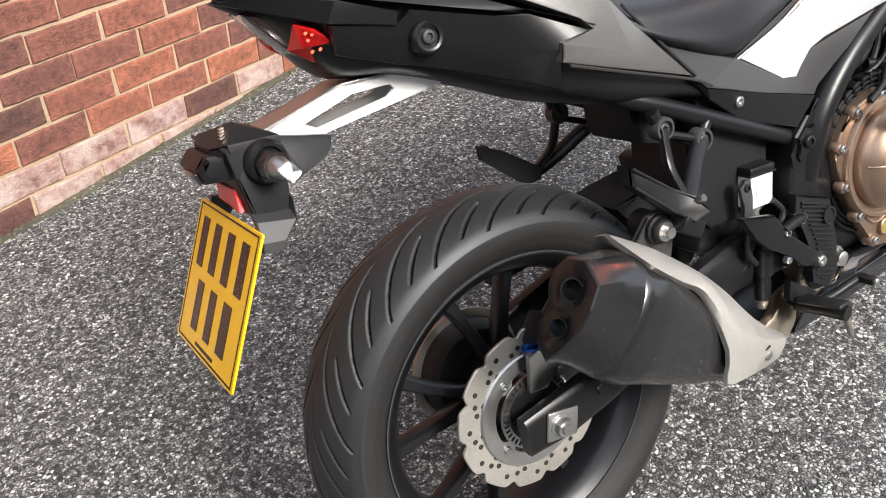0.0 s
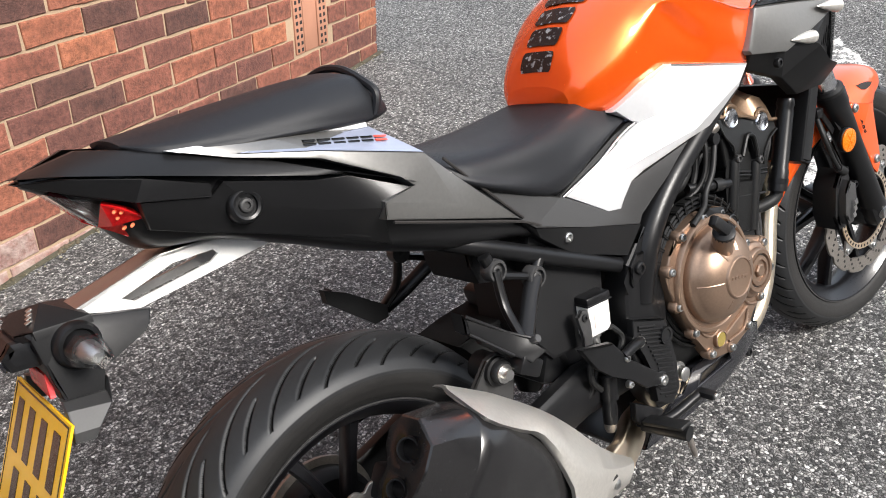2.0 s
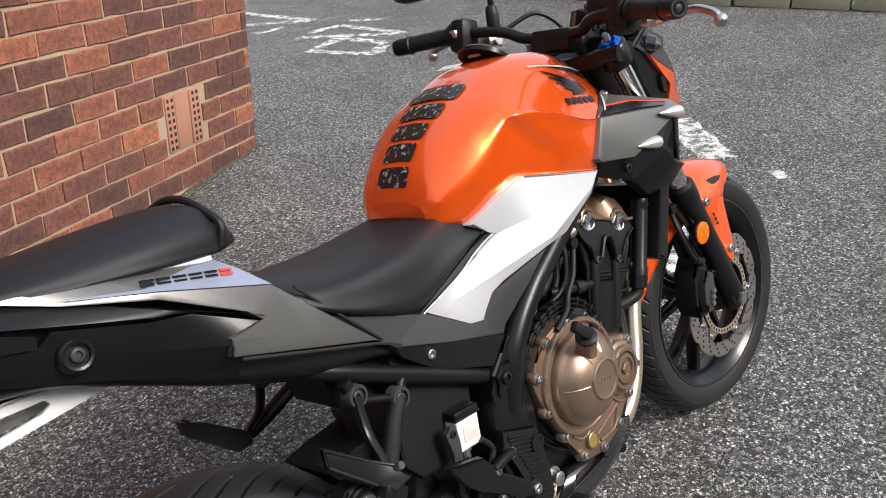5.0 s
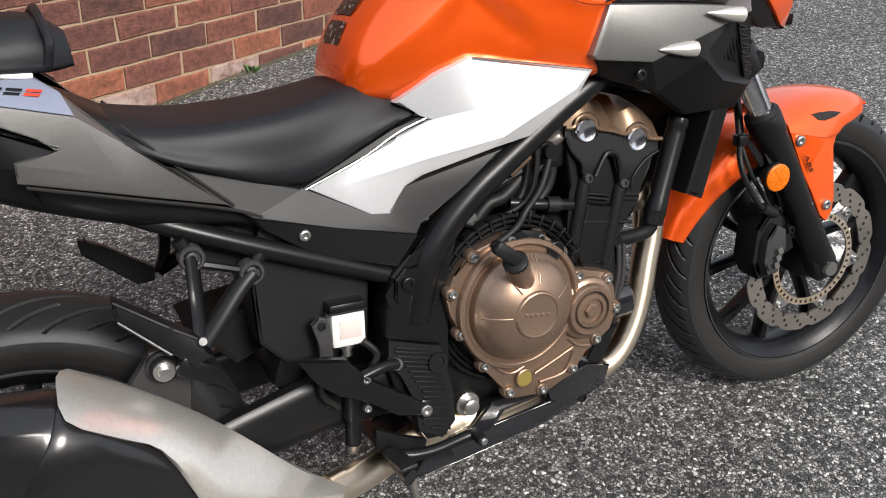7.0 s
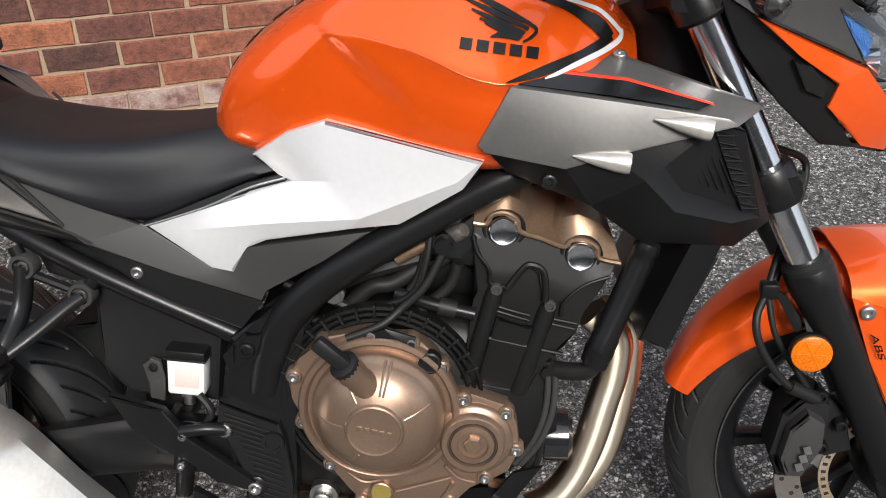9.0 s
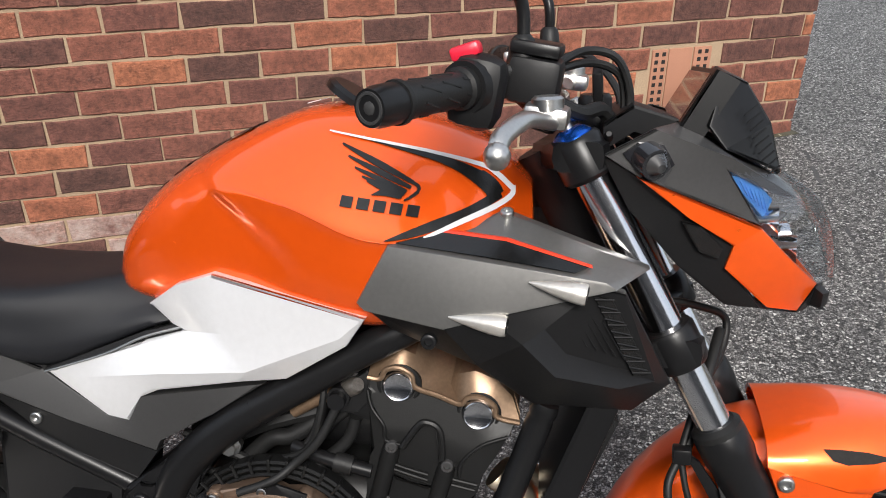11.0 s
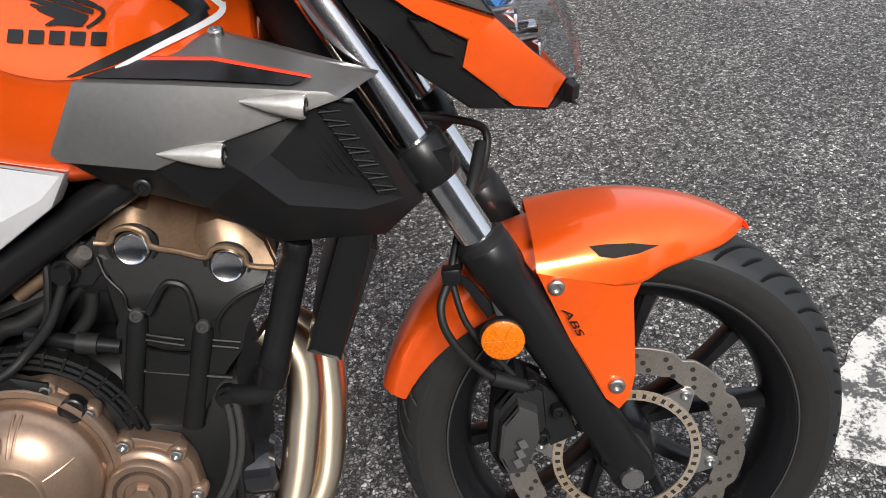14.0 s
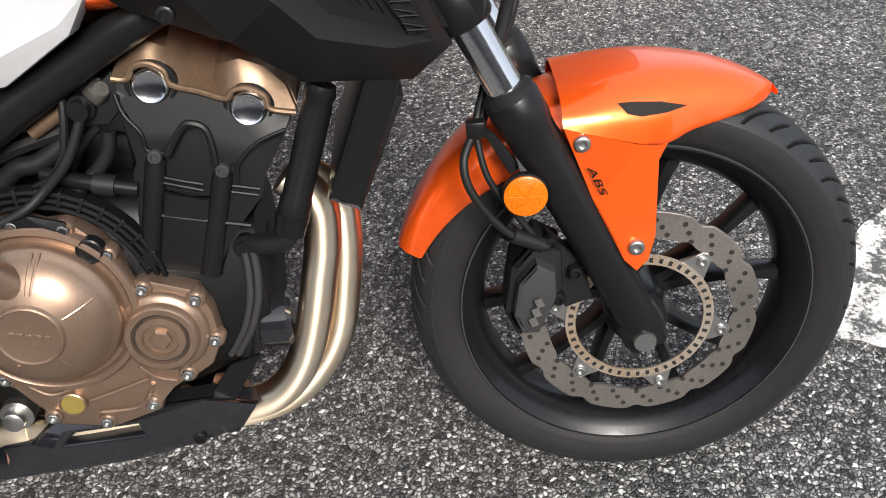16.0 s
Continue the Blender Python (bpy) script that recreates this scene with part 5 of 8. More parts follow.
plain("hanger_bolt", rod_bm((0.81, -0.09, 0.658), (0.81, -0.128, 0.658), ((0, 0.014), (0.7, 0.014), (0.7, 0.011), (1, 0.0105)), 16), BLACK_S)
plain("hanger_bolt", rod_bm((0.845, -0.085, 0.672), (0.845, -0.10, 0.672), ((0, 0.011), (1, 0.011)), 12), STEEL)
plain("frame_bolt", rod_bm((0.668, -0.10, 0.592), (0.668, -0.122, 0.592), ((0, 0.013), (0.5, 0.013), (0.5, 0.009), (1, 0.009)), 8), STEEL)
rp = panel("footrest_plate", [(0.507, -0.140, 0.455), (0.583, -0.140, 0.421), (0.590, -0.140, 0.394), (0.593, -0.141, 0.338), (0.590, -0.142, 0.287), (0.565, -0.142, 0.266), (0.526, -0.142, 0.292), (0.533, -0.141, 0.346), (0.517, -0.140, 0.387), (0.500, -0.140, 0.418)], BLACK, bike, depth=0.014, bev=0.003, both=False, label="ribbed black footrest plate")[0]
for i in range(17):
    z = 0.284 + 0.0092 * i
    x0 = float(np.interp(z, [0.266, 0.292, 0.346, 0.387, 0.418, 0.455], [0.565, 0.526, 0.533, 0.517, 0.500, 0.507]))
    x1 = float(np.interp(z, [0.287, 0.338, 0.394, 0.421, 0.455], [0.590, 0.593, 0.590, 0.583, 0.520]))
    plain("grip_rib", box_bm(((x0 + x1) / 2, -0.1425, z), (max(0.02, x1 - x0 - 0.018), 0.003, 0.0036), Matrix.Rotation(radians(22), 3, "Y"), 0.001), BLACK, rp)
plain("plate_plug", rod_bm((0.574, -0.136, 0.395), (0.574, -0.1465, 0.395), ((0, 0.0155), (1, 0.0150), (1, 0.0105), (0.8, 0.0095)), 20), BLACK, rp)
for p in ((0.511, -0.140, 0.414), (0.543, -0.146, 0.327)):
    plain("lug", rod_bm((p[0], p[1] + 0.02, p[2]), p, ((0, 0.015), (0.9, 0.015), (1, 0.012)), 16), BLACK_S)
    bolt(bike, p, 0.010, 0.007, ALU)
plain("pivot_bolt", rod_bm((0.626, -0.09, 0.288), (0.626, -0.130, 0.288), ((0, 0.020), (0.6, 0.020), (0.6, 0.014), (0.95, 0.013), (1, 0.009)), 18), ALU, None, "bright swingarm pivot bolt")

# brake pedal, reservoir, footrests
plain("heel_guard", sheet_bm([(0.368, -0.155, 0.474), (0.437, -0.155, 0.452), (0.453, -0.156, 0.428), (0.467, -0.156, 0.408), (0.531, -0.152, 0.350), (0.549, -0.150, 0.333), (0.535, -0.150, 0.322), (0.497, -0.154, 0.338), (0.460, -0.157, 0.374), (0.416, -0.160, 0.404), (0.391, -0.159, 0.430)], [[0, 1, 2, 9, 10], [2, 3, 8, 9], [3, 4, 7, 8], [4, 5, 6, 7]], 0.012, 0.003), BLACK_S, None, "black footrest hanger arm")
plain("hanger_strut", tube_bm([(0.511, -0.143, 0.415), (0.488, -0.150, 0.421), (0.455, -0.153, 0.418)], 0.0085, 10, 3), BLACK_S)
for p in ((0.459, -0.157, 0.414), (0.452, -0.160, 0.371)):
    bolt(bike, p, 0.006, 0.004, STEEL)
fr = plain("footrest", tube_bm([(0.476, -0.150, 0.281), (0.472, -0.200, 0.290), (0.469, -0.246, 0.297)], 0.0125, 14, 4, squash=0.6), BLACK, None, "black rubber topped footrest")
plain("rubber_pad", box_bm((0.4725, -0.200, 0.3005), (0.026, 0.080, 0.008), Matrix.Rotation(radians(-9), 3, "X"), 0.003), HOSE, fr)
plain("hero_peg", rod_bm((0.472, -0.240, 0.290), (0.474, -0.246, 0.254), ((0, 0.006), (0.8, 0.005), (1, 0.0035)), 10), DISC, fr)
plain("footrest_bracket", sheet_bm([(0.54, -0.14, 0.27), (0.50, -0.155, 0.30), (0.46, -0.155, 0.33), (0.455, -0.155, 0.30), (0.49, -0.155, 0.255), (0.53, -0.14, 0.245)], [[0, 1, 2, 3, 4, 5]], 0.012, 0.003), BLACK_S)
plain("brake_pedal", tube_bm([(0.470, -0.145, 0.288), (0.500, -0.152, 0.268), (0.540, -0.160, 0.264), (0.585, -0.166, 0.270), (0.604, -0.168, 0.272)], 0.0090, 10, 4), BLACK_S, None, "black brake pedal lever")
plain("pedal_pad", box_bm((0.606, -0.182, 0.2745), (0.017, 0.036, 0.012), None, 0.003), BLACK)
plain("pad_stud", rod_bm((0.606, -0.198, 0.2745), (0.606, -0.2035, 0.2745), ((0, 0.0055), (0.7, 0.0055), (1, 0.004)), 12), ALU)
res = plain("fluid_reservoir", box_bm((0.459, -0.100, 0.478), (0.051, 0.034, 0.054), Matrix.Rotation(radians(7), 3, "Y"), 0.005), WHITEPL, None, "white brake fluid reservoir with a black cap")
plain("reservoir_cap", box_bm((0.4625, -0.100, 0.5105), (0.055, 0.038, 0.015), Matrix.Rotation(radians(7), 3, "Y"), 0.004), BLACK_S, res)
plain("cap_lip", box_bm((0.4618, -0.100, 0.5045), (0.057, 0.040, 0.003), Matrix.Rotation(radians(7), 3, "Y"), 0.001), BLACK, res)
plain("reservoir_label", box_bm((0.461, -0.1175, 0.478), (0.032, 0.001, 0.028), Matrix.Rotation(radians(7), 3, "Y"), 0.0003), PINK, res)
plain("reservoir_outlet", rod_bm((0.4555, -0.100, 0.452), (0.4535, -0.102, 0.432), ((0, 0.011), (0.4, 0.011), (0.4, 0.0075), (1, 0.0075)), 12), STEEL, res)
plain("reservoir_bracket", sheet_bm([(0.406, -0.122, 0.503), (0.418, -0.122, 0.511), (0.430, -0.122, 0.506), (0.432, -0.122, 0.480), (0.428, -0.122, 0.447), (0.409, -0.122, 0.452), (0.410, -0.122, 0.477)], [[0, 1, 2, 3, 6], [3, 4, 5, 6]], 0.006, 0.002), GUNMETAL)
bolt(bike, (0.420, -0.122, 0.497), 0.0065, 0.003, BLACK)
plain("master_cylinder", rod_bm((0.452, -0.12, 0.405), (0.432, -0.12, 0.30), ((0, 0.012), (0.2, 0.012), (0.22, 0.016), (0.6, 0.016), (0.62, 0.011), (0.75, 0.013), (1, 0.012)), 14), BLACK_S)
plain("clevis", rod_bm((0.436, -0.12, 0.325), (0.428, -0.12, 0.285), ((0, 0.008), (0.4, 0.008), (0.4, 0.0105), (0.8, 0.0105), (1, 0.007)), 10), DISC, None, "dull steel push rod clevis")
for pts in ([(0.475, -0.12, 0.455), (0.49, -0.125, 0.43), (0.47, -0.125, 0.405), (0.452, -0.12, 0.40)], [(0.445, -0.118, 0.44), (0.42, -0.12, 0.40), (0.40, -0.11, 0.36), (0.34, -0.10, 0.36)], [(0.435, -0.12, 0.42), (0.41, -0.13, 0.435), (0.40, -0.13, 0.40), (0.42, -0.125, 0.37)]):
    plain("brake_hose", tube_bm(pts, 0.0055, 8, 5), HOSE)
plain("undertray", sheet_bm([(0.266, -0.072, 0.715), (0.268, -0.072, 0.640), (0.276, -0.072, 0.613), (0.360, -0.072, 0.583), (0.390, -0.072, 0.660), (0.330, -0.072, 0.715)], [[0, 1, 2, 3, 4, 5]], 0.108, 0.006), BLACK, None, "black plastic undertray")
plain("airbox", sheet_bm([(0.344, -0.092, 0.590), (0.336, -0.092, 0.486), (0.368, -0.092, 0.443), (0.490, -0.092, 0.430), (0.520, -0.092, 0.600), (0.372, -0.092, 0.655)], [[0, 1, 2, 3, 4, 5]], 0.122, 0.006), BLACK, None, "black plastic battery box")
plain("shock", rod_bm((0.44, 0, 0.56), (0.38, 0, 0.36), ((0, 0.03), (0.1, 0.035), (0.8, 0.035), (1, 0.02)), 18), BLACK_S)
plain("inner_fender", box_bm((0.385, 0, 0.47), (0.03, 0.17, 0.16), Matrix.Rotation(radians(-12), 3, "Y"), 0.008), BLACK)
plain("swing_gusset", sheet_bm([(0.140, -0.150, 0.495), (0.192, -0.156, 0.550), (0.216, -0.156, 0.552), (0.232, -0.154, 0.530), (0.236, -0.150, 0.495), (0.224, -0.145, 0.44)], [[0, 1, 2, 3, 4, 5]], 0.008, 0.003), CHARCOAL, None, "black silencer mounting bracket")
plain("silencer_mount", rod_bm((0.206, -0.12, 0.528), (0.204, -0.172, 0.528), ((0, 0.022), (0.8, 0.021), (0.82, 0.017), (0.95, 0.017), (1, 0.015)), 20), BLACK)
plain("mount_bolt", rod_bm((0.204, -0.168, 0.528), (0.204, -0.184, 0.528), ((0, 0.0135), (0.4, 0.0135), (0.4, 0.008), (1, 0.0075)), 16), ALU, None, "silver silencer mounting bolt")

# pillion footrests
for s in (1, -1):
    hang = plain("footrest_hanger", tube_bm([(0.274, s * -0.117, 0.642), (0.266, s * -0.130, 0.590), (0.257, s * -0.160, 0.556), (0.250, s * -0.170, 0.545)], 0.0125, 12, 4, squash=0.6), BLACK_S, None, "black pillion footrest hanger")
    plain("hanger_leg", tube_bm([(0.343, s * -0.118, 0.602), (0.320, s * -0.128, 0.588), (0.285, s * -0.148, 0.563), (0.253, s * -0.168, 0.543)], 0.0125, 12, 4, squash=0.6), BLACK_S, hang)
    plain("hanger_bar", tube_bm([(0.274, s * -0.116, 0.634), (0.308, s * -0.117, 0.619), (0.343, s * -0.116, 0.602)], 0.006, 8, 2), BLACK_S, hang)
    plain("hanger_tab", tube_bm([(0.264, s * -0.112, 0.668), (0.273, s * -0.113, 0.640)], 0.0095, 10, 2), BLACK_S, hang)
    plain("hanger_tab", tube_bm([(0.362, s * -0.112, 0.622), (0.343, s * -0.114, 0.602)], 0.0095, 10, 2), BLACK_S, hang)
    for p in ((0.274, s * -0.117, 0.642), (0.343, s * -0.118, 0.602)):
        plain("hanger_boss", rod_bm((p[0], p[1] + s * 0.012, p[2]), (p[0], p[1] - s * 0.008, p[2]), ((0, 0.017), (0.9, 0.017), (1, 0.0155), (1, 0.0120), (0.75, 0.0115)), 18), CHARCOAL, hang)
        bolt(hang, (p[0], p[1] - s * 0.003, p[2]), 0.0085, 0.003, CHARCOAL, (0, -s, 0))
    if s > 0:
        peg = [(0.168, -0.164, 0.632), (0.167, -0.164, 0.604), (0.217, -0.184, 0.551), (0.236, -0.198, 0.533), (0.264, -0.204, 0.541), (0.252, -0.186, 0.562), (0.224, -0.172, 0.582)]
        p_ob = plain("pillion_footrest", sheet_bm(peg, [[0, 1, 2, 5, 6], [2, 3, 4, 5]], 0.026, 0.004), BLACK_S, None, "folded black pillion footrest")
        plain("peg_edge", tube_bm([(0.169, -0.166, 0.630), (0.224, -0.174, 0.581), (0.253, -0.188, 0.561)], 0.0022, 8, 1), BLACK_S, p_ob)
        plain("peg_edge", tube_bm([(0.1685, -0.166, 0.604), (0.217, -0.186, 0.552)], 0.0022, 8, 1), BLACK_S, p_ob)
        plain("peg_pad", tube_bm([(0.190, -0.160, 0.588), (0.222, -0.166, 0.556), (0.245, -0.172, 0.536)], 0.010, 10, 3), HOSE, p_ob)
        plain("peg_block", box_bm((0.238, -0.178, 0.525), (0.040, 0.030, 0.026), Matrix.Rotation(radians(35), 3, "Y"), 0.004), BLACK_S, p_ob)
        plain("peg_pin", rod_bm((0.253, -0.175, 0.552), (0.255, -0.198, 0.562), ((0, 0.0065), (0.9, 0.0065), (1, 0.005)), 12), GUNMETAL, p_ob)
    else:
        peg = [(0.148, 0.175, 0.624), (0.148, 0.175, 0.600), (0.215, 0.165, 0.534), (0.240, 0.160, 0.536), (0.244, 0.160, 0.556), (0.182, 0.170, 0.606)]
        p_ob = plain("pillion_footrest", sheet_bm(peg, [[0, 1, 2, 3, 4, 5]], 0.018, 0.003, (0, -1, 0)), BLACK, None, "folded black pillion footrest")
        for k in range(7):
            plain("rubber_rib", box_bm((0.158 + 0.009 * k, 0.164, 0.6185 - 0.0085 * k), (0.004, 0.018, 0.006), Matrix.Rotation(radians(43), 3, "Y"), 0), HOSE, p_ob)

# ---- tank ----
TANK = [
    (0.532, [(0, 0.835), (0.03, 0.833), (0.058, 0.825), (0.066, 0.815), (0.068, 0.805), (0.060, 0.790), (0, 0.788)]),
    (0.551, [(0, 0.872), (0.04, 0.870), (0.072, 0.858), (0.088, 0.838), (0.092, 0.815), (0.080, 0.785), (0, 0.780)]),
    (0.588, [(0, 0.912), (0.045, 0.908), (0.082, 0.895), (0.106, 0.868), (0.114, 0.830), (0.094, 0.778), (0, 0.77)]),
    (0.640, [(0, 0.946), (0.05, 0.942), (0.092, 0.930), (0.122, 0.905), (0.134, 0.862), (0.112, 0.785), (0, 0.77)]),
    (0.700, [(0, 0.974), (0.055, 0.970), (0.100, 0.955), (0.141, 0.926), (0.150, 0.900), (0.128, 0.785), (0, 0.77)]),
    (0.780, [(0, 1.000), (0.06, 0.994), (0.106, 0.966), (0.156, 0.905), (0.162, 0.889), (0.142, 0.775), (0, 0.76)]),
    (0.860, [(0, 1.001), (0.06, 0.995), (0.106, 0.966), (0.167, 0.873), (0.170, 0.858), (0.150, 0.762), (0, 0.75)]),
    (0.930, [(0, 0.988), (0.055, 0.982), (0.094, 0.955), (0.158, 0.868), (0.160, 0.850), (0.146, 0.77), (0, 0.75)]),
    (1.000, [(0, 0.955), (0.04, 0.950), (0.076, 0.927), (0.116, 0.876), (0.120, 0.860), (0.110, 0.79), (0, 0.77)]),
    (1.045, [(0, 0.905), (0.03, 0.902), (0.052, 0.888), (0.068, 0.862), (0.070, 0.850), (0.062, 0.81), (0, 0.80)]),
]
bm = body_bm(TANK, 10, 14)
for v in bm.verts:
    # knee recess behind a ridge that runs down and forward
    ax_, az_ = v.co.x - 0.687, v.co.z - 0.932
    s_, l_ = -0.674 * ax_ - 0.739 * az_, 0.739 * ax_ - 0.674 * az_
    if abs(v.co.y) > 0.06 and 0 < s_ < 0.12 and -0.03 < l_ < 0.15:
        fade = min(1, max(0, (l_ + 0.03) / 0.06)) * min(1, max(0, (0.15 - l_) / 0.04))
        v.co.y -= math.copysign(0.0105 * min(1, s_ / 0.014) * (1 - s_ / 0.12) * fade, v.co.y)
tank = plain("fuel_tank", bm, ORANGE, None, "glossy bright orange fuel tank with dark decals", 75)


TANK_COLS = [[(v.x, v.y) for v in curve([(a, b, 0) for a, b in half], 8)] for _, half in TANK]
TANK_LINES = [np.array([tuple(v) for v in curve([(TANK[k][0], TANK_COLS[k][j][0], TANK_COLS[k][j][1]) for k in range(len(TANK))], 8)]) for j in range(len(TANK_COLS[0]))]


def tank_point(x, z, lift=0.0, s=-1):
    """A place on the tank's side skin at x and height z."""
    ring = [Vector((x, float(np.interp(x, ln[:, 0], ln[:, 1])), float(np.interp(x, ln[:, 0], ln[:, 2])))) for ln in TANK_LINES]
    best, tn = None, Vector((0, 1, 0))
    for a, b in zip(ring, ring[1:]):
        if min(a.z, b.z) <= z <= max(a.z, b.z) + 1e-6:
            t = (z - a.z) / (b.z - a.z) if abs(b.z - a.z) > 1e-6 else 0
            p = a.lerp(b, t)
            if best is None or p.y > best.y:
                best, tn = p, (b - a).normalized()
    if best is None:
        best = ring[0].copy()
    n = Vector((0, abs(tn.z), max(0.0, tn.y)))
    p = best + n.normalized() * (lift + 0.0012)
    return Vector((p.x, s * p.y, p.z))


def tank_top(x, y, lift=0.0025):
    """A place on the upper skin at x and sideways offset y."""
    ring = [(float(np.interp(x, ln[:, 0], ln[:, 1])), float(np.interp(x, ln[:, 0], ln[:, 2]))) for ln in TANK_LINES[: len(TANK_LINES) // 2]]
    return Vector((x, y, float(np.interp(abs(y), [r[0] for r in ring], [r[1] for r in ring])) + lift))


def decal(name, line, widths, mat, parent, label="", s=-1, lift=0.0008):
    """A thin strip of film laid on the tank: line of (x, z), widths upward."""
    bm = bmesh.new()
    pts = curve([(a, b, w) for (a, b), w in zip(line, widths)], 6)
    rows = []
    for i, p in enumerate(pts):
        q = pts[min(i + 1, len(pts) - 1)] - pts[max(i - 1, 0)]
        nx, nz = -q.y, q.x
        k = math.hypot(nx, nz) or 1
        rows.append([bm.verts.new(tank_point(p.x + nx / k * p.z * t, p.y + nz / k * p.z * t, lift, s)) for t in (-0.5, -0.17, 0.17, 0.5)])
    for a, b in zip(rows, rows[1:]):
        for i in range(3):
            bm.faces.new((a[i], a[i + 1], b[i + 1], b[i]))
    return part(name, bm, mat, parent, label, 80)


for s in (-1, 1):
    decal("decal_stripe", [(0.842, 0.9705), (0.888, 0.958), (0.938, 0.9415), (0.968, 0.928), (0.990, 0.914)], [0.0012, 0.004, 0.0065, 0.010, 0.015], INK, tank, "black pinstripe decal", s)
    decal("decal_stripe", [(0.986, 0.9175), (0.9985, 0.907), (1.007, 0.8945)], [0.015, 0.0165, 0.016], INK, tank, "", s)
    decal("decal_stripe", [(1.0105, 0.897), (0.976, 0.8825), (0.941, 0.8730), (0.912, 0.8660), (0.889, 0.8610)], [0.010, 0.0105, 0.0105, 0.007, 0.001], INK, tank, "", s)
    decal("decal_line", [(0.821, 0.974), (0.8815, 0.9605), (0.9375, 0.946), (0.988, 0.929), (1.006, 0.9175), (1.0235, 0.8990)], [0.0014, 0.0026, 0.0034, 0.0042, 0.0048, 0.005], WHITEDEC, tank, "silver decal line", s, 0.0016)
    decal("decal_line", [(1.0240, 0.9015), (1.0220, 0.8925), (1.006, 0.885), (0.970, 0.874), (0.931, 0.8615)], [0.005, 0.0062, 0.006, 0.0055, 0.003], WHITEDEC, tank, "", s, 0.0016)
    for k, (p, m, q) in enumerate((((0.8376, 0.961), (0.8785, 0.9390), (0.918, 0.9170)), ((0.8453, 0.9479), (0.8807, 0.9300), (0.9152, 0.9123)), ((0.8533, 0.936), (0.8822, 0.9222), (0.9106, 0.9086)), ((0.8616, 0.9266), (0.8851, 0.9161), (0.9084, 0.9059)), ((0.8674, 0.9217), (0.8868, 0.9120), (0.9061, 0.9035)))):
        decal("emblem_bar", [p, m, q], [0.0020, 0.0066 - 0.0007 * k, 0.0036], INK, tank, "dark wing emblem decal" if k == 0 else "", s)
    decal("emblem_edge", [(0.912, 0.9195), (0.9222, 0.9138), (0.9232, 0.9085), (0.9165, 0.9035), (0.9085, 0.9000)], [0.0024, 0.0034, 0.0036, 0.0032, 0.002], INK, tank, "", s)
    decal("emblem_base", [(0.873, 0.9072), (0.8882, 0.9090), (0.9040, 0.9030)], [0.001, 0.007, 0.003], INK, tank, "", s)
    for k in range(5):
        x, z = 0.8392 + 0.0180 * k, 0.9045 - 0.0032 * k
        decal("emblem_bar", [(x + 0.0008, z - 0.0014), (x + 0.0138, z - 0.0038)], [0.0112, 0.0112], INK, tank, "", s)
# rear tank guards, five printed pads down the middle
for k, (x, w, h) in enumerate(((0.694, 0.058, 0.034), (0.650, 0.046, 0.028), (0.611, 0.038, 0.025), (0.578, 0.034, 0.022), (0.550, 0.034, 0.017))):
    bm = bmesh.new()
    rowsv = []
    for i in range(7):
        f = i / 6
        rowsv.append([bm.verts.new(tank_top(x - h * 0.55 + h * 1.1 * f, t * w * (1 - 0.10 * abs(2 * f - 1) ** 6))) for t in (-1, -0.75, -0.5, -0.25, 0, 0.25, 0.5, 0.75, 1)])
    for a, b in zip(rowsv, rowsv[1:]):
        for i in range(8):
            bm.faces.new((a[i], a[i + 1], b[i + 1], b[i]))
    plain("tank_pad", bm, GREYDEC, tank, "dark printed tank protector pad", 80)
plain("filler_cap", rod_bm((0.835, 0, 0.998), (0.842, 0, 1.008), ((0, 0.048), (0.6, 0.048), (1, 0.042)), 36), BLACK_S, tank, "black fuel filler cap")
plain("cap_flap", box_bm((0.83, -0.0, 1.010), (0.05, 0.02, 0.006), Matrix.Rotation(radians(4), 3, "Y"), 0.002), STEEL, tank)
plain("tank_label", box_bm((0.775, 0.03, 1.003), (0.018, 0.045, 0.0008), Matrix.Rotation(radians(-12), 3, "Y"), 0), WHITEDEC, tank, "small white sticker")

# ---- seats ----
bm = body_bm([
    (0.195, [(0, 0.842), (0.04, 0.842), (0.070, 0.836), (0.080, 0.828), (0.06, 0.822), (0, 0.82)]),
    (0.25, [(0, 0.822), (0.06, 0.822), (0.104, 0.812), (0.118, 0.795), (0.11, 0.780), (0, 0.775)]),
    (0.33, [(0, 0.803), (0.07, 0.803), (0.112, 0.795), (0.124, 0.765), (0.120, 0.738), (0, 0.735)]),
    (0.43, [(0, 0.798), (0.07, 0.798), (0.108, 0.788), (0.118, 0.750), (0.108, 0.697), (0, 0.70)]),
    (0.52, [(0, 0.806), (0.06, 0.805), (0.088, 0.797), (0.106, 0.765), (0.108, 0.724), (0, 0.72)]),
    (0.575, [(0, 0.815), (0.05, 0.812), (0.074, 0.800), (0.096, 0.775), (0.106, 0.744), (0, 0.74)]),
    (0.612, [(0, 0.80), (0.04, 0.80), (0.064, 0.792), (0.085, 0.775), (0.100, 0.752), (0, 0.75)]),
], 5, 6)
plain("rider_seat", bm, SEAT, None, "black vinyl rider seat", 60)
panel("seat_trim", [(0.425, -0.108, 0.690), (0.437, -0.110, 0.686), (0.575, -0.114, 0.732), (0.622, -0.112, 0.742), (0.622, -0.108, 0.752), (0.575, -0.110, 0.742)], BLACK, bike, depth=0.01, bev=0.002)
for s in (1, -1):
    plain("trim_line", tube_bm([(0.437, s * -0.112, 0.690), (0.520, s * -0.116, 0.714), (0.575, s * -0.1165, 0.7365), (0.622, s * -0.1145, 0.7475)], 0.0018, 8, 4), STEEL)
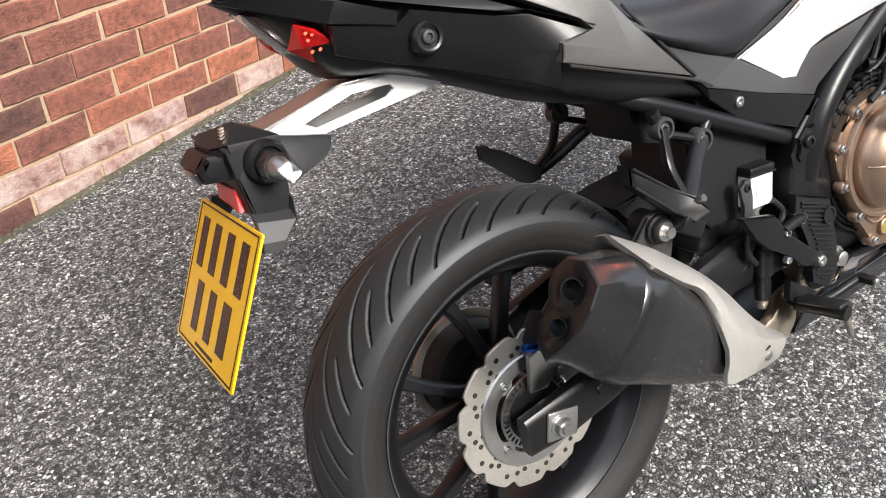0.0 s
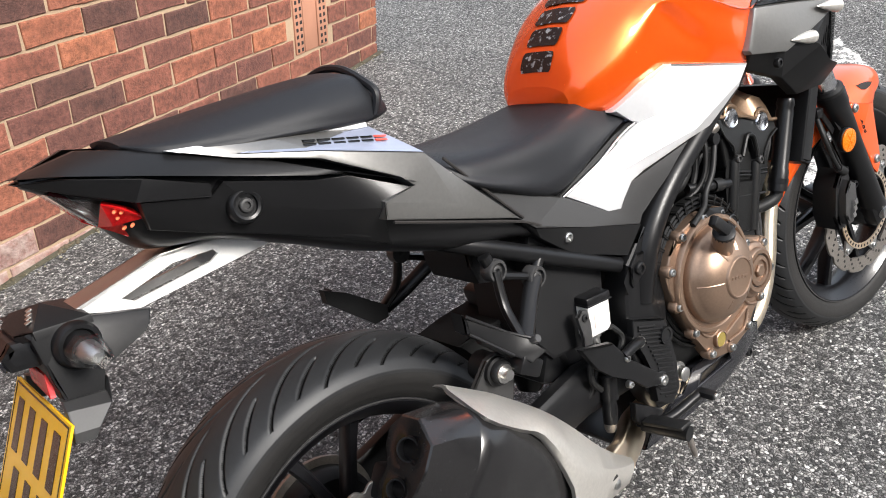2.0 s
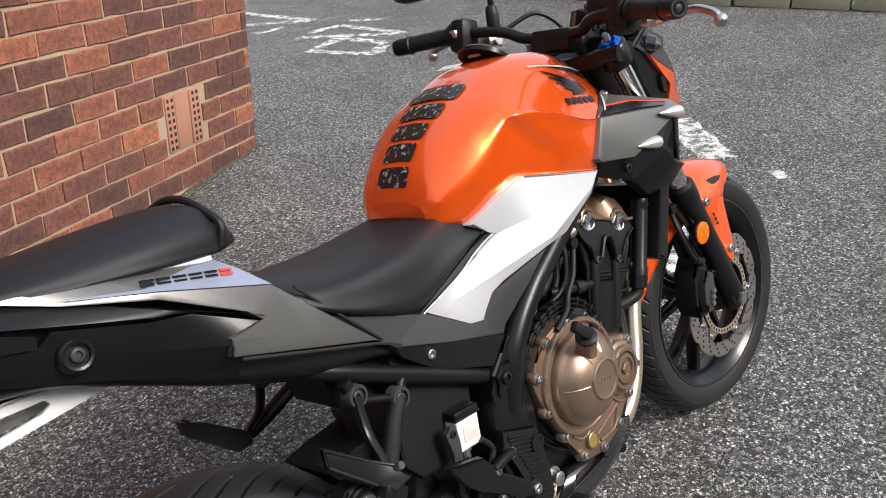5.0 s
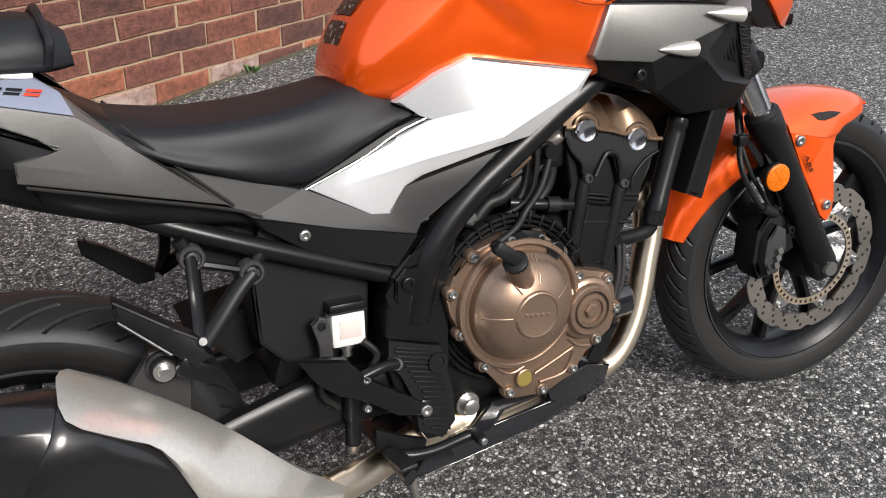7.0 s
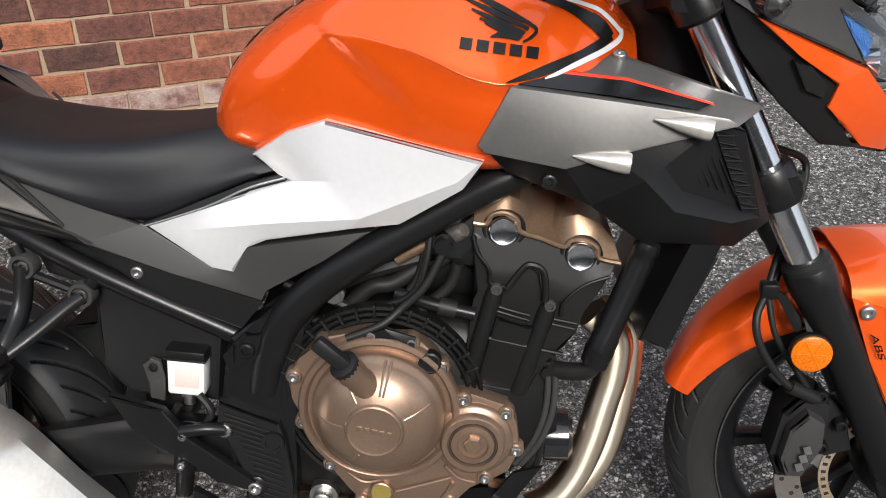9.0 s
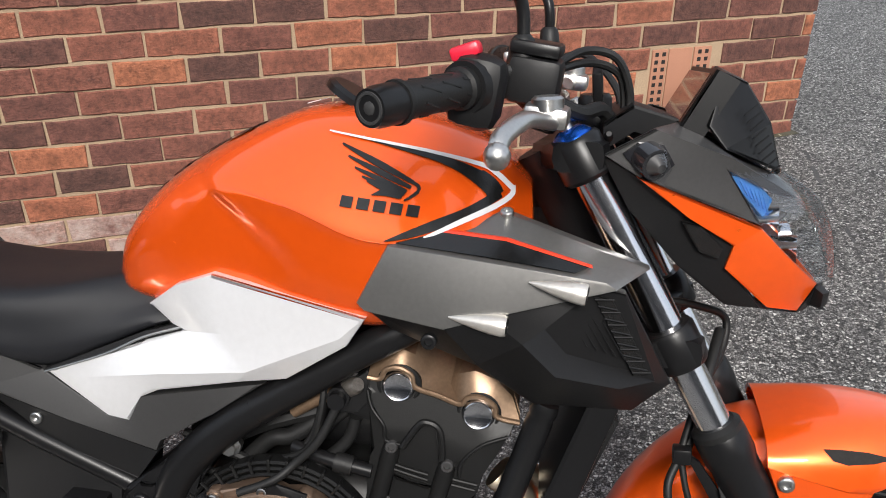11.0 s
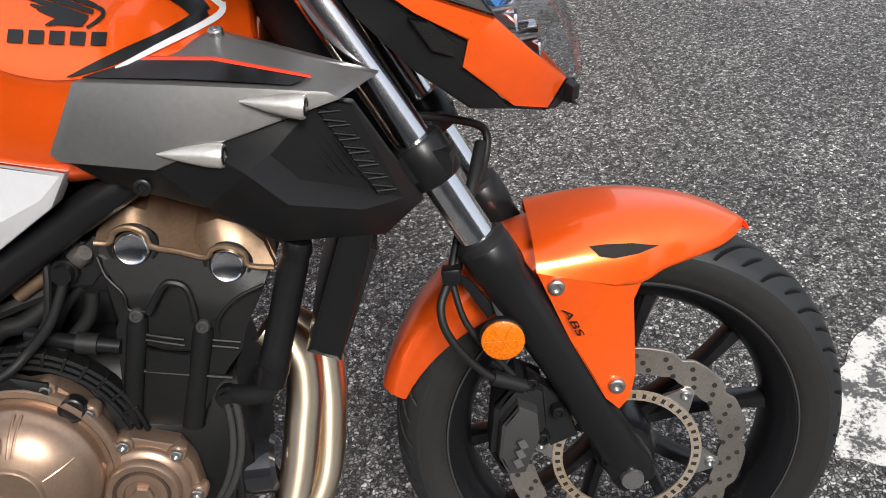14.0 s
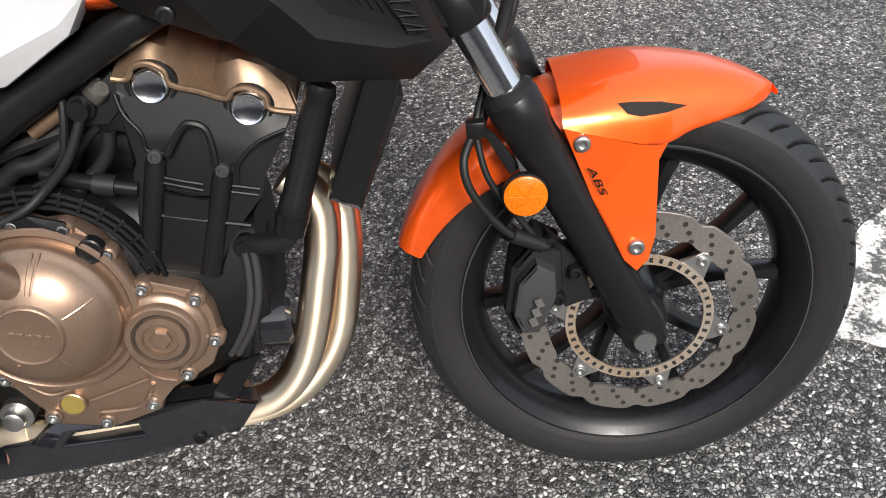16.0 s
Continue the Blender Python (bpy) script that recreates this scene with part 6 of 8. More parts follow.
panel("seat_clip", [(0.592, -0.088, 0.772), (0.615, -0.098, 0.758), (0.632, -0.108, 0.750), (0.622, -0.110, 0.742), (0.604, -0.098, 0.756)], SILVER_EDGE, bike, depth=0.01, bev=0.002)
bm = body_bm([
    (-0.136, [(0, 0.9665), (0.02, 0.966), (0.046, 0.963), (0.052, 0.960), (0.04, 0.956), (0, 0.955)]),
    (-0.10, [(0, 0.966), (0.04, 0.964), (0.074, 0.955), (0.084, 0.947), (0.078, 0.940), (0, 0.940)]),
    (-0.02, [(0, 0.966), (0.05, 0.963), (0.082, 0.949), (0.094, 0.934), (0.088, 0.924), (0, 0.924)]),
    (0.07, [(0, 0.966), (0.055, 0.961), (0.086, 0.941), (0.095, 0.921), (0.087, 0.909), (0, 0.908)]),
    (0.13, [(0, 0.965), (0.055, 0.958), (0.082, 0.934), (0.088, 0.911), (0.078, 0.898), (0, 0.895)]),
    (0.175, [(0, 0.957), (0.05, 0.951), (0.074, 0.928), (0.078, 0.904), (0.068, 0.892), (0, 0.888)]),
    (0.205, [(0, 0.932), (0.035, 0.929), (0.058, 0.912), (0.063, 0.901), (0.055, 0.893), (0, 0.888)]),
], 5, 6)
ps = plain("pillion_seat", bm, SEAT, None, "black vinyl pillion seat pad", 60)
plain("seat_piping", tube_bm([(0.168, 0.07, 0.947), (0.178, 0.03, 0.961), (0.180, -0.02, 0.960), (0.182, -0.060, 0.943), (0.184, -0.080, 0.925), (0.176, -0.076, 0.90)], 0.0055, 8, 5), SEAT, ps)

SMOKED = material("smoked_red_lens", (0.06, 0.008, 0.008), 0.12, 0.0, 0.2, coat=0.6)
# ---- tail ----
bm = body_bm([
    (-0.235, [(0, 0.957), (0.008, 0.956), (0.012, 0.953), (0.012, 0.950), (0.008, 0.948), (0, 0.946)]),
    (-0.190, [(0, 0.962), (0.03, 0.960), (0.044, 0.950), (0.040, 0.932), (0.020, 0.912), (0, 0.908)]),
    (-0.145, [(0, 0.958), (0.05, 0.954), (0.080, 0.935), (0.074, 0.895), (0.045, 0.852), (0, 0.840)]),
    (-0.06, [(0, 0.946), (0.06, 0.940), (0.092, 0.905), (0.084, 0.860), (0.066, 0.828), (0, 0.815)]),
    (0.04, [(0, 0.920), (0.07, 0.915), (0.104, 0.870), (0.094, 0.820), (0.078, 0.780), (0, 0.768)]),
    (0.13, [(0, 0.890), (0.07, 0.885), (0.112, 0.835), (0.112, 0.780), (0.092, 0.735), (0, 0.720)]),
    (0.24, [(0, 0.82), (0.07, 0.818), (0.106, 0.800), (0.116, 0.745), (0.100, 0.690), (0, 0.68)]),
    (0.34, [(0, 0.75), (0.07, 0.748), (0.100, 0.735), (0.108, 0.700), (0.100, 0.665), (0, 0.66)]),
    (0.44, [(0, 0.70), (0.07, 0.70), (0.098, 0.69), (0.106, 0.66), (0.098, 0.62), (0, 0.62)]),
], 5, 5)
tail = plain("tail_fairing", bm, BLACK_S, None, "black plastic tail fairing", 50)
silver = [(-0.100, -0.092, 0.944), (0.016, -0.094, 0.922), (0.157, -0.080, 0.890), (0.178, -0.090, 0.868), (0.232, -0.132, 0.803), (0.335, -0.124, 0.698), (0.110, -0.141, 0.786), (0.113, -0.1435, 0.809), (0.159, -0.1475, 0.813), (0.143, -0.1455, 0.830), (0.054, -0.1292, 0.884), (-0.042, -0.1105, 0.9175), (-0.035, -0.1105, 0.9195), (0.055, -0.1280, 0.8925), (0.187, -0.1435, 0.846), (0.222, -0.140, 0.765)]
panel("tail_panel", silver, MATT_SILVER, bike, [[0, 1, 13, 12], [0, 12, 11], [1, 2, 3, 14, 13], [3, 4, 14], [12, 13, 10, 11], [13, 14, 9, 10], [14, 8, 9], [14, 15, 7, 8], [14, 4, 15], [4, 5, 15], [15, 5, 6, 7]], depth=0.025, bev=0.002, label="matt silver tail side panel")
panel("tail_strip", [(-0.104, -0.090, 0.946), (0.018, -0.0935, 0.926), (0.066, -0.090, 0.913), (0.158, -0.079, 0.895), (0.157, -0.0815, 0.8885), (0.016, -0.096, 0.918), (-0.09, -0.095, 0.939)], WHITEDEC, bike, depth=0.01, bev=0.001, label="white strip below the pillion seat")
panel("tail_flash", [(-0.035, -0.1120, 0.9205), (0.158, -0.0825, 0.8895), (0.180, -0.0915, 0.8695), (0.187, -0.1445, 0.8475), (0.055, -0.1295, 0.8940)], SILVER_EDGE, bike, depth=0.006, bev=0.001, label="pale lilac silver panel with a model name")
for k in range(6):
    for v0, v1 in ((-0.0030, 0.0008), (0.0042, 0.0080)):
        q = [(a0 + u + 0.5 * v, -0.1145 + 0.88 * v, 0.9030 - 0.268 * (a0 - 0.05 + u) + 0.45 * v) for a0 in (0.046 + 0.0195 * k,) for u, v in ((0.0, v0), (0.0155, v0), (0.0155, v1), (0.0, v1))]
        panel("model_stroke", q, INK if k < 5 else REDLINE, tail, depth=0.004, bev=0)
ledge = [(-0.243, 0.0, 0.958), (-0.206, -0.074, 0.953), (-0.141, -0.105, 0.932), (-0.058, -0.115, 0.9025), (0.043, -0.125, 0.8665), (0.086, -0.130, 0.857), (0.163, -0.1515, 0.8175), (-0.175, -0.030, 0.969), (-0.10, -0.078, 0.946), (-0.030, -0.104, 0.9165), (0.054, -0.124, 0.8715)]
panel("tail_ledge", ledge, BLACK_S, tail, [[0, 1, 7], [1, 2, 8, 7], [2, 3, 9, 8], [3, 4, 10, 9], [4, 5, 10], [5, 6, 10]], depth=0.010, bev=0.0015, label="flat black upper ledge of the tail")
cham = [(-0.243, -0.012, 0.953), (-0.206, -0.073, 0.950), (-0.141, -0.104, 0.929), (-0.073, -0.1055, 0.8985), (-0.075, -0.1015, 0.884), (-0.155, -0.1005, 0.907), (-0.206, -0.060, 0.933)]
panel("tail_chamfer", cham, BLACK_S, tail, [[0, 1, 6], [1, 2, 5, 6], [2, 3, 4, 5]], depth=0.012, bev=0.001, label="angular black ledge above the tail light")
flank = [(-0.150, -0.096, 0.904), (-0.075, -0.096, 0.884), (-0.060, -0.108, 0.897), (0.043, -0.118, 0.861), (0.086, -0.124, 0.852), (0.158, -0.142, 0.812), (-0.142, -0.070, 0.868), (-0.075, -0.080, 0.838), (-0.019, -0.084, 0.815), (0.068, -0.092, 0.774), (0.130, -0.104, 0.742), (0.112, -0.136, 0.800), (-0.125, -0.088, 0.880), (-0.035, -0.096, 0.858), (0.055, -0.104, 0.818)]
panel("tail_flank", flank, BLACK_S, tail, [[0, 1, 12], [0, 12, 6], [1, 2, 13], [1, 13, 12], [2, 3, 14, 13], [3, 4, 11, 14], [4, 5, 11], [6, 12, 7], [12, 13, 8, 7], [13, 14, 9, 8], [14, 11, 10, 9]], depth=0.012, bev=0.0015, label="hollowed black side of the tail")
for s in (1, -1):
    plain("grab_socket", rod_bm((-0.040, s * -0.080, 0.859), (-0.041, s * -0.106, 0.861), ((0, 0.022), (0.8, 0.021), (0.95, 0.019), (1, 0.0165), (0.96, 0.0135), (0.8, 0.013)), 28), BLACK_S, tail)
    bolt(tail, (-0.0405, s * -0.1010, 0.8605), 0.0090, 0.004, CHARCOAL, (0, -s, 0))
    edge_ = [(-0.220, s * -0.022, 0.935), (-0.182, s * -0.072, 0.9135), (-0.1664, s * -0.086, 0.9034), (-0.1415, s * -0.070, 0.8830), (-0.158, s * -0.040, 0.8635), (-0.182, s * -0.030, 0.884), (-0.176, s * -0.066, 0.886)]
    tl = plain("tail_light", sheet_bm([edge_[k] for k in (1, 2, 3, 4, 5, 6)], [[0, 1, 2, 5], [2, 3, 4, 5], [4, 0, 5]], 0.012, 0.001, (0.5, s * 0.8, 0.1)), RED, tail, "glossy red tail light lens")
    plain("tail_light_tip", sheet_bm([edge_[k] for k in (0, 1, 5)], [[0, 1, 2]], 0.012, 0.001, (0.5, s * 0.8, 0.1)), LENS, tail, "clear rear tip of the light")
    for x, y, z in ((-0.173, -0.0765, 0.9015), (-0.166, -0.0765, 0.8985), (-0.170, -0.0705, 0.893), (-0.157, -0.0655, 0.879), (-0.164, -0.058, 0.878)):
        plain("led", rod_bm((x + 0.003, s * (y + 0.005), z), (x - 0.002, s * (y - 0.003), z), ((0, 0.0020), (0.7, 0.0020), (1, 0.0010)), 10), LED, tl)
plain("tail_light_rear", sheet_bm([(-0.218, -0.022, 0.934), (-0.180, -0.028, 0.884), (-0.158, -0.040, 0.8635), (-0.158, 0.040, 0.8635), (-0.180, 0.028, 0.884), (-0.218, 0.022, 0.934)], [[0, 1, 4, 5], [1, 2, 3, 4]], 0.012, 0.002, (0.8, 0, 0.3)), SMOKED, tail)

for s in (1, -1):
    # thin black tubes paint the shaded gaps between panels
    plain("panel_gap", tube_bm([(0.118, s * -0.143, 0.780), (0.222, s * -0.133, 0.738), (0.330, s * -0.125, 0.695), (0.372, s * -0.122, 0.672)], 0.0022, 6, 4), DARK)
    plain("panel_gap", tube_bm([(0.232, s * -0.119, 0.823), (0.285, s * -0.122, 0.760), (0.340, s * -0.125, 0.697)], 0.0022, 6, 4), DARK)

# plate carrier
for s in (1, -1):
    o = s * -0.026
    vv = [(-0.246, o, 0.806), (-0.128, o, 0.828), (-0.060, o, 0.822), (0.002, o, 0.804), (0.004, o, 0.787), (-0.176, o, 0.778), (-0.186, o, 0.7975), (-0.118, o, 0.812), (-0.066, o, 0.808), (-0.062, o, 0.801), (-0.074, o, 0.7945), (-0.172, o, 0.788)]
    plain("carrier_plate", sheet_bm(vv, [[0, 1, 7, 6], [1, 2, 8, 7], [2, 3, 4, 9, 8], [4, 10, 9], [4, 5, 11, 10], [5, 0, 6, 11]], 0.005, 0.001, (0, s, 0)), WHITEPL if s > 0 else ALU, None, "white painted tail tidy bracket")
plain("carrier_top", sheet_bm([(-0.246, -0.026, 0.806), (-0.128, -0.026, 0.828), (-0.060, -0.026, 0.8225), (-0.060, 0.026, 0.8225), (-0.128, 0.026, 0.828), (-0.246, 0.026, 0.806)], [[0, 1, 4, 5], [1, 2, 3, 4]], 0.004, 0.001, (0, 0, -1)), ALU)
hold_side = [(-0.297, -0.046, 0.810), (-0.286, -0.054, 0.811), (-0.255, -0.055, 0.807), (-0.229, -0.052, 0.800), (-0.237, -0.060, 0.742), (-0.247, -0.062, 0.717), (-0.287, -0.062, 0.727), (-0.291, -0.056, 0.773), (-0.293, -0.055, 0.803)]
hold = plain("plate_holder", sheet_bm(hold_side, [[0, 1, 8], [1, 2, 7, 8], [2, 3, 4, 7], [4, 5, 6, 7]], 0.108, 0.004), BLACK, None, "black plastic number plate holder", 35)
plain("holder_top", sheet_bm([(-0.303, -0.030, 0.809), (-0.288, -0.056, 0.812), (-0.228, -0.053, 0.804), (-0.226, 0.053, 0.804), (-0.288, 0.056, 0.812), (-0.303, 0.030, 0.809), (-0.262, 0.0, 0.824)], [[0, 1, 6], [1, 2, 6], [2, 3, 6], [3, 4, 6], [4, 5, 6], [5, 0, 6]], 0.010, 0.002, (0, 0, -1)), BLACK, hold, "", 20)
for s in (1, -1):
    wing_ = [(-0.252, s * -0.053, 0.8035), (-0.229, s * -0.050, 0.8015), (-0.166, s * -0.050, 0.781), (-0.174, s * -0.056, 0.768), (-0.183, s * -0.060, 0.762), (-0.229, s * -0.064, 0.748), (-0.236, s * -0.058, 0.786)]
    plain("holder_wing", sheet_bm(wing_, [[0, 1, 6], [1, 2, 3, 6], [3, 4, 5, 6]], 0.008, 0.002, (0, s, 0)), BLACK_S, hold, "", 15)
    plain("holder_tongue", sheet_bm([(-0.290, s * -0.064, 0.732), (-0.245, s * -0.064, 0.722), (-0.238, s * -0.064, 0.735), (-0.249, s * -0.092, 0.718), (-0.270, s * -0.101, 0.702), (-0.298, s * -0.101, 0.708), (-0.294, s * -0.090, 0.729), (-0.281, s * -0.101, 0.692), (-0.300, s * -0.101, 0.696)], [[0, 1, 3, 6], [1, 2, 3], [3, 4, 5, 6], [4, 7, 8, 5]], 0.012, 0.002, (0, s, 0)), CHARCOAL, hold, "", 15)
plain("plate_lamp", sheet_bm([(-0.288, -0.043, 0.802), (-0.284, -0.044, 0.785), (-0.290, -0.043, 0.769), (-0.319, -0.034, 0.772), (-0.324, -0.031, 0.790), (-0.310, -0.034, 0.804)], [[0, 1, 2, 3, 4, 5]], 0.072, 0.008), BLACK_S, hold, "black number plate lamp")
plain("lamp_window", box_bm((-0.3225, 0, 0.780), (0.006, 0.048, 0.014), Matrix.Rotation(radians(-12), 3, "Y"), 0.002), BLACK_G, hold)
for k in range(4):
    plain("raised_mark", box_bm((-0.285 + 0.0035 * k, -0.030 + 0.011 * k, 0.8165 + 0.0012 * k), (0.006, 0.008, 0.001), Matrix.Rotation(radians(-15), 3, "Y"), 0), ALU, hold)
plain("rear_reflector", sheet_bm([(-0.2935, 0.032, 0.757), (-0.2915, -0.031, 0.757), (-0.2960, -0.040, 0.731), (-0.2965, 0.030, 0.737)], [[0, 1, 2, 3]], 0.006, 0.0015, (1, 0, 0)), RED, hold, "small red reflector")
for s in (1, -1):
    plain("indicator_ring", rod_bm((-0.254, s * -0.050, 0.781), (-0.252, s * -0.066, 0.780), ((0, 0.026), (0.7, 0.026), (1, 0.023), (1, 0.019), (0.6, 0.018)), 26), BLACK_S, hold)
    ind = plain("indicator", rod_bm((-0.253, s * -0.055, 0.780), (-0.252, s * -0.090, 0.779), ((0, 0.018), (0.5, 0.015), (1, 0.0165)), 20), BLACK, hold)
    plain("indicator_lens", sheet_bm([(-0.273, s * -0.086, 0.789), (-0.257, s * -0.086, 0.799), (-0.236, s * -0.090, 0.792), (-0.231, s * -0.094, 0.772), (-0.250, s * -0.096, 0.760), (-0.271, s * -0.090, 0.769), (-0.262, s * -0.120, 0.784), (-0.246, s * -0.120, 0.788), (-0.238, s * -0.124, 0.774), (-0.252, s * -0.126, 0.766)], [[0, 1, 7, 6], [1, 2, 8, 7], [2, 3, 8], [3, 4, 9, 8], [4, 5, 6, 9], [5, 0, 6], [6, 7, 8, 9]], 0.002, 0, (0, s, 0)), LENS, ind, "clear faceted indicator lens", 10)
    plain("indicator_bulb", rod_bm((-0.252, s * -0.088, 0.779), (-0.250, s * -0.112, 0.776), ((0, 0.0135), (0.6, 0.011), (1, 0.005)), 12), ALU, ind)
# yellow rear plate
pl0, pdown, pside = Vector((-0.2975, 0, 0.721)), Vector((-0.502, 0, -0.865)), Vector((0, -1, 0))
pn = pdown.cross(pside).normalized()
pn = pn if pn.x < 0 else -pn
PM = Matrix((pside, pdown, pn)).transposed()
cx = pl0 + pdown * 0.0895
rp_ob = plain("number_plate", box_bm(cx, (0.224, 0.179, 0.003), PM, 0.0008), YELLOW, None, "yellow rear number plate with black border")
for u, v, w, h in ((0, -0.086, 0.214, 0.0022), (0, 0.086, 0.214, 0.0022), (-0.106, 0, 0.0022, 0.172), (0.106, 0, 0.0022, 0.172)):
    plain("plate_border", box_bm(cx + PM @ Vector((u, v, 0.0018)), (w, h, 0.0006), PM, 0), INK, rp_ob)
for u, v, w, h in ((-0.075, -0.041, 0.034, 0.062), (-0.026, -0.041, 0.034, 0.062), (0.024, -0.041, 0.034, 0.062), (0.074, -0.041, 0.034, 0.062), (-0.052, 0.036, 0.034, 0.062), (0.0, 0.036, 0.034, 0.062), (0.053, 0.036, 0.040, 0.062)):
    plain("plate_bar", box_bm(cx + PM @ Vector((u, v, 0.0018)), (w * 0.72, h, 0.0008), PM, 0), INK, rp_ob)
plain("maker_bar", box_bm(cx + PM @ Vector((0, 0.079, 0.0018)), (0.07, 0.004, 0.0006), PM, 0), INK, rp_ob)

# ---- side panels ----
white = [(0.582, -0.108, 0.776), (0.684, -0.153, 0.823), (0.863, -0.172, 0.775), (0.838, -0.166, 0.741), (0.761, -0.154, 0.697), (0.705, -0.150, 0.692), (0.596, -0.138, 0.676), (0.565, -0.128, 0.662), (0.546, -0.124, 0.630), (0.518, -0.123, 0.636), (0.438, -0.112, 0.692), (0.576, -0.116, 0.732), (0.628, -0.116, 0.744), (0.616, -0.112, 0.754), (0.490, -0.122, 0.686), (0.60, -0.146, 0.700), (0.715, -0.161, 0.708), (0.832, -0.172, 0.752), (0.690, -0.153, 0.752), (0.634, -0.142, 0.808)]
panel("side_cover", white, WHITE_SILVER, bike, [[0, 19, 18, 12, 13], [19, 1, 18], [1, 2, 17, 16, 18], [18, 16, 15, 14, 11, 12], [10, 14, 11][::-1], [10, 9, 8, 7, 15, 14], [7, 6, 15], [15, 6, 5, 16], [16, 5, 4, 3, 17], [17, 3, 2]], depth=0.03, bev=0.004, label="pale silver side cover below the tank")
grey = [(0.270, -0.118, 0.765), (0.433, -0.112, 0.694), (0.517, -0.122, 0.638), (0.546, -0.123, 0.632), (0.565, -0.128, 0.664), (0.728, -0.134, 0.684), (0.661, -0.132, 0.645), (0.586, -0.130, 0.606), (0.578, -0.128, 0.592), (0.471, -0.126, 0.630), (0.361, -0.124, 0.672), (0.330, -0.124, 0.701)]
panel("lower_side_panel", grey, CHARCOAL, bike, [[0, 1, 10, 11], [1, 2, 9, 10], [2, 3, 8, 9], [3, 4, 7, 8], [4, 5, 6, 7]], depth=0.02, bev=0.003, label="grey lower side panel")
panel("battery_cover", [(0.331, -0.122, 0.699), (0.362, -0.124, 0.671), (0.472, -0.126, 0.629), (0.580, -0.128, 0.591), (0.545, -0.120, 0.550), (0.433, -0.114, 0.597), (0.373, -0.112, 0.650)], BLACK, bike, [[0, 1, 6], [1, 2, 5, 6], [2, 3, 4, 5]], depth=0.02, bev=0.002, label="black side cover")
bolt(bike, (0.422, -0.121, 0.632), 0.0085, 0.004, STEEL)

# radiator shrouds
shr = [(0.856, -0.182, 0.796), (0.893, -0.178, 0.858), (1.121, -0.196, 0.820), (1.170, -0.160, 0.824), (1.014, -0.108, 0.880), (0.935, -0.142, 0.866), (0.864, -0.182, 0.787), (0.951, -0.194, 0.769), (1.0, -0.203, 0.784), (1.132, -0.200, 0.812), (1.00, -0.192, 0.842)]
panel("radiator_shroud", shr, MATT_SILVER, bike, [[1, 5, 4, 3, 2, 10], [0, 1, 10, 8, 7, 6], [10, 2, 9, 8], [2, 3, 9]], depth=0.02, bev=0.004, label="matt silver radiator shroud with a black flash")
panel("shroud_flash", [(0.902, -0.1745, 0.8605), (0.950, -0.150, 0.868), (1.02, -0.163, 0.8585), (1.105, -0.183, 0.8335), (1.09, -0.1925, 0.830), (1.0, -0.1895, 0.8475)], INK, bike, [[0, 1, 2, 5], [2, 3, 4, 5]], depth=0.006, bev=0.0005, label="black decal on the shroud")
panel("shroud_line", [(0.948, -0.149, 0.8695), (1.02, -0.1605, 0.8605), (1.108, -0.1825, 0.8345), (1.108, -0.185, 0.8325), (1.02, -0.164, 0.8580), (0.948, -0.153, 0.867)], REDLINE, bike, depth=0.006, bev=0.0003)
low = [(0.866, -0.178, 0.789), (0.951, -0.190, 0.771), (1.0, -0.199, 0.785), (1.112, -0.192, 0.815), (1.142, -0.186, 0.805), (1.196, -0.128, 0.684), (1.152, -0.140, 0.656), (1.042, -0.150, 0.668), (0.982, -0.158, 0.716), (0.888, -0.152, 0.757), (1.035, -0.208, 0.758), (1.068, -0.206, 0.722), (1.135, -0.184, 0.700), (1.176, -0.152, 0.696), (1.058, -0.188, 0.768), (1.080, -0.180, 0.738), (1.150, -0.156, 0.709)]
panel("shroud_lower", low, BLACK, bike, [[0, 1, 8, 9], [1, 2, 10, 8], [10, 11, 7, 8], [11, 12, 6, 7], [12, 13, 5, 6], [2, 3, 14, 10], [3, 4, 16, 15, 14], [10, 14, 15, 11], [11, 15, 16, 12], [12, 16, 13], [4, 13, 16], [4, 5, 13]], depth=0.02, bev=0.002, label="black lower radiator shroud with a mesh vent")
panel("shroud_mesh", [(1.108, -0.1945, 0.807), (1.128, -0.190, 0.800), (1.172, -0.153, 0.704), (1.152, -0.162, 0.706)], CARBON, bike, depth=0.008, bev=0.001)
for s in (1, -1):
    for k in range(13):
        t = (k + 0.5) / 13
        p = Vector((1.108 + 0.044 * t, s * (-0.1965 + 0.033 * t), 0.806 - 0.099 * t))
        plain("mesh_bar", tube_bm([p, p + Vector((0.020, s * 0.005, -0.002 - 0.004 * (k % 2)))], 0.0009, 5, 1), BLACK_S, bike)
    for k in range(5):
        p = Vector((1.078 + 0.010 * k, s * (-0.1865 + 0.0012 * k), 0.790 - 0.004 * k))
        plain("shroud_rib", tube_bm([p, p + Vector((0.024, s * 0.012, -0.046))], 0.0010, 5, 1), BLACK, bike)
bolt(bike, (0.934, -0.186, 0.754), 0.009, 0.003, BLACK_S)
bolt(bike, (1.018, -0.112, 0.8795), 0.008, 0.003, STEEL, (0, -0.4, 0.9))
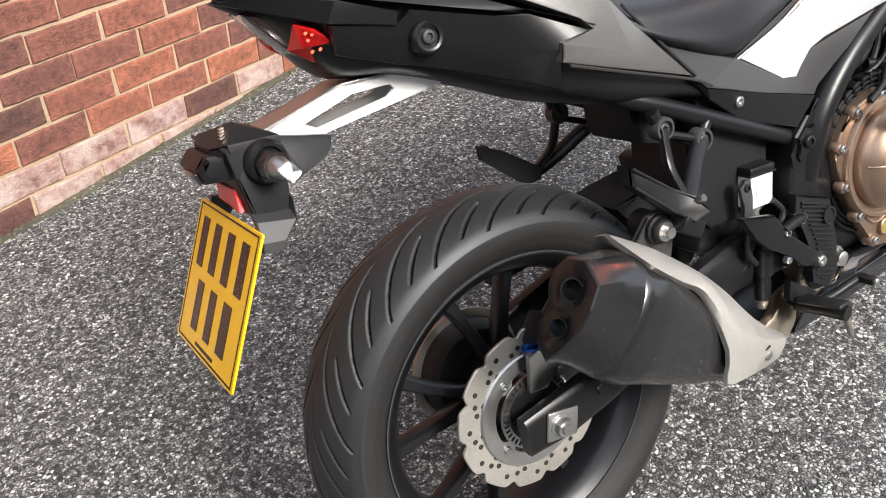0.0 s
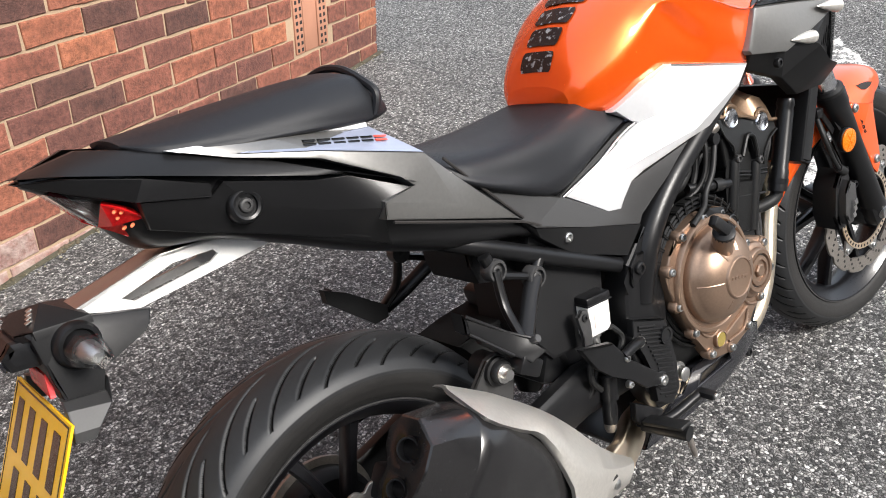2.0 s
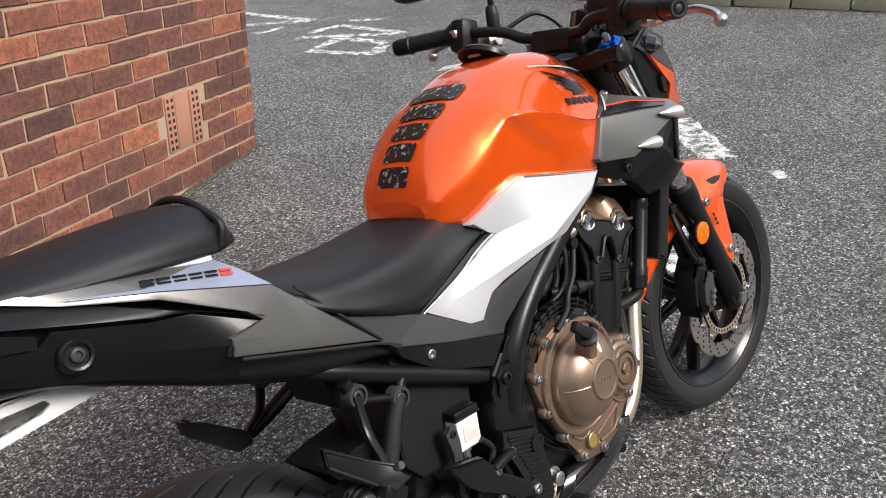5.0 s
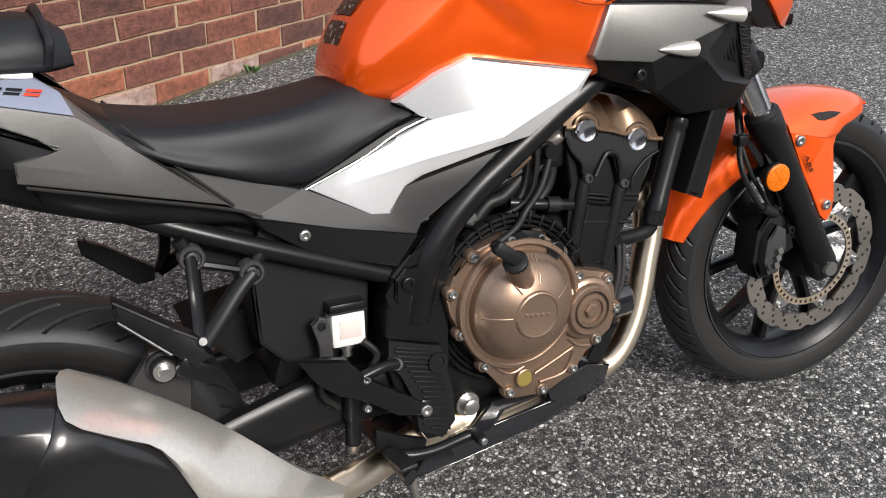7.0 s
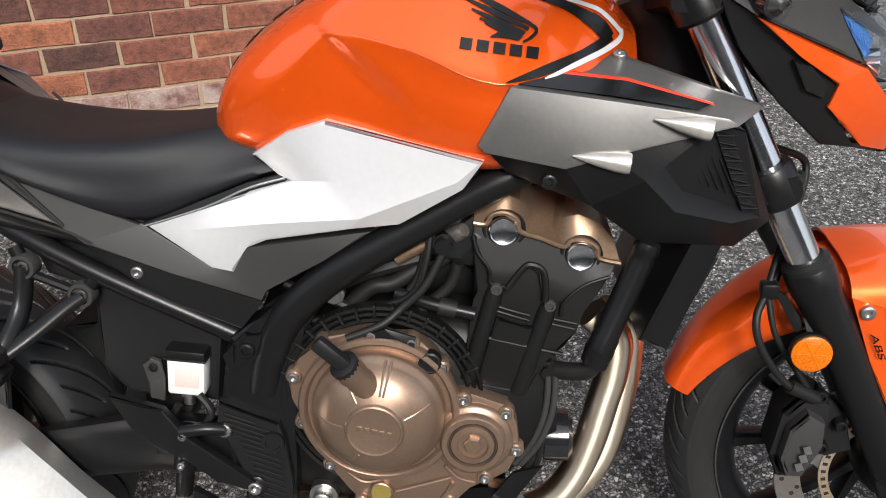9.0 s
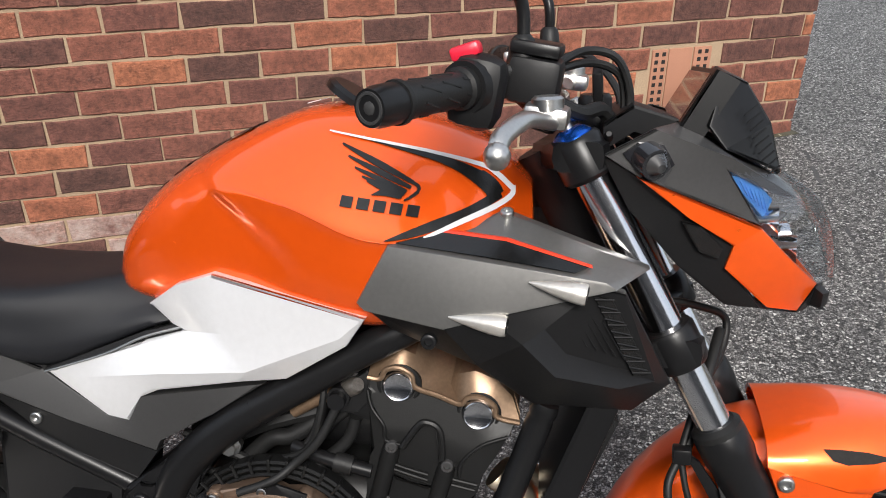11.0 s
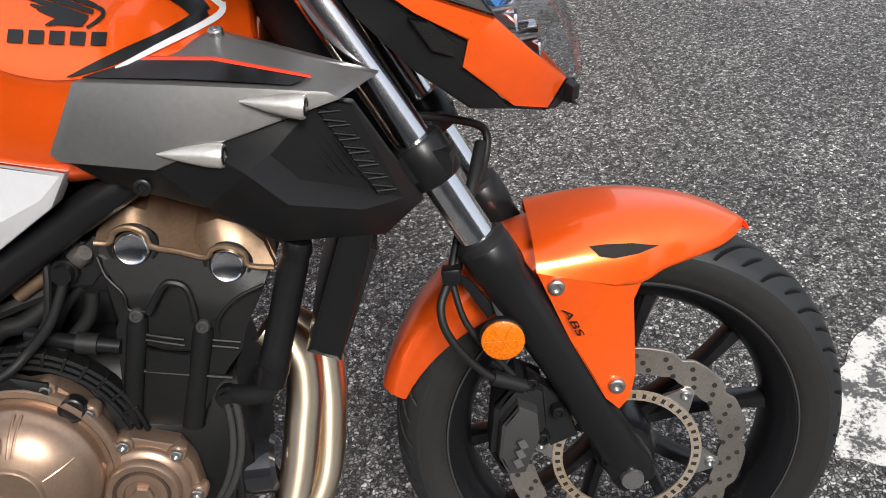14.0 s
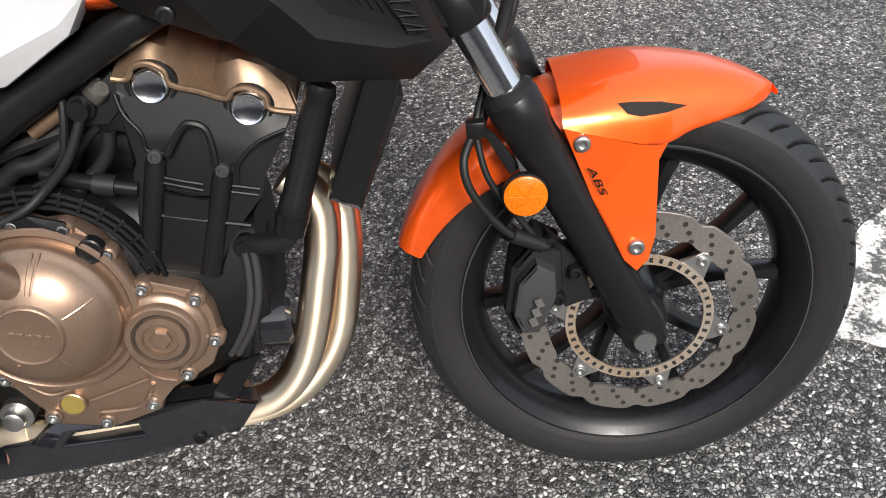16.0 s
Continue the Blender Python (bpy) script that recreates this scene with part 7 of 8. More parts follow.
for p, q in (((1.043, -0.204, 0.824), (1.101, -0.212, 0.812)), ((0.958, -0.199, 0.786), (1.019, -0.205, 0.777))):
    for s in (1, -1):
        spk = plain("spike_bolt", rod_bm((p[0], s * p[1], p[2]), (q[0], s * q[1], q[2]), ((0, 0.0008), (0.15, 0.0034), (0.45, 0.0078), (0.75, 0.0110), (0.95, 0.0118), (1.0, 0.0108)), 20), SHIELD, None, "polished bullet shaped spike bolt")
        end_, dir_ = Vector((q[0], s * q[1], q[2])), Vector((q[0] - p[0], s * (q[1] - p[1]), q[2] - p[2])).normalized()
        plain("spike_socket", rod_bm(end_ - dir_ * 0.003, end_ + dir_ * 0.0012, ((0, 0.0085), (0.9, 0.0085), (1, 0.0075), (1, 0.0055), (0.3, 0.005)), 18), BLACK_S, spk)

# ---- front end, turned with the steering ----
def fork_x(z):
    return 1.415 + (0.30 - z) * 0.477


for s in (1, -1):
    y = s * -0.098
    P = lambda z, dy=0.0: (fork_x(z), y + dy, z)
    tube = fpart("fork_tube", rod_bm(P(0.96), P(0.585), ((0, 0.0205), (1, 0.0205)), 28), CHROME, None, "polished chrome fork tube")
    fpart("yoke_clamp", rod_bm(P(0.918), P(0.962), ((0, 0.026), (0.1, 0.0305), (0.9, 0.0305), (1, 0.027)), 26), BLACK_S, tube)
    fpart("fork_cap", rod_bm(P(0.960), P(0.972), ((0, 0.0235), (0.3, 0.0235), (0.7, 0.019), (1, 0.013)), 20), BLUE, tube, "blue anodised fork cap")
    fpart("preload_stem", rod_bm(P(0.970), P(0.985), ((0, 0.0075), (0.9, 0.0075), (1, 0.006)), 12), STEEL, tube)
    fpart("lower_yoke_collar", rod_bm(P(0.745), P(0.700), ((0, 0.028), (0.1, 0.031), (0.9, 0.031), (1, 0.028)), 24), BLACK_S, tube)
    fpart("fork_leg", rod_bm(P(0.622), P(0.285), ((0, 0.027), (0.02, 0.031), (0.10, 0.031), (0.13, 0.0285), (0.22, 0.0285), (0.5, 0.0265), (0.85, 0.0265), (0.95, 0.028), (1.0, 0.024)), 28), BLACK_S, None, "satin black fork leg")
    fpart("dust_seal", rod_bm(P(0.628), P(0.612), ((0, 0.024), (0.3, 0.030), (1, 0.030)), 24), HOSE)
    fpart("axle_clamp", box_bm((1.412, s * -0.098, 0.298), (0.055, 0.040, 0.055), Matrix.Rotation(radians(-25), 3, "Y"), 0.012), BLACK_S)
fpart("front_axle", rod_bm((1.412, -0.129, 0.296), (1.412, 0.122, 0.296), ((0, 0.008), (0.0, 0.0135), (0.02, 0.0145), (0.98, 0.0145), (1, 0.013)), 18), STEEL, None, "bright front axle end")
for z, x in ((0.722, -0.030), (0.945, -0.030)):
    bm = bmesh.new()
    pts = []
    for yy, dx, w in ((-0.125, 0.0, 0.028), (-0.098, 0.0, 0.034), (-0.05, -0.02, 0.026), (0, -0.030, 0.034), (0.05, -0.02, 0.026), (0.098, 0.0, 0.034), (0.125, 0.0, 0.028)):
        pts.append([Vector((fork_x(z) + dx + w * math.copysign(abs(math.cos(a)) ** 0.5, math.cos(a)), yy, z + 0.5 * dx + 0.017 * math.copysign(abs(math.sin(a)) ** 0.5, math.sin(a)))) for a in np.arange(12) * math.pi / 6])
    rings(bm, pts)
    fpart("fork_yoke", bm, BLACK_S, None, "black fork yoke")
fpart("steering_head", rod_bm((fork_x(0.95) - 0.045, 0, 0.94), (fork_x(0.72) - 0.045, 0, 0.72), ((0, 0.04), (1, 0.042)), 20), BLACK)

# mudguard
def shell_bm(rows, centre, bm):
    """A thin moulding: rows of points on its outside, its inside drawn in towards a centre."""
    outer = [[bm.verts.new(v) for v in row] for row in rows]
    inner = [[bm.verts.new(centre + (v - centre) * 0.988 + Vector((0, -v.y * 0.025, 0))) for v in row] for row in rows]
    for side_ in (outer, inner):
        for p, q in zip(side_, side_[1:]):
            for j in range(len(p) - 1):
                bm.faces.new((p[j], p[j + 1], q[j + 1], q[j]))
    for k in (0, -1):
        for j in range(len(outer[0]) - 1):
            bm.faces.new((outer[k][j], outer[k][j + 1], inner[k][j + 1], inner[k][j]))
    for j in (0, -1):
        for i in range(len(outer) - 1):
            bm.faces.new((outer[i][j], outer[i + 1][j], inner[i + 1][j], inner[i][j]))
    bmesh.ops.recalc_face_normals(bm, faces=bm.faces[:])
    return bm


arch = []
for i in range(15):
    t = i / 14
    a = radians(102 + 59 * t)
    wide = 0.072 - 0.030 * t ** 2
    drop = 0.050 * (1 - t) + 0.012
    r0 = 0.3165 - 0.009 * max(0.0, 1 - t * 3.5)
    half = [(0.0, r0 + 0.003), (0.022, r0 + 0.002), (wide * 0.6, r0), (wide * 0.86, r0 - 0.008), (wide, r0 - 0.014 - drop * 0.45), (wide + 0.002, r0 - 0.014 - drop)]
    line = [(-w, r) for w, r in half[::-1]] + [(w, r) for w, r in half[1:]]
    arch.append([Vector((FC.x + r * math.cos(a), w, FC.z + r * math.sin(a))) for w, r in line])
guard = fpart("front_mudguard", shell_bm(arch, FC, bmesh.new()), ORANGE_M, None, "orange front mudguard with side plates", 50)
# front wing: height of the crest and the lower edge at each station
rim_ = neutral([(1.310, -0.108, 0.573), (1.360, -0.109, 0.556), (1.400, -0.107, 0.544), (1.432, -0.102, 0.541), (1.462, -0.092, 0.549), (1.500, -0.082, 0.5535), (1.537, -0.068, 0.557), (1.562, -0.050, 0.560), (1.577, -0.032, 0.562), (1.584, -0.014, 0.563)])
CREST = (0.607, 0.617, 0.6205, 0.6195, 0.6160, 0.6075, 0.5940, 0.5815, 0.5720, 0.5655)
BULGE = ((0.0, 0.0), (0.30, 0.02), (0.55, 0.09), (0.77, 0.27), (0.93, 0.58), (1.0, 1.0))
edge_line = curve([tuple(p) for p in rim_], 4)
crest_line = curve([(p[0], 0.0, c) for p, c in zip(rim_, CREST)], 4)
section = [(v.x, v.y) for v in curve([(f, g, 0) for f, g in BULGE], 4)]
wing_rows = []
for e, c in zip(edge_line, crest_line):
    half = [Vector((e.x, e.y * f, c.z + (e.z - c.z) * g)) for f, g in section]
    wing_rows.append(half[::-1] + [Vector((v.x, -v.y, v.z)) for v in half[1:]])
fpart("mudguard_wing", shell_bm(wing_rows, FC, bmesh.new()), ORANGE_M, guard, "", 60)


def on_wing(x, z, lift=0.0012):
    """A place on the wing's right side at x and z."""
    xs = [v.x for v in edge_line]
    y1, z1, z0 = (float(np.interp(x, xs, w)) for w in ([v.y for v in edge_line], [v.z for v in edge_line], [v.z for v in crest_line]))
    f = float(np.interp((z0 - z) / (z0 - z1), [g for _, g in section], [f for f, _ in section]))
    return (x, y1 * f - lift, z + lift * 0.4)


leg_ = neutral([(1.310, -0.1085, 0.5725), (1.360, -0.1095, 0.5560), (1.400, -0.1080, 0.5440), (1.431, -0.1025, 0.5405), (1.419, -0.107, 0.522), (1.414, -0.116, 0.430), (1.405, -0.119, 0.402), (1.391, -0.119, 0.388), (1.376, -0.118, 0.404), (1.340, -0.114, 0.486)])
hole_ = [on_wing(x, z) for x, z in ((1.382, 0.594), (1.402, 0.593), (1.432, 0.589), (1.462, 0.580), (1.438, 0.5775), (1.408, 0.578), (1.392, 0.583))]
for s in (1, -1):
    fpart("mudguard_side", sheet_bm(leg_ if s > 0 else flip(leg_), [[0, 1, 2, 9], [2, 3, 4], [2, 4, 5, 9], [5, 6, 7, 8, 9]], 0.010, 0.002, (0, s, 0)), ORANGE_M, guard, "", 50)
    # black sheet laid on the wing paints the shade of a vent opening
    fpart("mudguard_vent", sheet_bm(hole_ if s > 0 else flip(hole_), [[0, 1, 5, 6], [1, 2, 4, 5], [2, 3, 4]], 0.004, 0, (0, s, 0)), DARK, guard)
    for p in neutral([(1.330, -0.111, 0.554), (1.390, -0.119, 0.421)]):
        bolt(guard, (p[0], s * p[1], p[2]), 0.010, 0.005, STEEL, (0, -s, 0), fix=STEER)


def text_mesh(body, size):
    cu = bpy.data.curves.new("lettering", "FONT")
    cu.body, cu.size, cu.extrude, cu.shear = body, size, 0.0006, 0.25
    ob = bpy.data.objects.new("lettering", cu)
    me = bpy.data.meshes.new_from_object(ob)
    bpy.data.objects.remove(ob)
    return me


me = text_mesh("ABS", 0.0155)
me.materials.append(INK)
txt = new("lettering", me)
txt.parent = guard
u_, v_ = Vector((0.40, 0, -0.9165)), Vector((0.9165, 0, 0.40))
m = Matrix((u_ * 1.5, v_ * 0.75, u_.cross(v_))).transposed().to_4x4()
m.translation = Vector((1.333, -0.1185, 0.528))
txt.matrix_basis = m

# caliper, reflector, hoses
cal = neutral([(1.244, -0.100, 0.404), (1.275, -0.100, 0.436), (1.306, -0.100, 0.416), (1.306, -0.100, 0.367), (1.275, -0.100, 0.304), (1.245, -0.100, 0.306), (1.232, -0.100, 0.342)])
cp = fpart("front_caliper", sheet_bm(cal, [[0, 1, 2, 3, 4, 5, 6]], 0.055, 0.008), BLACK, None, "black front brake caliper")
cov = [(Vector(neutral([(1.268, -0.109, 0.360)])[0]) + (Vector(p) - Vector(neutral([(1.268, -0.100, 0.362)])[0])) * 0.72 + Vector((0, 0.0, 0))) for p in cal]
fpart("caliper_cover", sheet_bm([(v.x, v.y - 0.009, v.z) for v in cov], [[0, 1, 2, 3, 4, 5, 6]], 0.02, 0.005), CHARCOAL, cp)
for i in range(3):
    p = Vector(neutral([(1.268, -0.126, 0.352)])[0]) + Vector((0.28, 0, 0.95)) * (0.014 * (i - 1))
    fpart("caliper_letter", box_bm(p, (0.012, 0.001, 0.009), Matrix.Rotation(radians(70), 3, "Y"), 0), ALU, cp)
fpart("caliper_bracket", sheet_bm(neutral([(1.29, -0.088, 0.44), (1.33, -0.088, 0.40), (1.345, -0.088, 0.34), (1.31, -0.088, 0.33), (1.29, -0.088, 0.37)]), [[0, 1, 2, 3, 4]], 0.012, 0.003), BLACK, cp)
for p in neutral([(1.293, -0.095, 0.428), (1.322, -0.098, 0.385), (1.30, -0.098, 0.352)]):
    bolt(cp, p, 0.009, 0.007, BLACK_S, fix=STEER)
p = Vector(neutral([(1.262, -0.127, 0.506)])[0])
rf = fpart("side_reflector", rod_bm(p + Vector((0, 0.010, 0)), p, ((0, 0.026), (0.7, 0.026), (1, 0.0235)), 32), BLACK_S, None, "round amber side reflector")
fpart("amber_lens", rod_bm(p + Vector((0, 0.002, 0)), p - Vector((0, 0.003, 0)), ((0, 0.0245), (0.7, 0.0245), (1, 0.022)), 32), AMBER, rf)
for k in range(3):
    d = Vector((math.cos(1.0 + k * math.pi / 3), 0, math.sin(1.0 + k * math.pi / 3)))
    fpart("lens_rib", tube_bm([p + d * 0.021 - Vector((0, 0.003, 0)), p - d * 0.021 - Vector((0, 0.003, 0))], 0.0008, 6, 1), AMBER, rf)
fpart("reflector_stay", sheet_bm(neutral([(1.262, -0.115, 0.515), (1.275, -0.115, 0.51), (1.268, -0.10, 0.57), (1.252, -0.10, 0.56)]), [[0, 1, 2, 3]], 0.004, 0.001), BLACK_S)
for pts, r in ((neutral([(1.20, -0.02, 0.75), (1.246, 0.0, 0.735), (1.283, 0.02, 0.712), (1.274, 0.0, 0.673), (1.242, -0.05, 0.640), (1.215, -0.085, 0.578), (1.198, -0.105, 0.545), (1.206, -0.112, 0.506), (1.243, -0.108, 0.453), (1.288, -0.10, 0.425)]), 0.0050), (neutral([(1.275, 0.01, 0.70), (1.250, -0.04, 0.65), (1.222, -0.08, 0.58)]), 0.0072), (neutral([(1.216, -0.09, 0.565), (1.225, -0.10, 0.52), (1.255, -0.10, 0.47), (1.30, -0.095, 0.40)]), 0.004)):
    fpart("brake_hose", tube_bm(pts, r, 10, 6), HOSE)
fpart("hose_sleeve", tube_bm(neutral([(1.247, -0.106, 0.449), (1.283, -0.10, 0.428)]), 0.0095, 10, 2), HOSE)
fpart("hose_bracket", box_bm(neutral([(1.216, -0.088, 0.578)])[0], (0.022, 0.02, 0.02), None, 0.003), BLACK_S)
fpart("hose_stay", sheet_bm(neutral([(1.216, -0.09, 0.585), (1.235, -0.095, 0.572), (1.262, -0.10, 0.53), (1.25, -0.10, 0.522)]), [[0, 1, 2, 3]], 0.004, 0.001), BLACK_S)

# headlight cowl
top = neutral([(1.123, -0.131, 0.942), (1.176, -0.131, 0.968), (1.258, -0.119, 0.933), (1.342, -0.056, 0.877), (1.318, -0.071, 0.883), (1.256, -0.112, 0.918), (1.293, -0.107, 0.857), (1.159, -0.136, 0.918), (1.215, -0.060, 0.968), (1.342, -0.028, 0.888)])
lowc = neutral([(1.118, -0.125, 0.945), (1.159, -0.131, 0.917), (1.220, -0.122, 0.874), (1.262, -0.108, 0.836), (1.258, -0.104, 0.812), (1.300, -0.084, 0.757), (1.345, -0.055, 0.742), (1.388, 0.0, 0.745), (1.259, -0.082, 0.762), (1.205, -0.10, 0.812), (1.15, -0.115, 0.88)])
org = neutral([(1.156, -0.139, 0.919), (1.292, -0.110, 0.855), (1.332, -0.089, 0.812), (1.376, -0.031, 0.771), (1.347, -0.057, 0.745), (1.306, -0.087, 0.759), (1.254, -0.110, 0.811), (1.262, -0.114, 0.837), (1.212, -0.128, 0.872), (1.326, -0.094, 0.789)])
cowl = None
for s in (1, -1):
    q = (lambda v: v) if s > 0 else flip
    ob = fpart("headlight_cowl", sheet_bm(q(top), [[0, 1, 2, 5, 7], [5, 6, 7], [2, 3, 4, 5], [1, 8, 9, 3, 2]], 0.01, 0.003, (0, s, 0)), GUNMETAL, None, "grey headlight cowl")
    cowl = cowl or ob
    fpart("cowl_inner", sheet_bm(q(lowc), [[0, 1, 2, 9, 10], [2, 3, 4, 9], [4, 5, 8, 9], [5, 6, 7, 8]], 0.02, 0.003, (0, s, 0)), BLACK, ob)
    fpart("cowl_panel", sheet_bm(q(org), [[0, 1, 7, 8], [1, 2, 9, 6, 7], [2, 3, 9], [9, 3, 4, 5], [9, 5, 6]], 0.008, 0.002, (0, s, 0)), ORANGE_M, ob, "orange headlight side panel")
    vent = neutral([(1.205, -0.1275, 0.868), (1.225, -0.1255, 0.862), (1.252, -0.1115, 0.834), (1.247, -0.1115, 0.822), (1.225, -0.117, 0.832)])
    fpart("cowl_vent", sheet_bm(q(vent), [[0, 1, 2, 3, 4]], 0.01, 0.002, (0, s, 0)), CARBON, ob)
    b0, b1 = Vector(neutral([(1.168, -0.128, 0.938)])[0]), Vector(neutral([(1.176, -0.145, 0.932)])[0])
    b0.y *= s
    b1.y *= s
    stub = fpart("indicator", rod_bm(b0, b1, ((0, 0.019), (0.4, 0.0185), (1, 0.0170)), 18), BLACK_G, ob, "slim indicator on a rubber stalk")
    tipv = [(1.170, -0.141, 0.953), (1.185, -0.146, 0.947), (1.191, -0.148, 0.927), (1.181, -0.149, 0.911), (1.171, -0.146, 0.915), (1.186, -0.160, 0.930)]
    tipv = [(x, s * y, z) for x, y, z in neutral(tipv)]
    fpart("indicator_lens", sheet_bm(tipv, [[0, 1, 5], [1, 2, 5], [2, 3, 5], [3, 4, 5], [4, 0, 5]], 0.002, 0, (0, s, 0)), LENS, stub, "clear indicator lens", 10)
    fpart("indicator_bulb", rod_bm(b1, b1 + (b1 - b0).normalized() * 0.010, ((0, 0.0125), (1, 0.005)), 12), GUNMETAL, stub)
    eye_ = neutral([(1.142, -0.1345, 0.944), (1.158, -0.1345, 0.955), (1.184, -0.1340, 0.953), (1.196, -0.1335, 0.930), (1.180, -0.1355, 0.916), (1.158, -0.1360, 0.923)])
    fpart("indicator_pocket", sheet_bm(q(eye_), [[0, 1, 2, 3, 4, 5]], 0.006, 0.001, (0, s, 0)), BLACK_G, ob)
# clear front lens: side edge, bulge and middle line from the brow down to the chin
glaze = [neutral(r) for r in (
    [(1.258, -0.111, 0.918), (1.300, -0.090, 0.912), (1.322, -0.062, 0.906), (1.338, 0.0, 0.904)],
    [(1.293, -0.109, 0.857), (1.336, -0.084, 0.866), (1.356, -0.054, 0.872), (1.374, 0.0, 0.876)],
    [(1.332, -0.088, 0.812), (1.366, -0.058, 0.820), (1.382, -0.034, 0.824), (1.393, 0.0, 0.828)],
    [(1.375, -0.032, 0.772), (1.387, -0.020, 0.772), (1.392, -0.011, 0.773), (1.396, 0.0, 0.774)])]
glaze = [curve([tuple(p) for p in r], 4) for r in glaze]
glaze = [curve([tuple(r[k]) for r in glaze], 4) for k in range(len(glaze[0]))]
for s in (1, -1):
    rows_ = [[(p.x, s * p.y, p.z) for p in c] for c in glaze]
    w_ = len(rows_[0])
    net = [[w_ * i + j, w_ * i + j + 1, w_ * i + w_ + j + 1, w_ * i + w_ + j] for i in range(len(rows_) - 1) for j in range(w_ - 1)]
    fpart("headlight_lens", sheet_bm([p for r in rows_ for p in r], net, 0.003, 0, (-0.6, s * 0.6, 0)), LENS, cowl, "clear curved headlight lens", 60)
    r1 = neutral([(1.259, -0.104, 0.913), (1.275, -0.094, 0.909), (1.291, -0.083, 0.903), (1.312, -0.070, 0.879), (1.299, -0.084, 0.861), (1.275, -0.100, 0.889)])
    strip_ = fpart("light_strip", sheet_bm(r1 if s > 0 else flip(r1), [[0, 1, 5], [1, 2, 3, 4, 5]], 0.006, 0.001, (-0.6, s * 0.6, 0)), BLUEF, cowl, "blue tinted position light")
    for k in range(6):
        a_ = Vector(neutral([(1.270 + 0.0056 * k, -0.0995 + 0.0040 * k, 0.906 - 0.0035 * k)])[0])
        b_ = Vector(neutral([(1.278 + 0.0052 * k, -0.1000 + 0.0040 * k, 0.890 - 0.0045 * k)])[0])
        fpart("reflector_rib", tube_bm([(a_.x, s * a_.y, a_.z), (b_.x, s * b_.y, b_.z)], 0.0011, 6, 1), BLUEF, strip_)
    for c, r in (((1.316, -0.064, 0.852), 0.018), ((1.342, -0.044, 0.817), 0.016)):
        c = Vector(neutral([c])[0])
        c.y *= s
        fpart("light_bowl", rod_bm(c - Vector((0.03, 0, 0)), c + Vector((0.004, -s * 0.006, 0)), ((0, r * 0.5), (0.5, r), (1, r * 1.05), (0.98, r * 0.92), (0.3, r * 0.3)), 20), MIRROR, cowl)
        shelf_ = [c + Vector(d_) for d_ in ((-0.03, -s * 0.034, 0.012), (0.0, -s * 0.026, 0.012), (0.012, 0, 0.012), (-0.03, 0, 0.012))]
        fpart("light_shelf", sheet_bm(shelf_, [[0, 1, 2, 3]], 0.003, 0.0005, (0, 0, -1)), ALU, cowl)
fpart("light_back", sheet_bm(neutral([(1.255, -0.085, 0.915), (1.30, -0.065, 0.80), (1.345, -0.02, 0.765), (1.345, 0.02, 0.765), (1.30, 0.065, 0.80), (1.255, 0.085, 0.915)]), [[0, 1, 4, 5], [1, 2, 3, 4]], 0.02, 0.002, (-1, 0, 0)), ALU, cowl)
fpart("cowl_chin", sheet_bm(neutral([(1.345, -0.060, 0.744), (1.3765, -0.030, 0.770), (1.393, 0.0, 0.764), (1.391, 0.0, 0.748), (1.360, -0.038, 0.739)]) , [[0, 1, 2, 3, 4]], 0.02, 0.003, (-0.5, 0.6, 0)), BLACK, cowl)
fpart("cowl_chin", sheet_bm(flip(neutral([(1.345, -0.060, 0.744), (1.3765, -0.030, 0.770), (1.393, 0.0, 0.764), (1.391, 0.0, 0.748), (1.360, -0.038, 0.739)])), [[0, 1, 2, 3, 4]], 0.02, 0.003, (-0.5, -0.6, 0)), BLACK, cowl)
# fly screen and instruments
vis = neutral([(1.257, -0.070, 1.021), (1.286, -0.048, 1.008), (1.314, -0.042, 0.962), (1.328, -0.036, 0.905), (1.256, -0.092, 0.939), (1.238, -0.088, 0.965)])
for s in (1, -1):
    fpart("fly_screen", sheet_bm(vis if s > 0 else flip(vis), [[0, 1, 2, 4, 5], [2, 3, 4]], 0.008, 0.003, (-0.3, s * 0.8, 0)), BLACK_S, cowl, "small black fly screen", 55)
    ribs_ = neutral([(1.290, -0.064, 0.985), (1.322, -0.042, 0.915)])
    for k in range(9):
        p = Vector(ribs_[0]).lerp(Vector(ribs_[1]), k / 8) + Vector((0.002, -0.006, 0))
        fpart("screen_rib", tube_bm([(p.x, s * p.y, p.z), (p.x - 0.014, s * (p.y - 0.008), p.z - 0.010)], 0.0011, 5, 1), BLACK, cowl)
fpart("screen_face", sheet_bm([*vis[:4], *flip(vis[:4])[::-1]], [[0, 1, 6, 7], [1, 2, 5, 6], [2, 3, 4, 5]], 0.006, 0.002, (-0.8, 0, -0.5)), BLACK_S, cowl, "", 50)
dash = fpart("instrument_panel", sheet_bm(neutral([(1.246, -0.078, 1.026), (1.206, -0.080, 0.964), (1.206, 0.080, 0.964), (1.246, 0.080, 1.026)]), [[0, 1, 2, 3]], 0.03, 0.004, (0.85, 0, -0.5)), BLACK_S, None, "black instrument panel with a tinted screen")
fpart("display", sheet_bm(neutral([(1.2405, -0.07, 1.021), (1.2075, -0.072, 0.970), (1.2075, 0.072, 0.970), (1.2405, 0.072, 1.021)]), [[0, 1, 2, 3]], 0.002, 0.001, (0.85, 0, -0.5)), material("tinted_display", (0.05, 0.022, 0.016), 0.08, 0.0, 0.1, coat=1.0), dash)
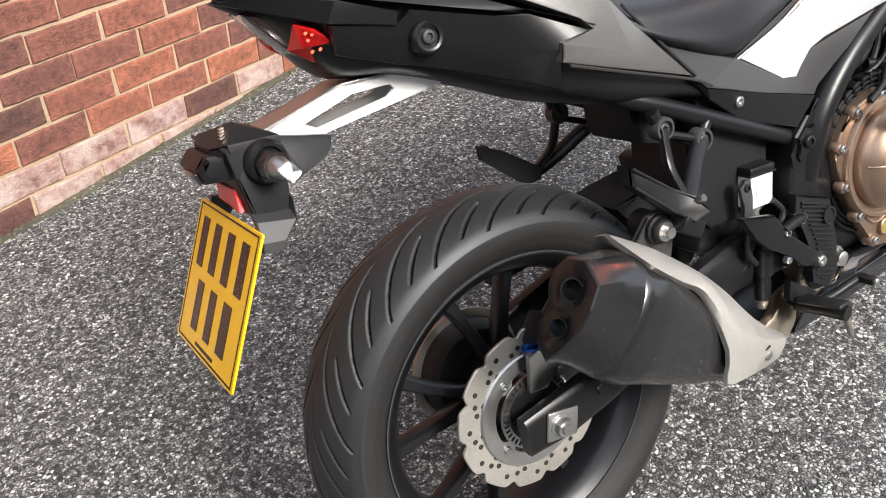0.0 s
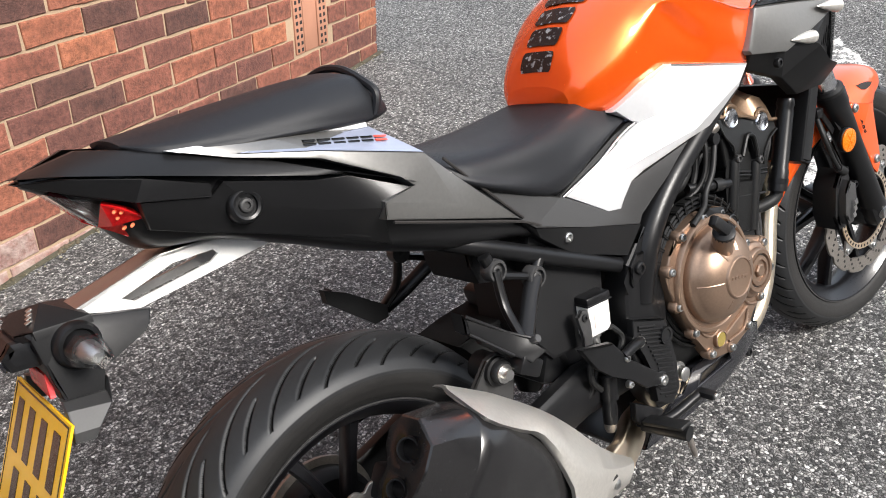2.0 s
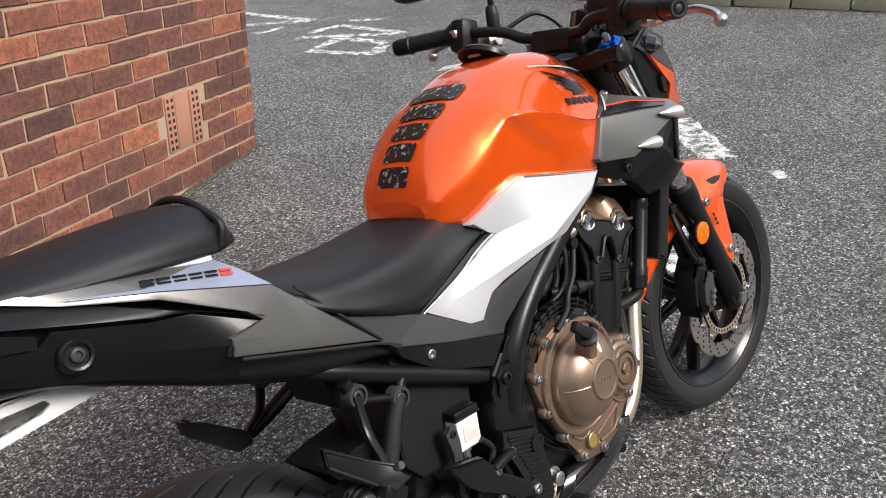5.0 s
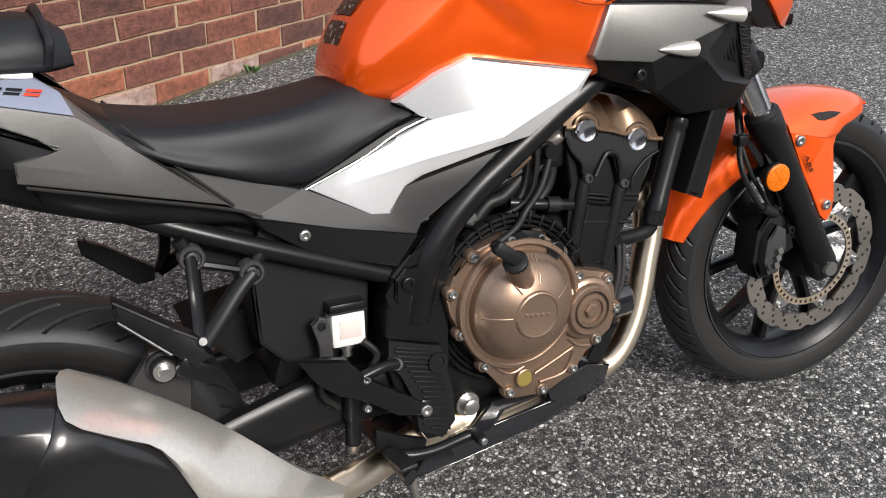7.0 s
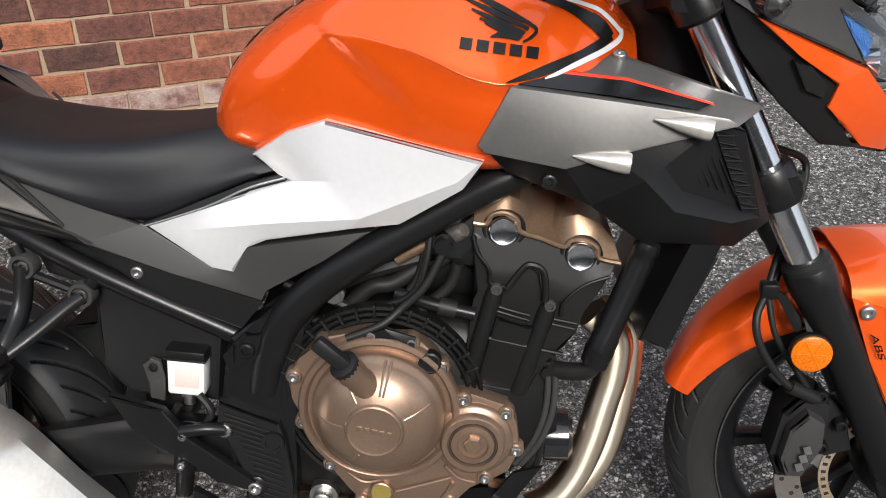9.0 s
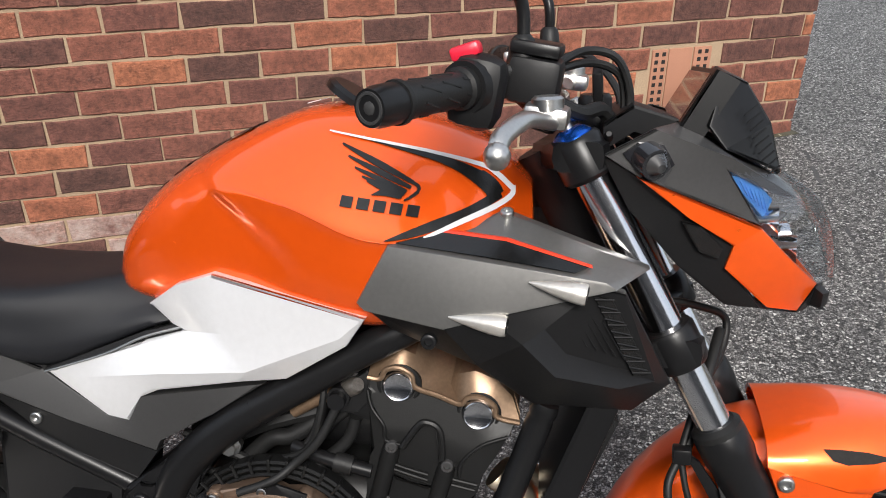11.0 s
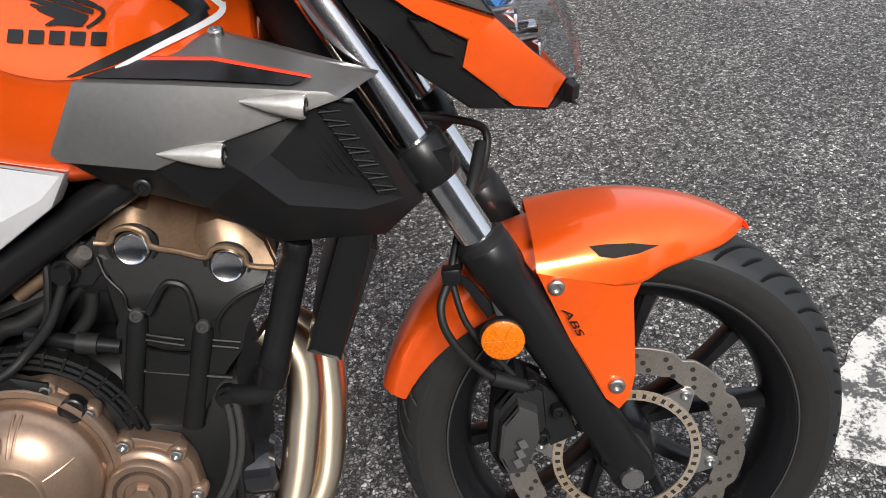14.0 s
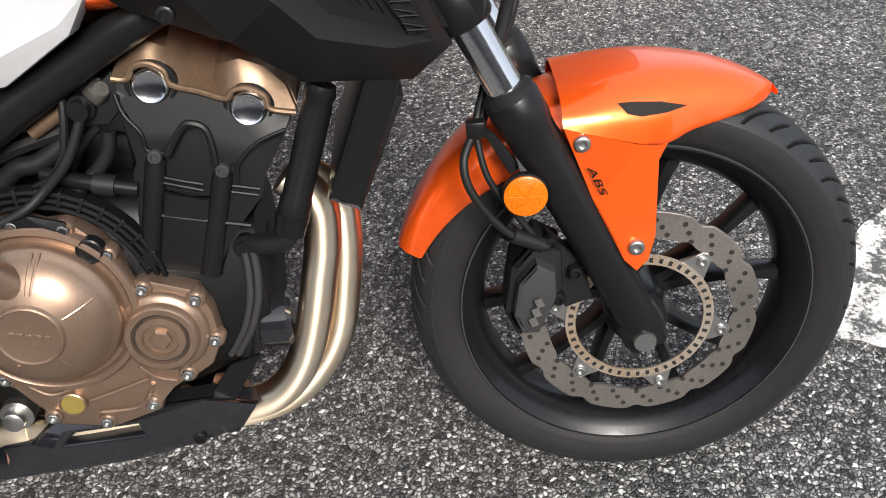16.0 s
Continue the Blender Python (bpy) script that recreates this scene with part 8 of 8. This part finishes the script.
fpart("cable_tray", sheet_bm(neutral([(1.125, -0.09, 0.972), (1.16, -0.07, 0.99), (1.21, -0.06, 0.972), (1.21, 0.06, 0.972), (1.16, 0.07, 0.99), (1.125, 0.09, 0.972)]), [[0, 1, 4, 5], [1, 2, 3, 4]], 0.03, 0.004, (0, 0, -1)), BLACK)

# handlebar and controls
g0, g1 = Vector(neutral([(0.918, -0.343, 1.013)])[0]), Vector(neutral([(0.988, -0.215, 1.022)])[0])
g0 = g0 + (g1 - g0).normalized() * 0.013
bar = [g0, g1, Vector((1.035, -0.12, 1.022)), Vector((1.052, -0.07, 1.000)), Vector((1.055, 0, 0.996))]
bar += [Vector((p.x, -p.y, p.z)) for p in bar[-2::-1]]
hb = fpart("handlebar", tube_bm(bar, 0.0115, 14, 6), BLACK_S, None, "black tapered handlebar")
for s in (1, -1):
    a, b = Vector((g0.x, s * g0.y, g0.z)), Vector((g1.x, s * g1.y, g1.z))
    d = (b - a).normalized()
    fpart("bar_end", rod_bm(a - d * 0.012, a + d * 0.022, ((0, 0.006), (0.0, 0.0165), (0.3, 0.0185), (1, 0.0185)), 22), BLACK_S, hb, "scuffed black bar end weight")
    grip = fpart("grip", rod_bm(a + d * 0.022, b, ((0, 0.020), (0.04, 0.0205), (0.06, 0.0175), (0.2, 0.0172), (0.86, 0.0172), (0.88, 0.021), (1, 0.021)), 22), HOSE, hb, "black rubber grip")
    fpart("bar_end_screw", rod_bm(a - d * 0.010, a - d * 0.0135, ((0, 0.006), (0.7, 0.006), (1, 0.004)), 10), CHARCOAL, hb)
    fpart("bar_end_ring", rod_bm(a - d * 0.0115, a - d * 0.0130, ((0, 0.0145), (1, 0.0140), (1, 0.0115), (0, 0.011)), 26), CHARCOAL, hb)
    q = d.orthogonal().normalized()
    for k in range(14):
        w = Matrix.Rotation(2 * math.pi * k / 14, 3, d) @ q
        for m in range(3):
            fpart("grip_ridge", tube_bm([a + d * (0.045 + 0.032 * m) + w * 0.0172, a + d * (0.068 + 0.032 * m) + (Matrix.Rotation(0.5, 3, d) @ w) * 0.0172], 0.0012, 5, 1), HOSE, grip) if k % 2 == 0 else None
    sw = fpart("switch_housing", box_bm(b + d * 0.018 + Vector((0.0, 0, -0.006)), (0.054, 0.050, 0.074), Matrix.Rotation(radians(14), 3, "Y"), 0.017), BLACK, hb, "black switch housing")
    fpart("switch_collar", rod_bm(b - d * 0.006, b + d * 0.004, ((0, 0.026), (1, 0.028)), 20), BLACK, sw)
    if s > 0:
        fpart("kill_switch", box_bm(b + d * 0.016 + Vector((-0.008, 0, 0.033)), (0.030, 0.024, 0.014), Matrix.Rotation(radians(-15), 3, "Y"), 0.004), REDSW, sw, "red kill switch")
    else:
        fpart("thumb_switch", box_bm(b + d * 0.016 + Vector((-0.024, 0, 0.004)), (0.012, 0.02, 0.016), None, 0.003), ALU, sw)
    # mirrors
    m0 = Vector(neutral([(1.040, -0.150, 1.045)])[0])
    mp = [m0, Vector(neutral([(1.042, -0.150, 1.09)])[0]), Vector(neutral([(1.034, -0.158, 1.112)])[0]), Vector(neutral([(1.005, -0.185, 1.135)])[0]), Vector(neutral([(0.975, -0.24, 1.15)])[0])]
    mp = [Vector((p.x, s * p.y, p.z)) for p in mp]
    st = fpart("mirror_stem", tube_bm(mp, 0.0068, 10, 6), BLACK_S, hb, "black mirror stem")
    fpart("stem_boot", rod_bm(mp[0] - Vector((0, 0, 0.02)), mp[0].lerp(mp[1], 0.55), ((0, 0.014), (0.5, 0.0145), (0.9, 0.012), (1, 0.008)), 14), HOSE, st)
    mc = Vector(neutral([(0.955, -0.30, 1.150)])[0])
    mc.y *= s
    bm = bmesh.new()
    loops = []
    for u, k in ((-0.012, 0.72), (-0.008, 0.94), (0.0, 1.0), (0.012, 0.93), (0.022, 0.70)):
        loops.append([mc + Vector((u, 0.068 * k * math.copysign(abs(math.cos(t)) ** 0.7, math.cos(t)), 0.050 * k * math.copysign(abs(math.sin(t)) ** 0.7, math.sin(t)))) for t in np.arange(24) * 2 * math.pi / 24])
    rings(bm, loops)
    mh = fpart("mirror_head", bm, BLACK_S, st, "black rear view mirror")
    fpart("mirror_glass", sheet_bm([mc + Vector((-0.0125, 0.046 * math.cos(t), 0.034 * math.sin(t))) for t in np.arange(20) * 2 * math.pi / 20], [list(range(20))], 0.002, 0, (1, 0, 0)), MIRROR, mh)
    # lever
    lv = neutral([(1.062, -0.165, 0.992), (1.068, -0.215, 0.986), (1.062, -0.255, 0.990), (1.046, -0.305, 0.996), (1.028, -0.345, 0.986), (1.024, -0.357, 0.972)])
    lv = [(x, s * y, z) for x, y, z in lv]
    lever = fpart("brake_lever" if s > 0 else "clutch_lever", tube_bm(lv, 0.0068, 12, 5, squash=1.3), ALU, hb, "silver control lever with a ball end")
    fpart("lever_ball", rod_bm(Vector(lv[-1]) + Vector((0, 0, 0.012)), Vector(lv[-1]) - Vector((0, 0, 0.012)), ((0, 0.001), (0.06, 0.0055), (0.18, 0.0088), (0.34, 0.0108), (0.5, 0.0115), (0.66, 0.0108), (0.82, 0.0088), (0.94, 0.0055), (1, 0.001)), 20), ALU, lever)
    fpart("lever_pivot", box_bm(Vector(lv[1]) + Vector((-0.006, s * 0.018, 0.004)), (0.045, 0.042, 0.022), Matrix.Rotation(radians(10), 3, "Y"), 0.006), ALU, lever)
    fpart("lever_adjuster", rod_bm(Vector(lv[1]) + Vector((-0.004, s * 0.012, 0.010)), Vector(lv[1]) + Vector((-0.004, s * 0.012, 0.024)), ((0, 0.016), (0.8, 0.016), (1, 0.013)), 18), STEEL, lever)
mcyl = fpart("master_cylinder", box_bm(neutral([(1.052, -0.135, 1.024)])[0], (0.055, 0.065, 0.048), Matrix.Rotation(radians(12), 3, "Y"), 0.008), BLACK, None, "black brake master cylinder")
fpart("master_cap", box_bm(neutral([(1.056, -0.135, 1.056)])[0], (0.052, 0.066, 0.014), Matrix.Rotation(radians(12), 3, "Y"), 0.004), BLACK_S, mcyl)
fpart("clamp", box_bm((1.062, 0, 0.985), (0.045, 0.10, 0.045), Matrix.Rotation(radians(20), 3, "Y"), 0.008), BLACK_S)
for pts, r in ((neutral([(1.01, -0.175, 1.035), (1.06, -0.11, 1.032), (1.105, -0.06, 1.050), (1.143, -0.045, 1.040), (1.158, -0.04, 0.998), (1.150, -0.04, 0.955)]), 0.0048), (neutral([(1.01, -0.175, 1.022), (1.06, -0.11, 1.028), (1.11, -0.05, 1.037), (1.146, -0.035, 1.022), (1.152, -0.03, 0.98), (1.148, -0.03, 0.945)]), 0.0048), (neutral([(1.07, -0.12, 1.0), (1.10, -0.10, 0.985), (1.125, -0.07, 0.985), (1.145, -0.05, 0.95)]), 0.0085), (neutral([(1.06, 0.11, 1.03), (1.11, 0.07, 1.045), (1.15, 0.04, 1.0), (1.15, 0.03, 0.95)]), 0.0048)):
    fpart("control_cable", tube_bm(pts, r, 8, 6), HOSE, hb)
fpart("cable_ferrule", tube_bm(neutral([(1.022, -0.165, 1.035), (1.048, -0.13, 1.033)]), 0.0065, 8, 2), STEEL, hb)
ky = Vector(neutral([(1.120, -0.01, 1.0)])[0])
kb = fpart("ignition_lock", rod_bm(ky - Vector((0, 0, 0.05)), ky, ((0, 0.02), (0.9, 0.02), (1, 0.017)), 18), BLACK_S, None, "ignition lock with its key")
fpart("key_fob", box_bm(ky + Vector((0.004, -0.015, 0.012)), (0.012, 0.026, 0.040), Matrix.Rotation(radians(20), 3, "X"), 0.004), BLACK, kb)
fpart("bar_clamp_bolt", rod_bm(neutral([(1.13, -0.09, 0.955)])[0], neutral([(1.13, -0.105, 0.962)])[0], ((0, 0.005), (0.8, 0.005), (1, 0.003)), 12), BLACK_S)
plain("side_stand", tube_bm([(0.60, 0.10, 0.26), (0.585, 0.19, 0.14), (0.575, 0.245, 0.055)], 0.011, 10, 3), BLACK_S, None, "black side stand")
plain("stand_foot", box_bm((0.573, 0.250, 0.050), (0.05, 0.035, 0.008), Matrix.Rotation(radians(15), 3, "X"), 0.002), BLACK_S)

# ---- brick wall ----
WALL = pose(-0.3358, 1.7294, 0.0554, 0, 0, 22)
wall = tagged(new("wall_brick"), "weathered red brick house wall with sandy mortar joints", "wall", kind="structure")
wall.matrix_world = WALL
B, C = 0.2275, 0.0858
BL, BH = 0.2165, 0.0755
X_END = 2.548
LOW, ROWS_UP = -4, 30
core = bmesh.new()
box_bm(((X_END - 0.010 - 3.2) / 2, 0.112, 1.05), (X_END - 0.010 + 3.2, 0.212, 2.75), None, 0, core)
for v in core.verts:
    if v.co.y < 0.05:
        v.co.y = 0.006
part("mortar", core, MORTAR, wall)


def brick_mesh(name, w, h, d, mat, seed):
    rb = random.Random(seed)
    bm = box_bm((0, 0, 0), (w, d, h), None, 0)
    bmesh.ops.subdivide_edges(bm, edges=[e for e in bm.edges if abs((e.verts[0].co - e.verts[1].co).x) > 0.04], cuts=4)
    for v in bm.verts:
        v.co += Vector((rb.uniform(-1, 1) * 0.0026, rb.uniform(-1, 0.4) * 0.0016, rb.uniform(-1, 1) * 0.0022))
    es = [e for e in bm.edges if len(e.link_faces) == 2 and e.calc_face_angle(0) > 1.0 and max(v.co.y for v in e.verts) < 0]
    bmesh.ops.bevel(bm, geom=es, offset=0.0025, segments=1, affect="EDGES")
    me = bpy.data.meshes.new(name)
    bmesh.ops.recalc_face_normals(bm, faces=bm.faces[:])
    bm.to_mesh(me)
    bm.free()
    me.materials.append(mat)
    return me


STRETCH = [brick_mesh("brick", BL, BH, 0.1, BRICK, k) for k in range(6)]
PALE = [brick_mesh("brick", BL, BH, 0.1, BRICK_PALE, k) for k in range(4)]
SIDE = [brick_mesh("brick", 0.2, BH, 0.1, BRICK, 40 + k) for k in range(3)]
rnd = random.Random(11)
VENTS = ((1.873, 1.935), (2.045, 2.118))
CUT = {}
rest = {"co": [], "faces": [], "local": [], "n": 0}


def cut_brick(w, pool=STRETCH):
    key = round(w, 3)
    if key not in CUT:
        CUT[key] = brick_mesh("brick", w, BH, 0.1, BRICK, 60 + len(CUT))
    return CUT[key]


def lay(me, x, z, y=0.05, turn=0.0, single=True):
    m = pose(x + rnd.uniform(-1, 1) * 0.003, y + rnd.uniform(-1, 1) * 0.0018, z + rnd.uniform(-1, 1) * 0.0018, 0, rnd.uniform(-0.4, 0.4), turn + rnd.uniform(-0.3, 0.3))
    if single:
        o = new("brick", me)
        o.parent = wall
        o.matrix_basis = m
        return
    for v in me.vertices:
        rest["co"].append(tuple(m @ v.co))
        rest["local"].append(tuple(v.co))
    rest["faces"] += [[i + rest["n"] for i in p.vertices] for p in me.polygons]
    rest["n"] += len(me.vertices)


for row in range(LOW, ROWS_UP):
    z = row * C
    shift = 0.0 if row % 2 == 0 else B / 2
    k = -14
    while True:
        x = (k + 0.5) * B + shift
        k += 1
        near = -1 <= row <= 19 and x > -0.75
        left = x - B / 2
        if x + B / 2 > X_END + 0.03:
            if X_END - left > 0.022:
                w = X_END - 0.001 - left - 0.006
                lay(cut_brick(w), left + 0.006 + w / 2, z, single=near)
            break
        if 3 <= row <= 5 and x + B / 2 > 1.86 and left < 2.14:
            w = 1.862 - left - 0.010
            if left < 1.80 and w > 0.03:
                lay(cut_brick(w), left + 0.005 + w / 2, z)
            if x + B / 2 > 2.17:
                w = x + B / 2 - 2.130 - 0.010
                lay(cut_brick(w), 2.130 + 0.005 + w / 2, z)
            continue
        pool = PALE if row <= 0 and rnd.random() < 0.8 else STRETCH
        lay(rnd.choice(pool), x, z, single=near)
    # return side round the corner
    for j in range(4):
        lay(rnd.choice(SIDE), X_END - 0.050, z, 0.115 + (0.11 if row % 2 else 0.0) + 0.215 * j, 90, False)
me = bpy.data.meshes.new("outer_bricks")
me.from_pydata(rest["co"], [], rest["faces"])
me.attributes.new("local", "FLOAT_VECTOR", "POINT").data.foreach_set("vector", np.array(rest["local"]).ravel())
me.materials.append(BRICK_JOINED)
o = new("outer_brickwork", me)
o.parent = wall
o["kind"] = "stuff"
# terracotta air bricks
# holes are black blocks on the face, painted shade without an opening
VENT_HOLE = plain_mesh("vent_hole", box_bm((0, 0, 0), (0.014, 0.004, 0.015), None, 0), DARK)
for x0, x1 in VENTS:
    vent = bmesh.new()
    zc = 4 * C
    box_bm(((x0 + x1) / 2, 0.048, zc), (x1 - x0, 0.1, 0.235), None, 0.003, vent)
    o = part("air_brick", vent, TERRA, wall)
    repeat("vent_hole", VENT_HOLE, o, [Matrix.Translation(((x0 + x1) / 2 + j * 0.0145, -0.0012, zc - 0.101 + 0.0288 * i)) for i in range(8) for j in (-1, 1)])
plate = bmesh.new()
box_bm((1.99, 0.05, 4 * C), (0.098, 0.1, 0.235), None, 0.003, plate)
part("tile", plate, TERRA, wall)

# weed at the foot of the wall
weed = bmesh.new()
wr = random.Random(3)
base = WALL @ Vector((1.30, -0.03, 0.0))
base = on_ground(base.x, base.y)
for i in range(16):
    a = wr.uniform(0, 6.28)
    l = wr.uniform(0.02, 0.045)
    p = base + Vector((wr.uniform(-0.03, 0.03), wr.uniform(-0.015, 0.015), 0))
    tip = p + Vector((math.cos(a) * l * 0.6, math.sin(a) * l * 0.6, l * 0.8))
    side_ = Vector((-math.sin(a), math.cos(a), 0)) * 0.006
    mid_ = p.lerp(tip, 0.5) + Vector((0, 0, 0.006))
    vs = [weed.verts.new(v) for v in (p, mid_ + side_, tip, mid_ - side_)]
    weed.faces.new(vs)
tagged(part("weed", weed, LEAF), "small green weed at the foot of the brick wall", "weed")

# soil and grit in the joint between wall and asphalt
foot = []
for u in np.linspace(-2.2, 2.56, 80):
    p = WALL @ Vector((float(u), -0.022 - 0.012 * rnd.random(), 0.0))
    foot.append((p.x, p.y))
for u in np.linspace(2.56, -2.2, 12):
    p = WALL @ Vector((float(u), 0.02, 0.0))
    foot.append((p.x, p.y))
ground_patch("soil_strip", foot, SOIL, "dark damp soil along the foot of the wall", "soil", 0.003, kind="structure")
# moss, grit and crumbs of mortar along the foot of the wall
crumbs = bmesh.new()
cr_ = random.Random(11)
for i in range(420):
    p = WALL @ Vector((cr_.uniform(-2.6, 2.5), -0.004 - abs(cr_.gauss(0, 0.012)), 0.0))
    p = on_ground(p.x, p.y, 0.003)
    r = cr_.uniform(0.003, 0.009)
    spin = Matrix.Rotation(cr_.uniform(0, 6.28), 4, "Z") @ Matrix.Diagonal((r * cr_.uniform(0.8, 2.0), r, r * cr_.uniform(0.5, 0.8), 1))
    bmesh.ops.create_icosphere(crumbs, subdivisions=1, radius=1.0, matrix=Matrix.Translation(p) @ spin)
tagged(part("moss_and_grit", crumbs, CRUMB, None, "", 60), "dark moss and grit along the foot of the wall", "moss", kind="stuff")
grit = bmesh.new()
for i in range(260):
    p = WALL @ Vector((rnd.uniform(-1.0, 2.5), -0.015 - abs(rnd.gauss(0, 0.035)), 0.0))
    p = on_ground(p.x, p.y, 0.003)
    r = rnd.uniform(0.002, 0.0055)
    vs = [grit.verts.new(p + Vector((rnd.uniform(-1, 1), rnd.uniform(-1, 1), rnd.uniform(-0.4, 1))) * r) for _ in range(6)]
    bmesh.ops.convex_hull(grit, input=vs)
tagged(part("grit", grit, STONE), "scattered small grit at the foot of the wall", "grit", kind="stuff")
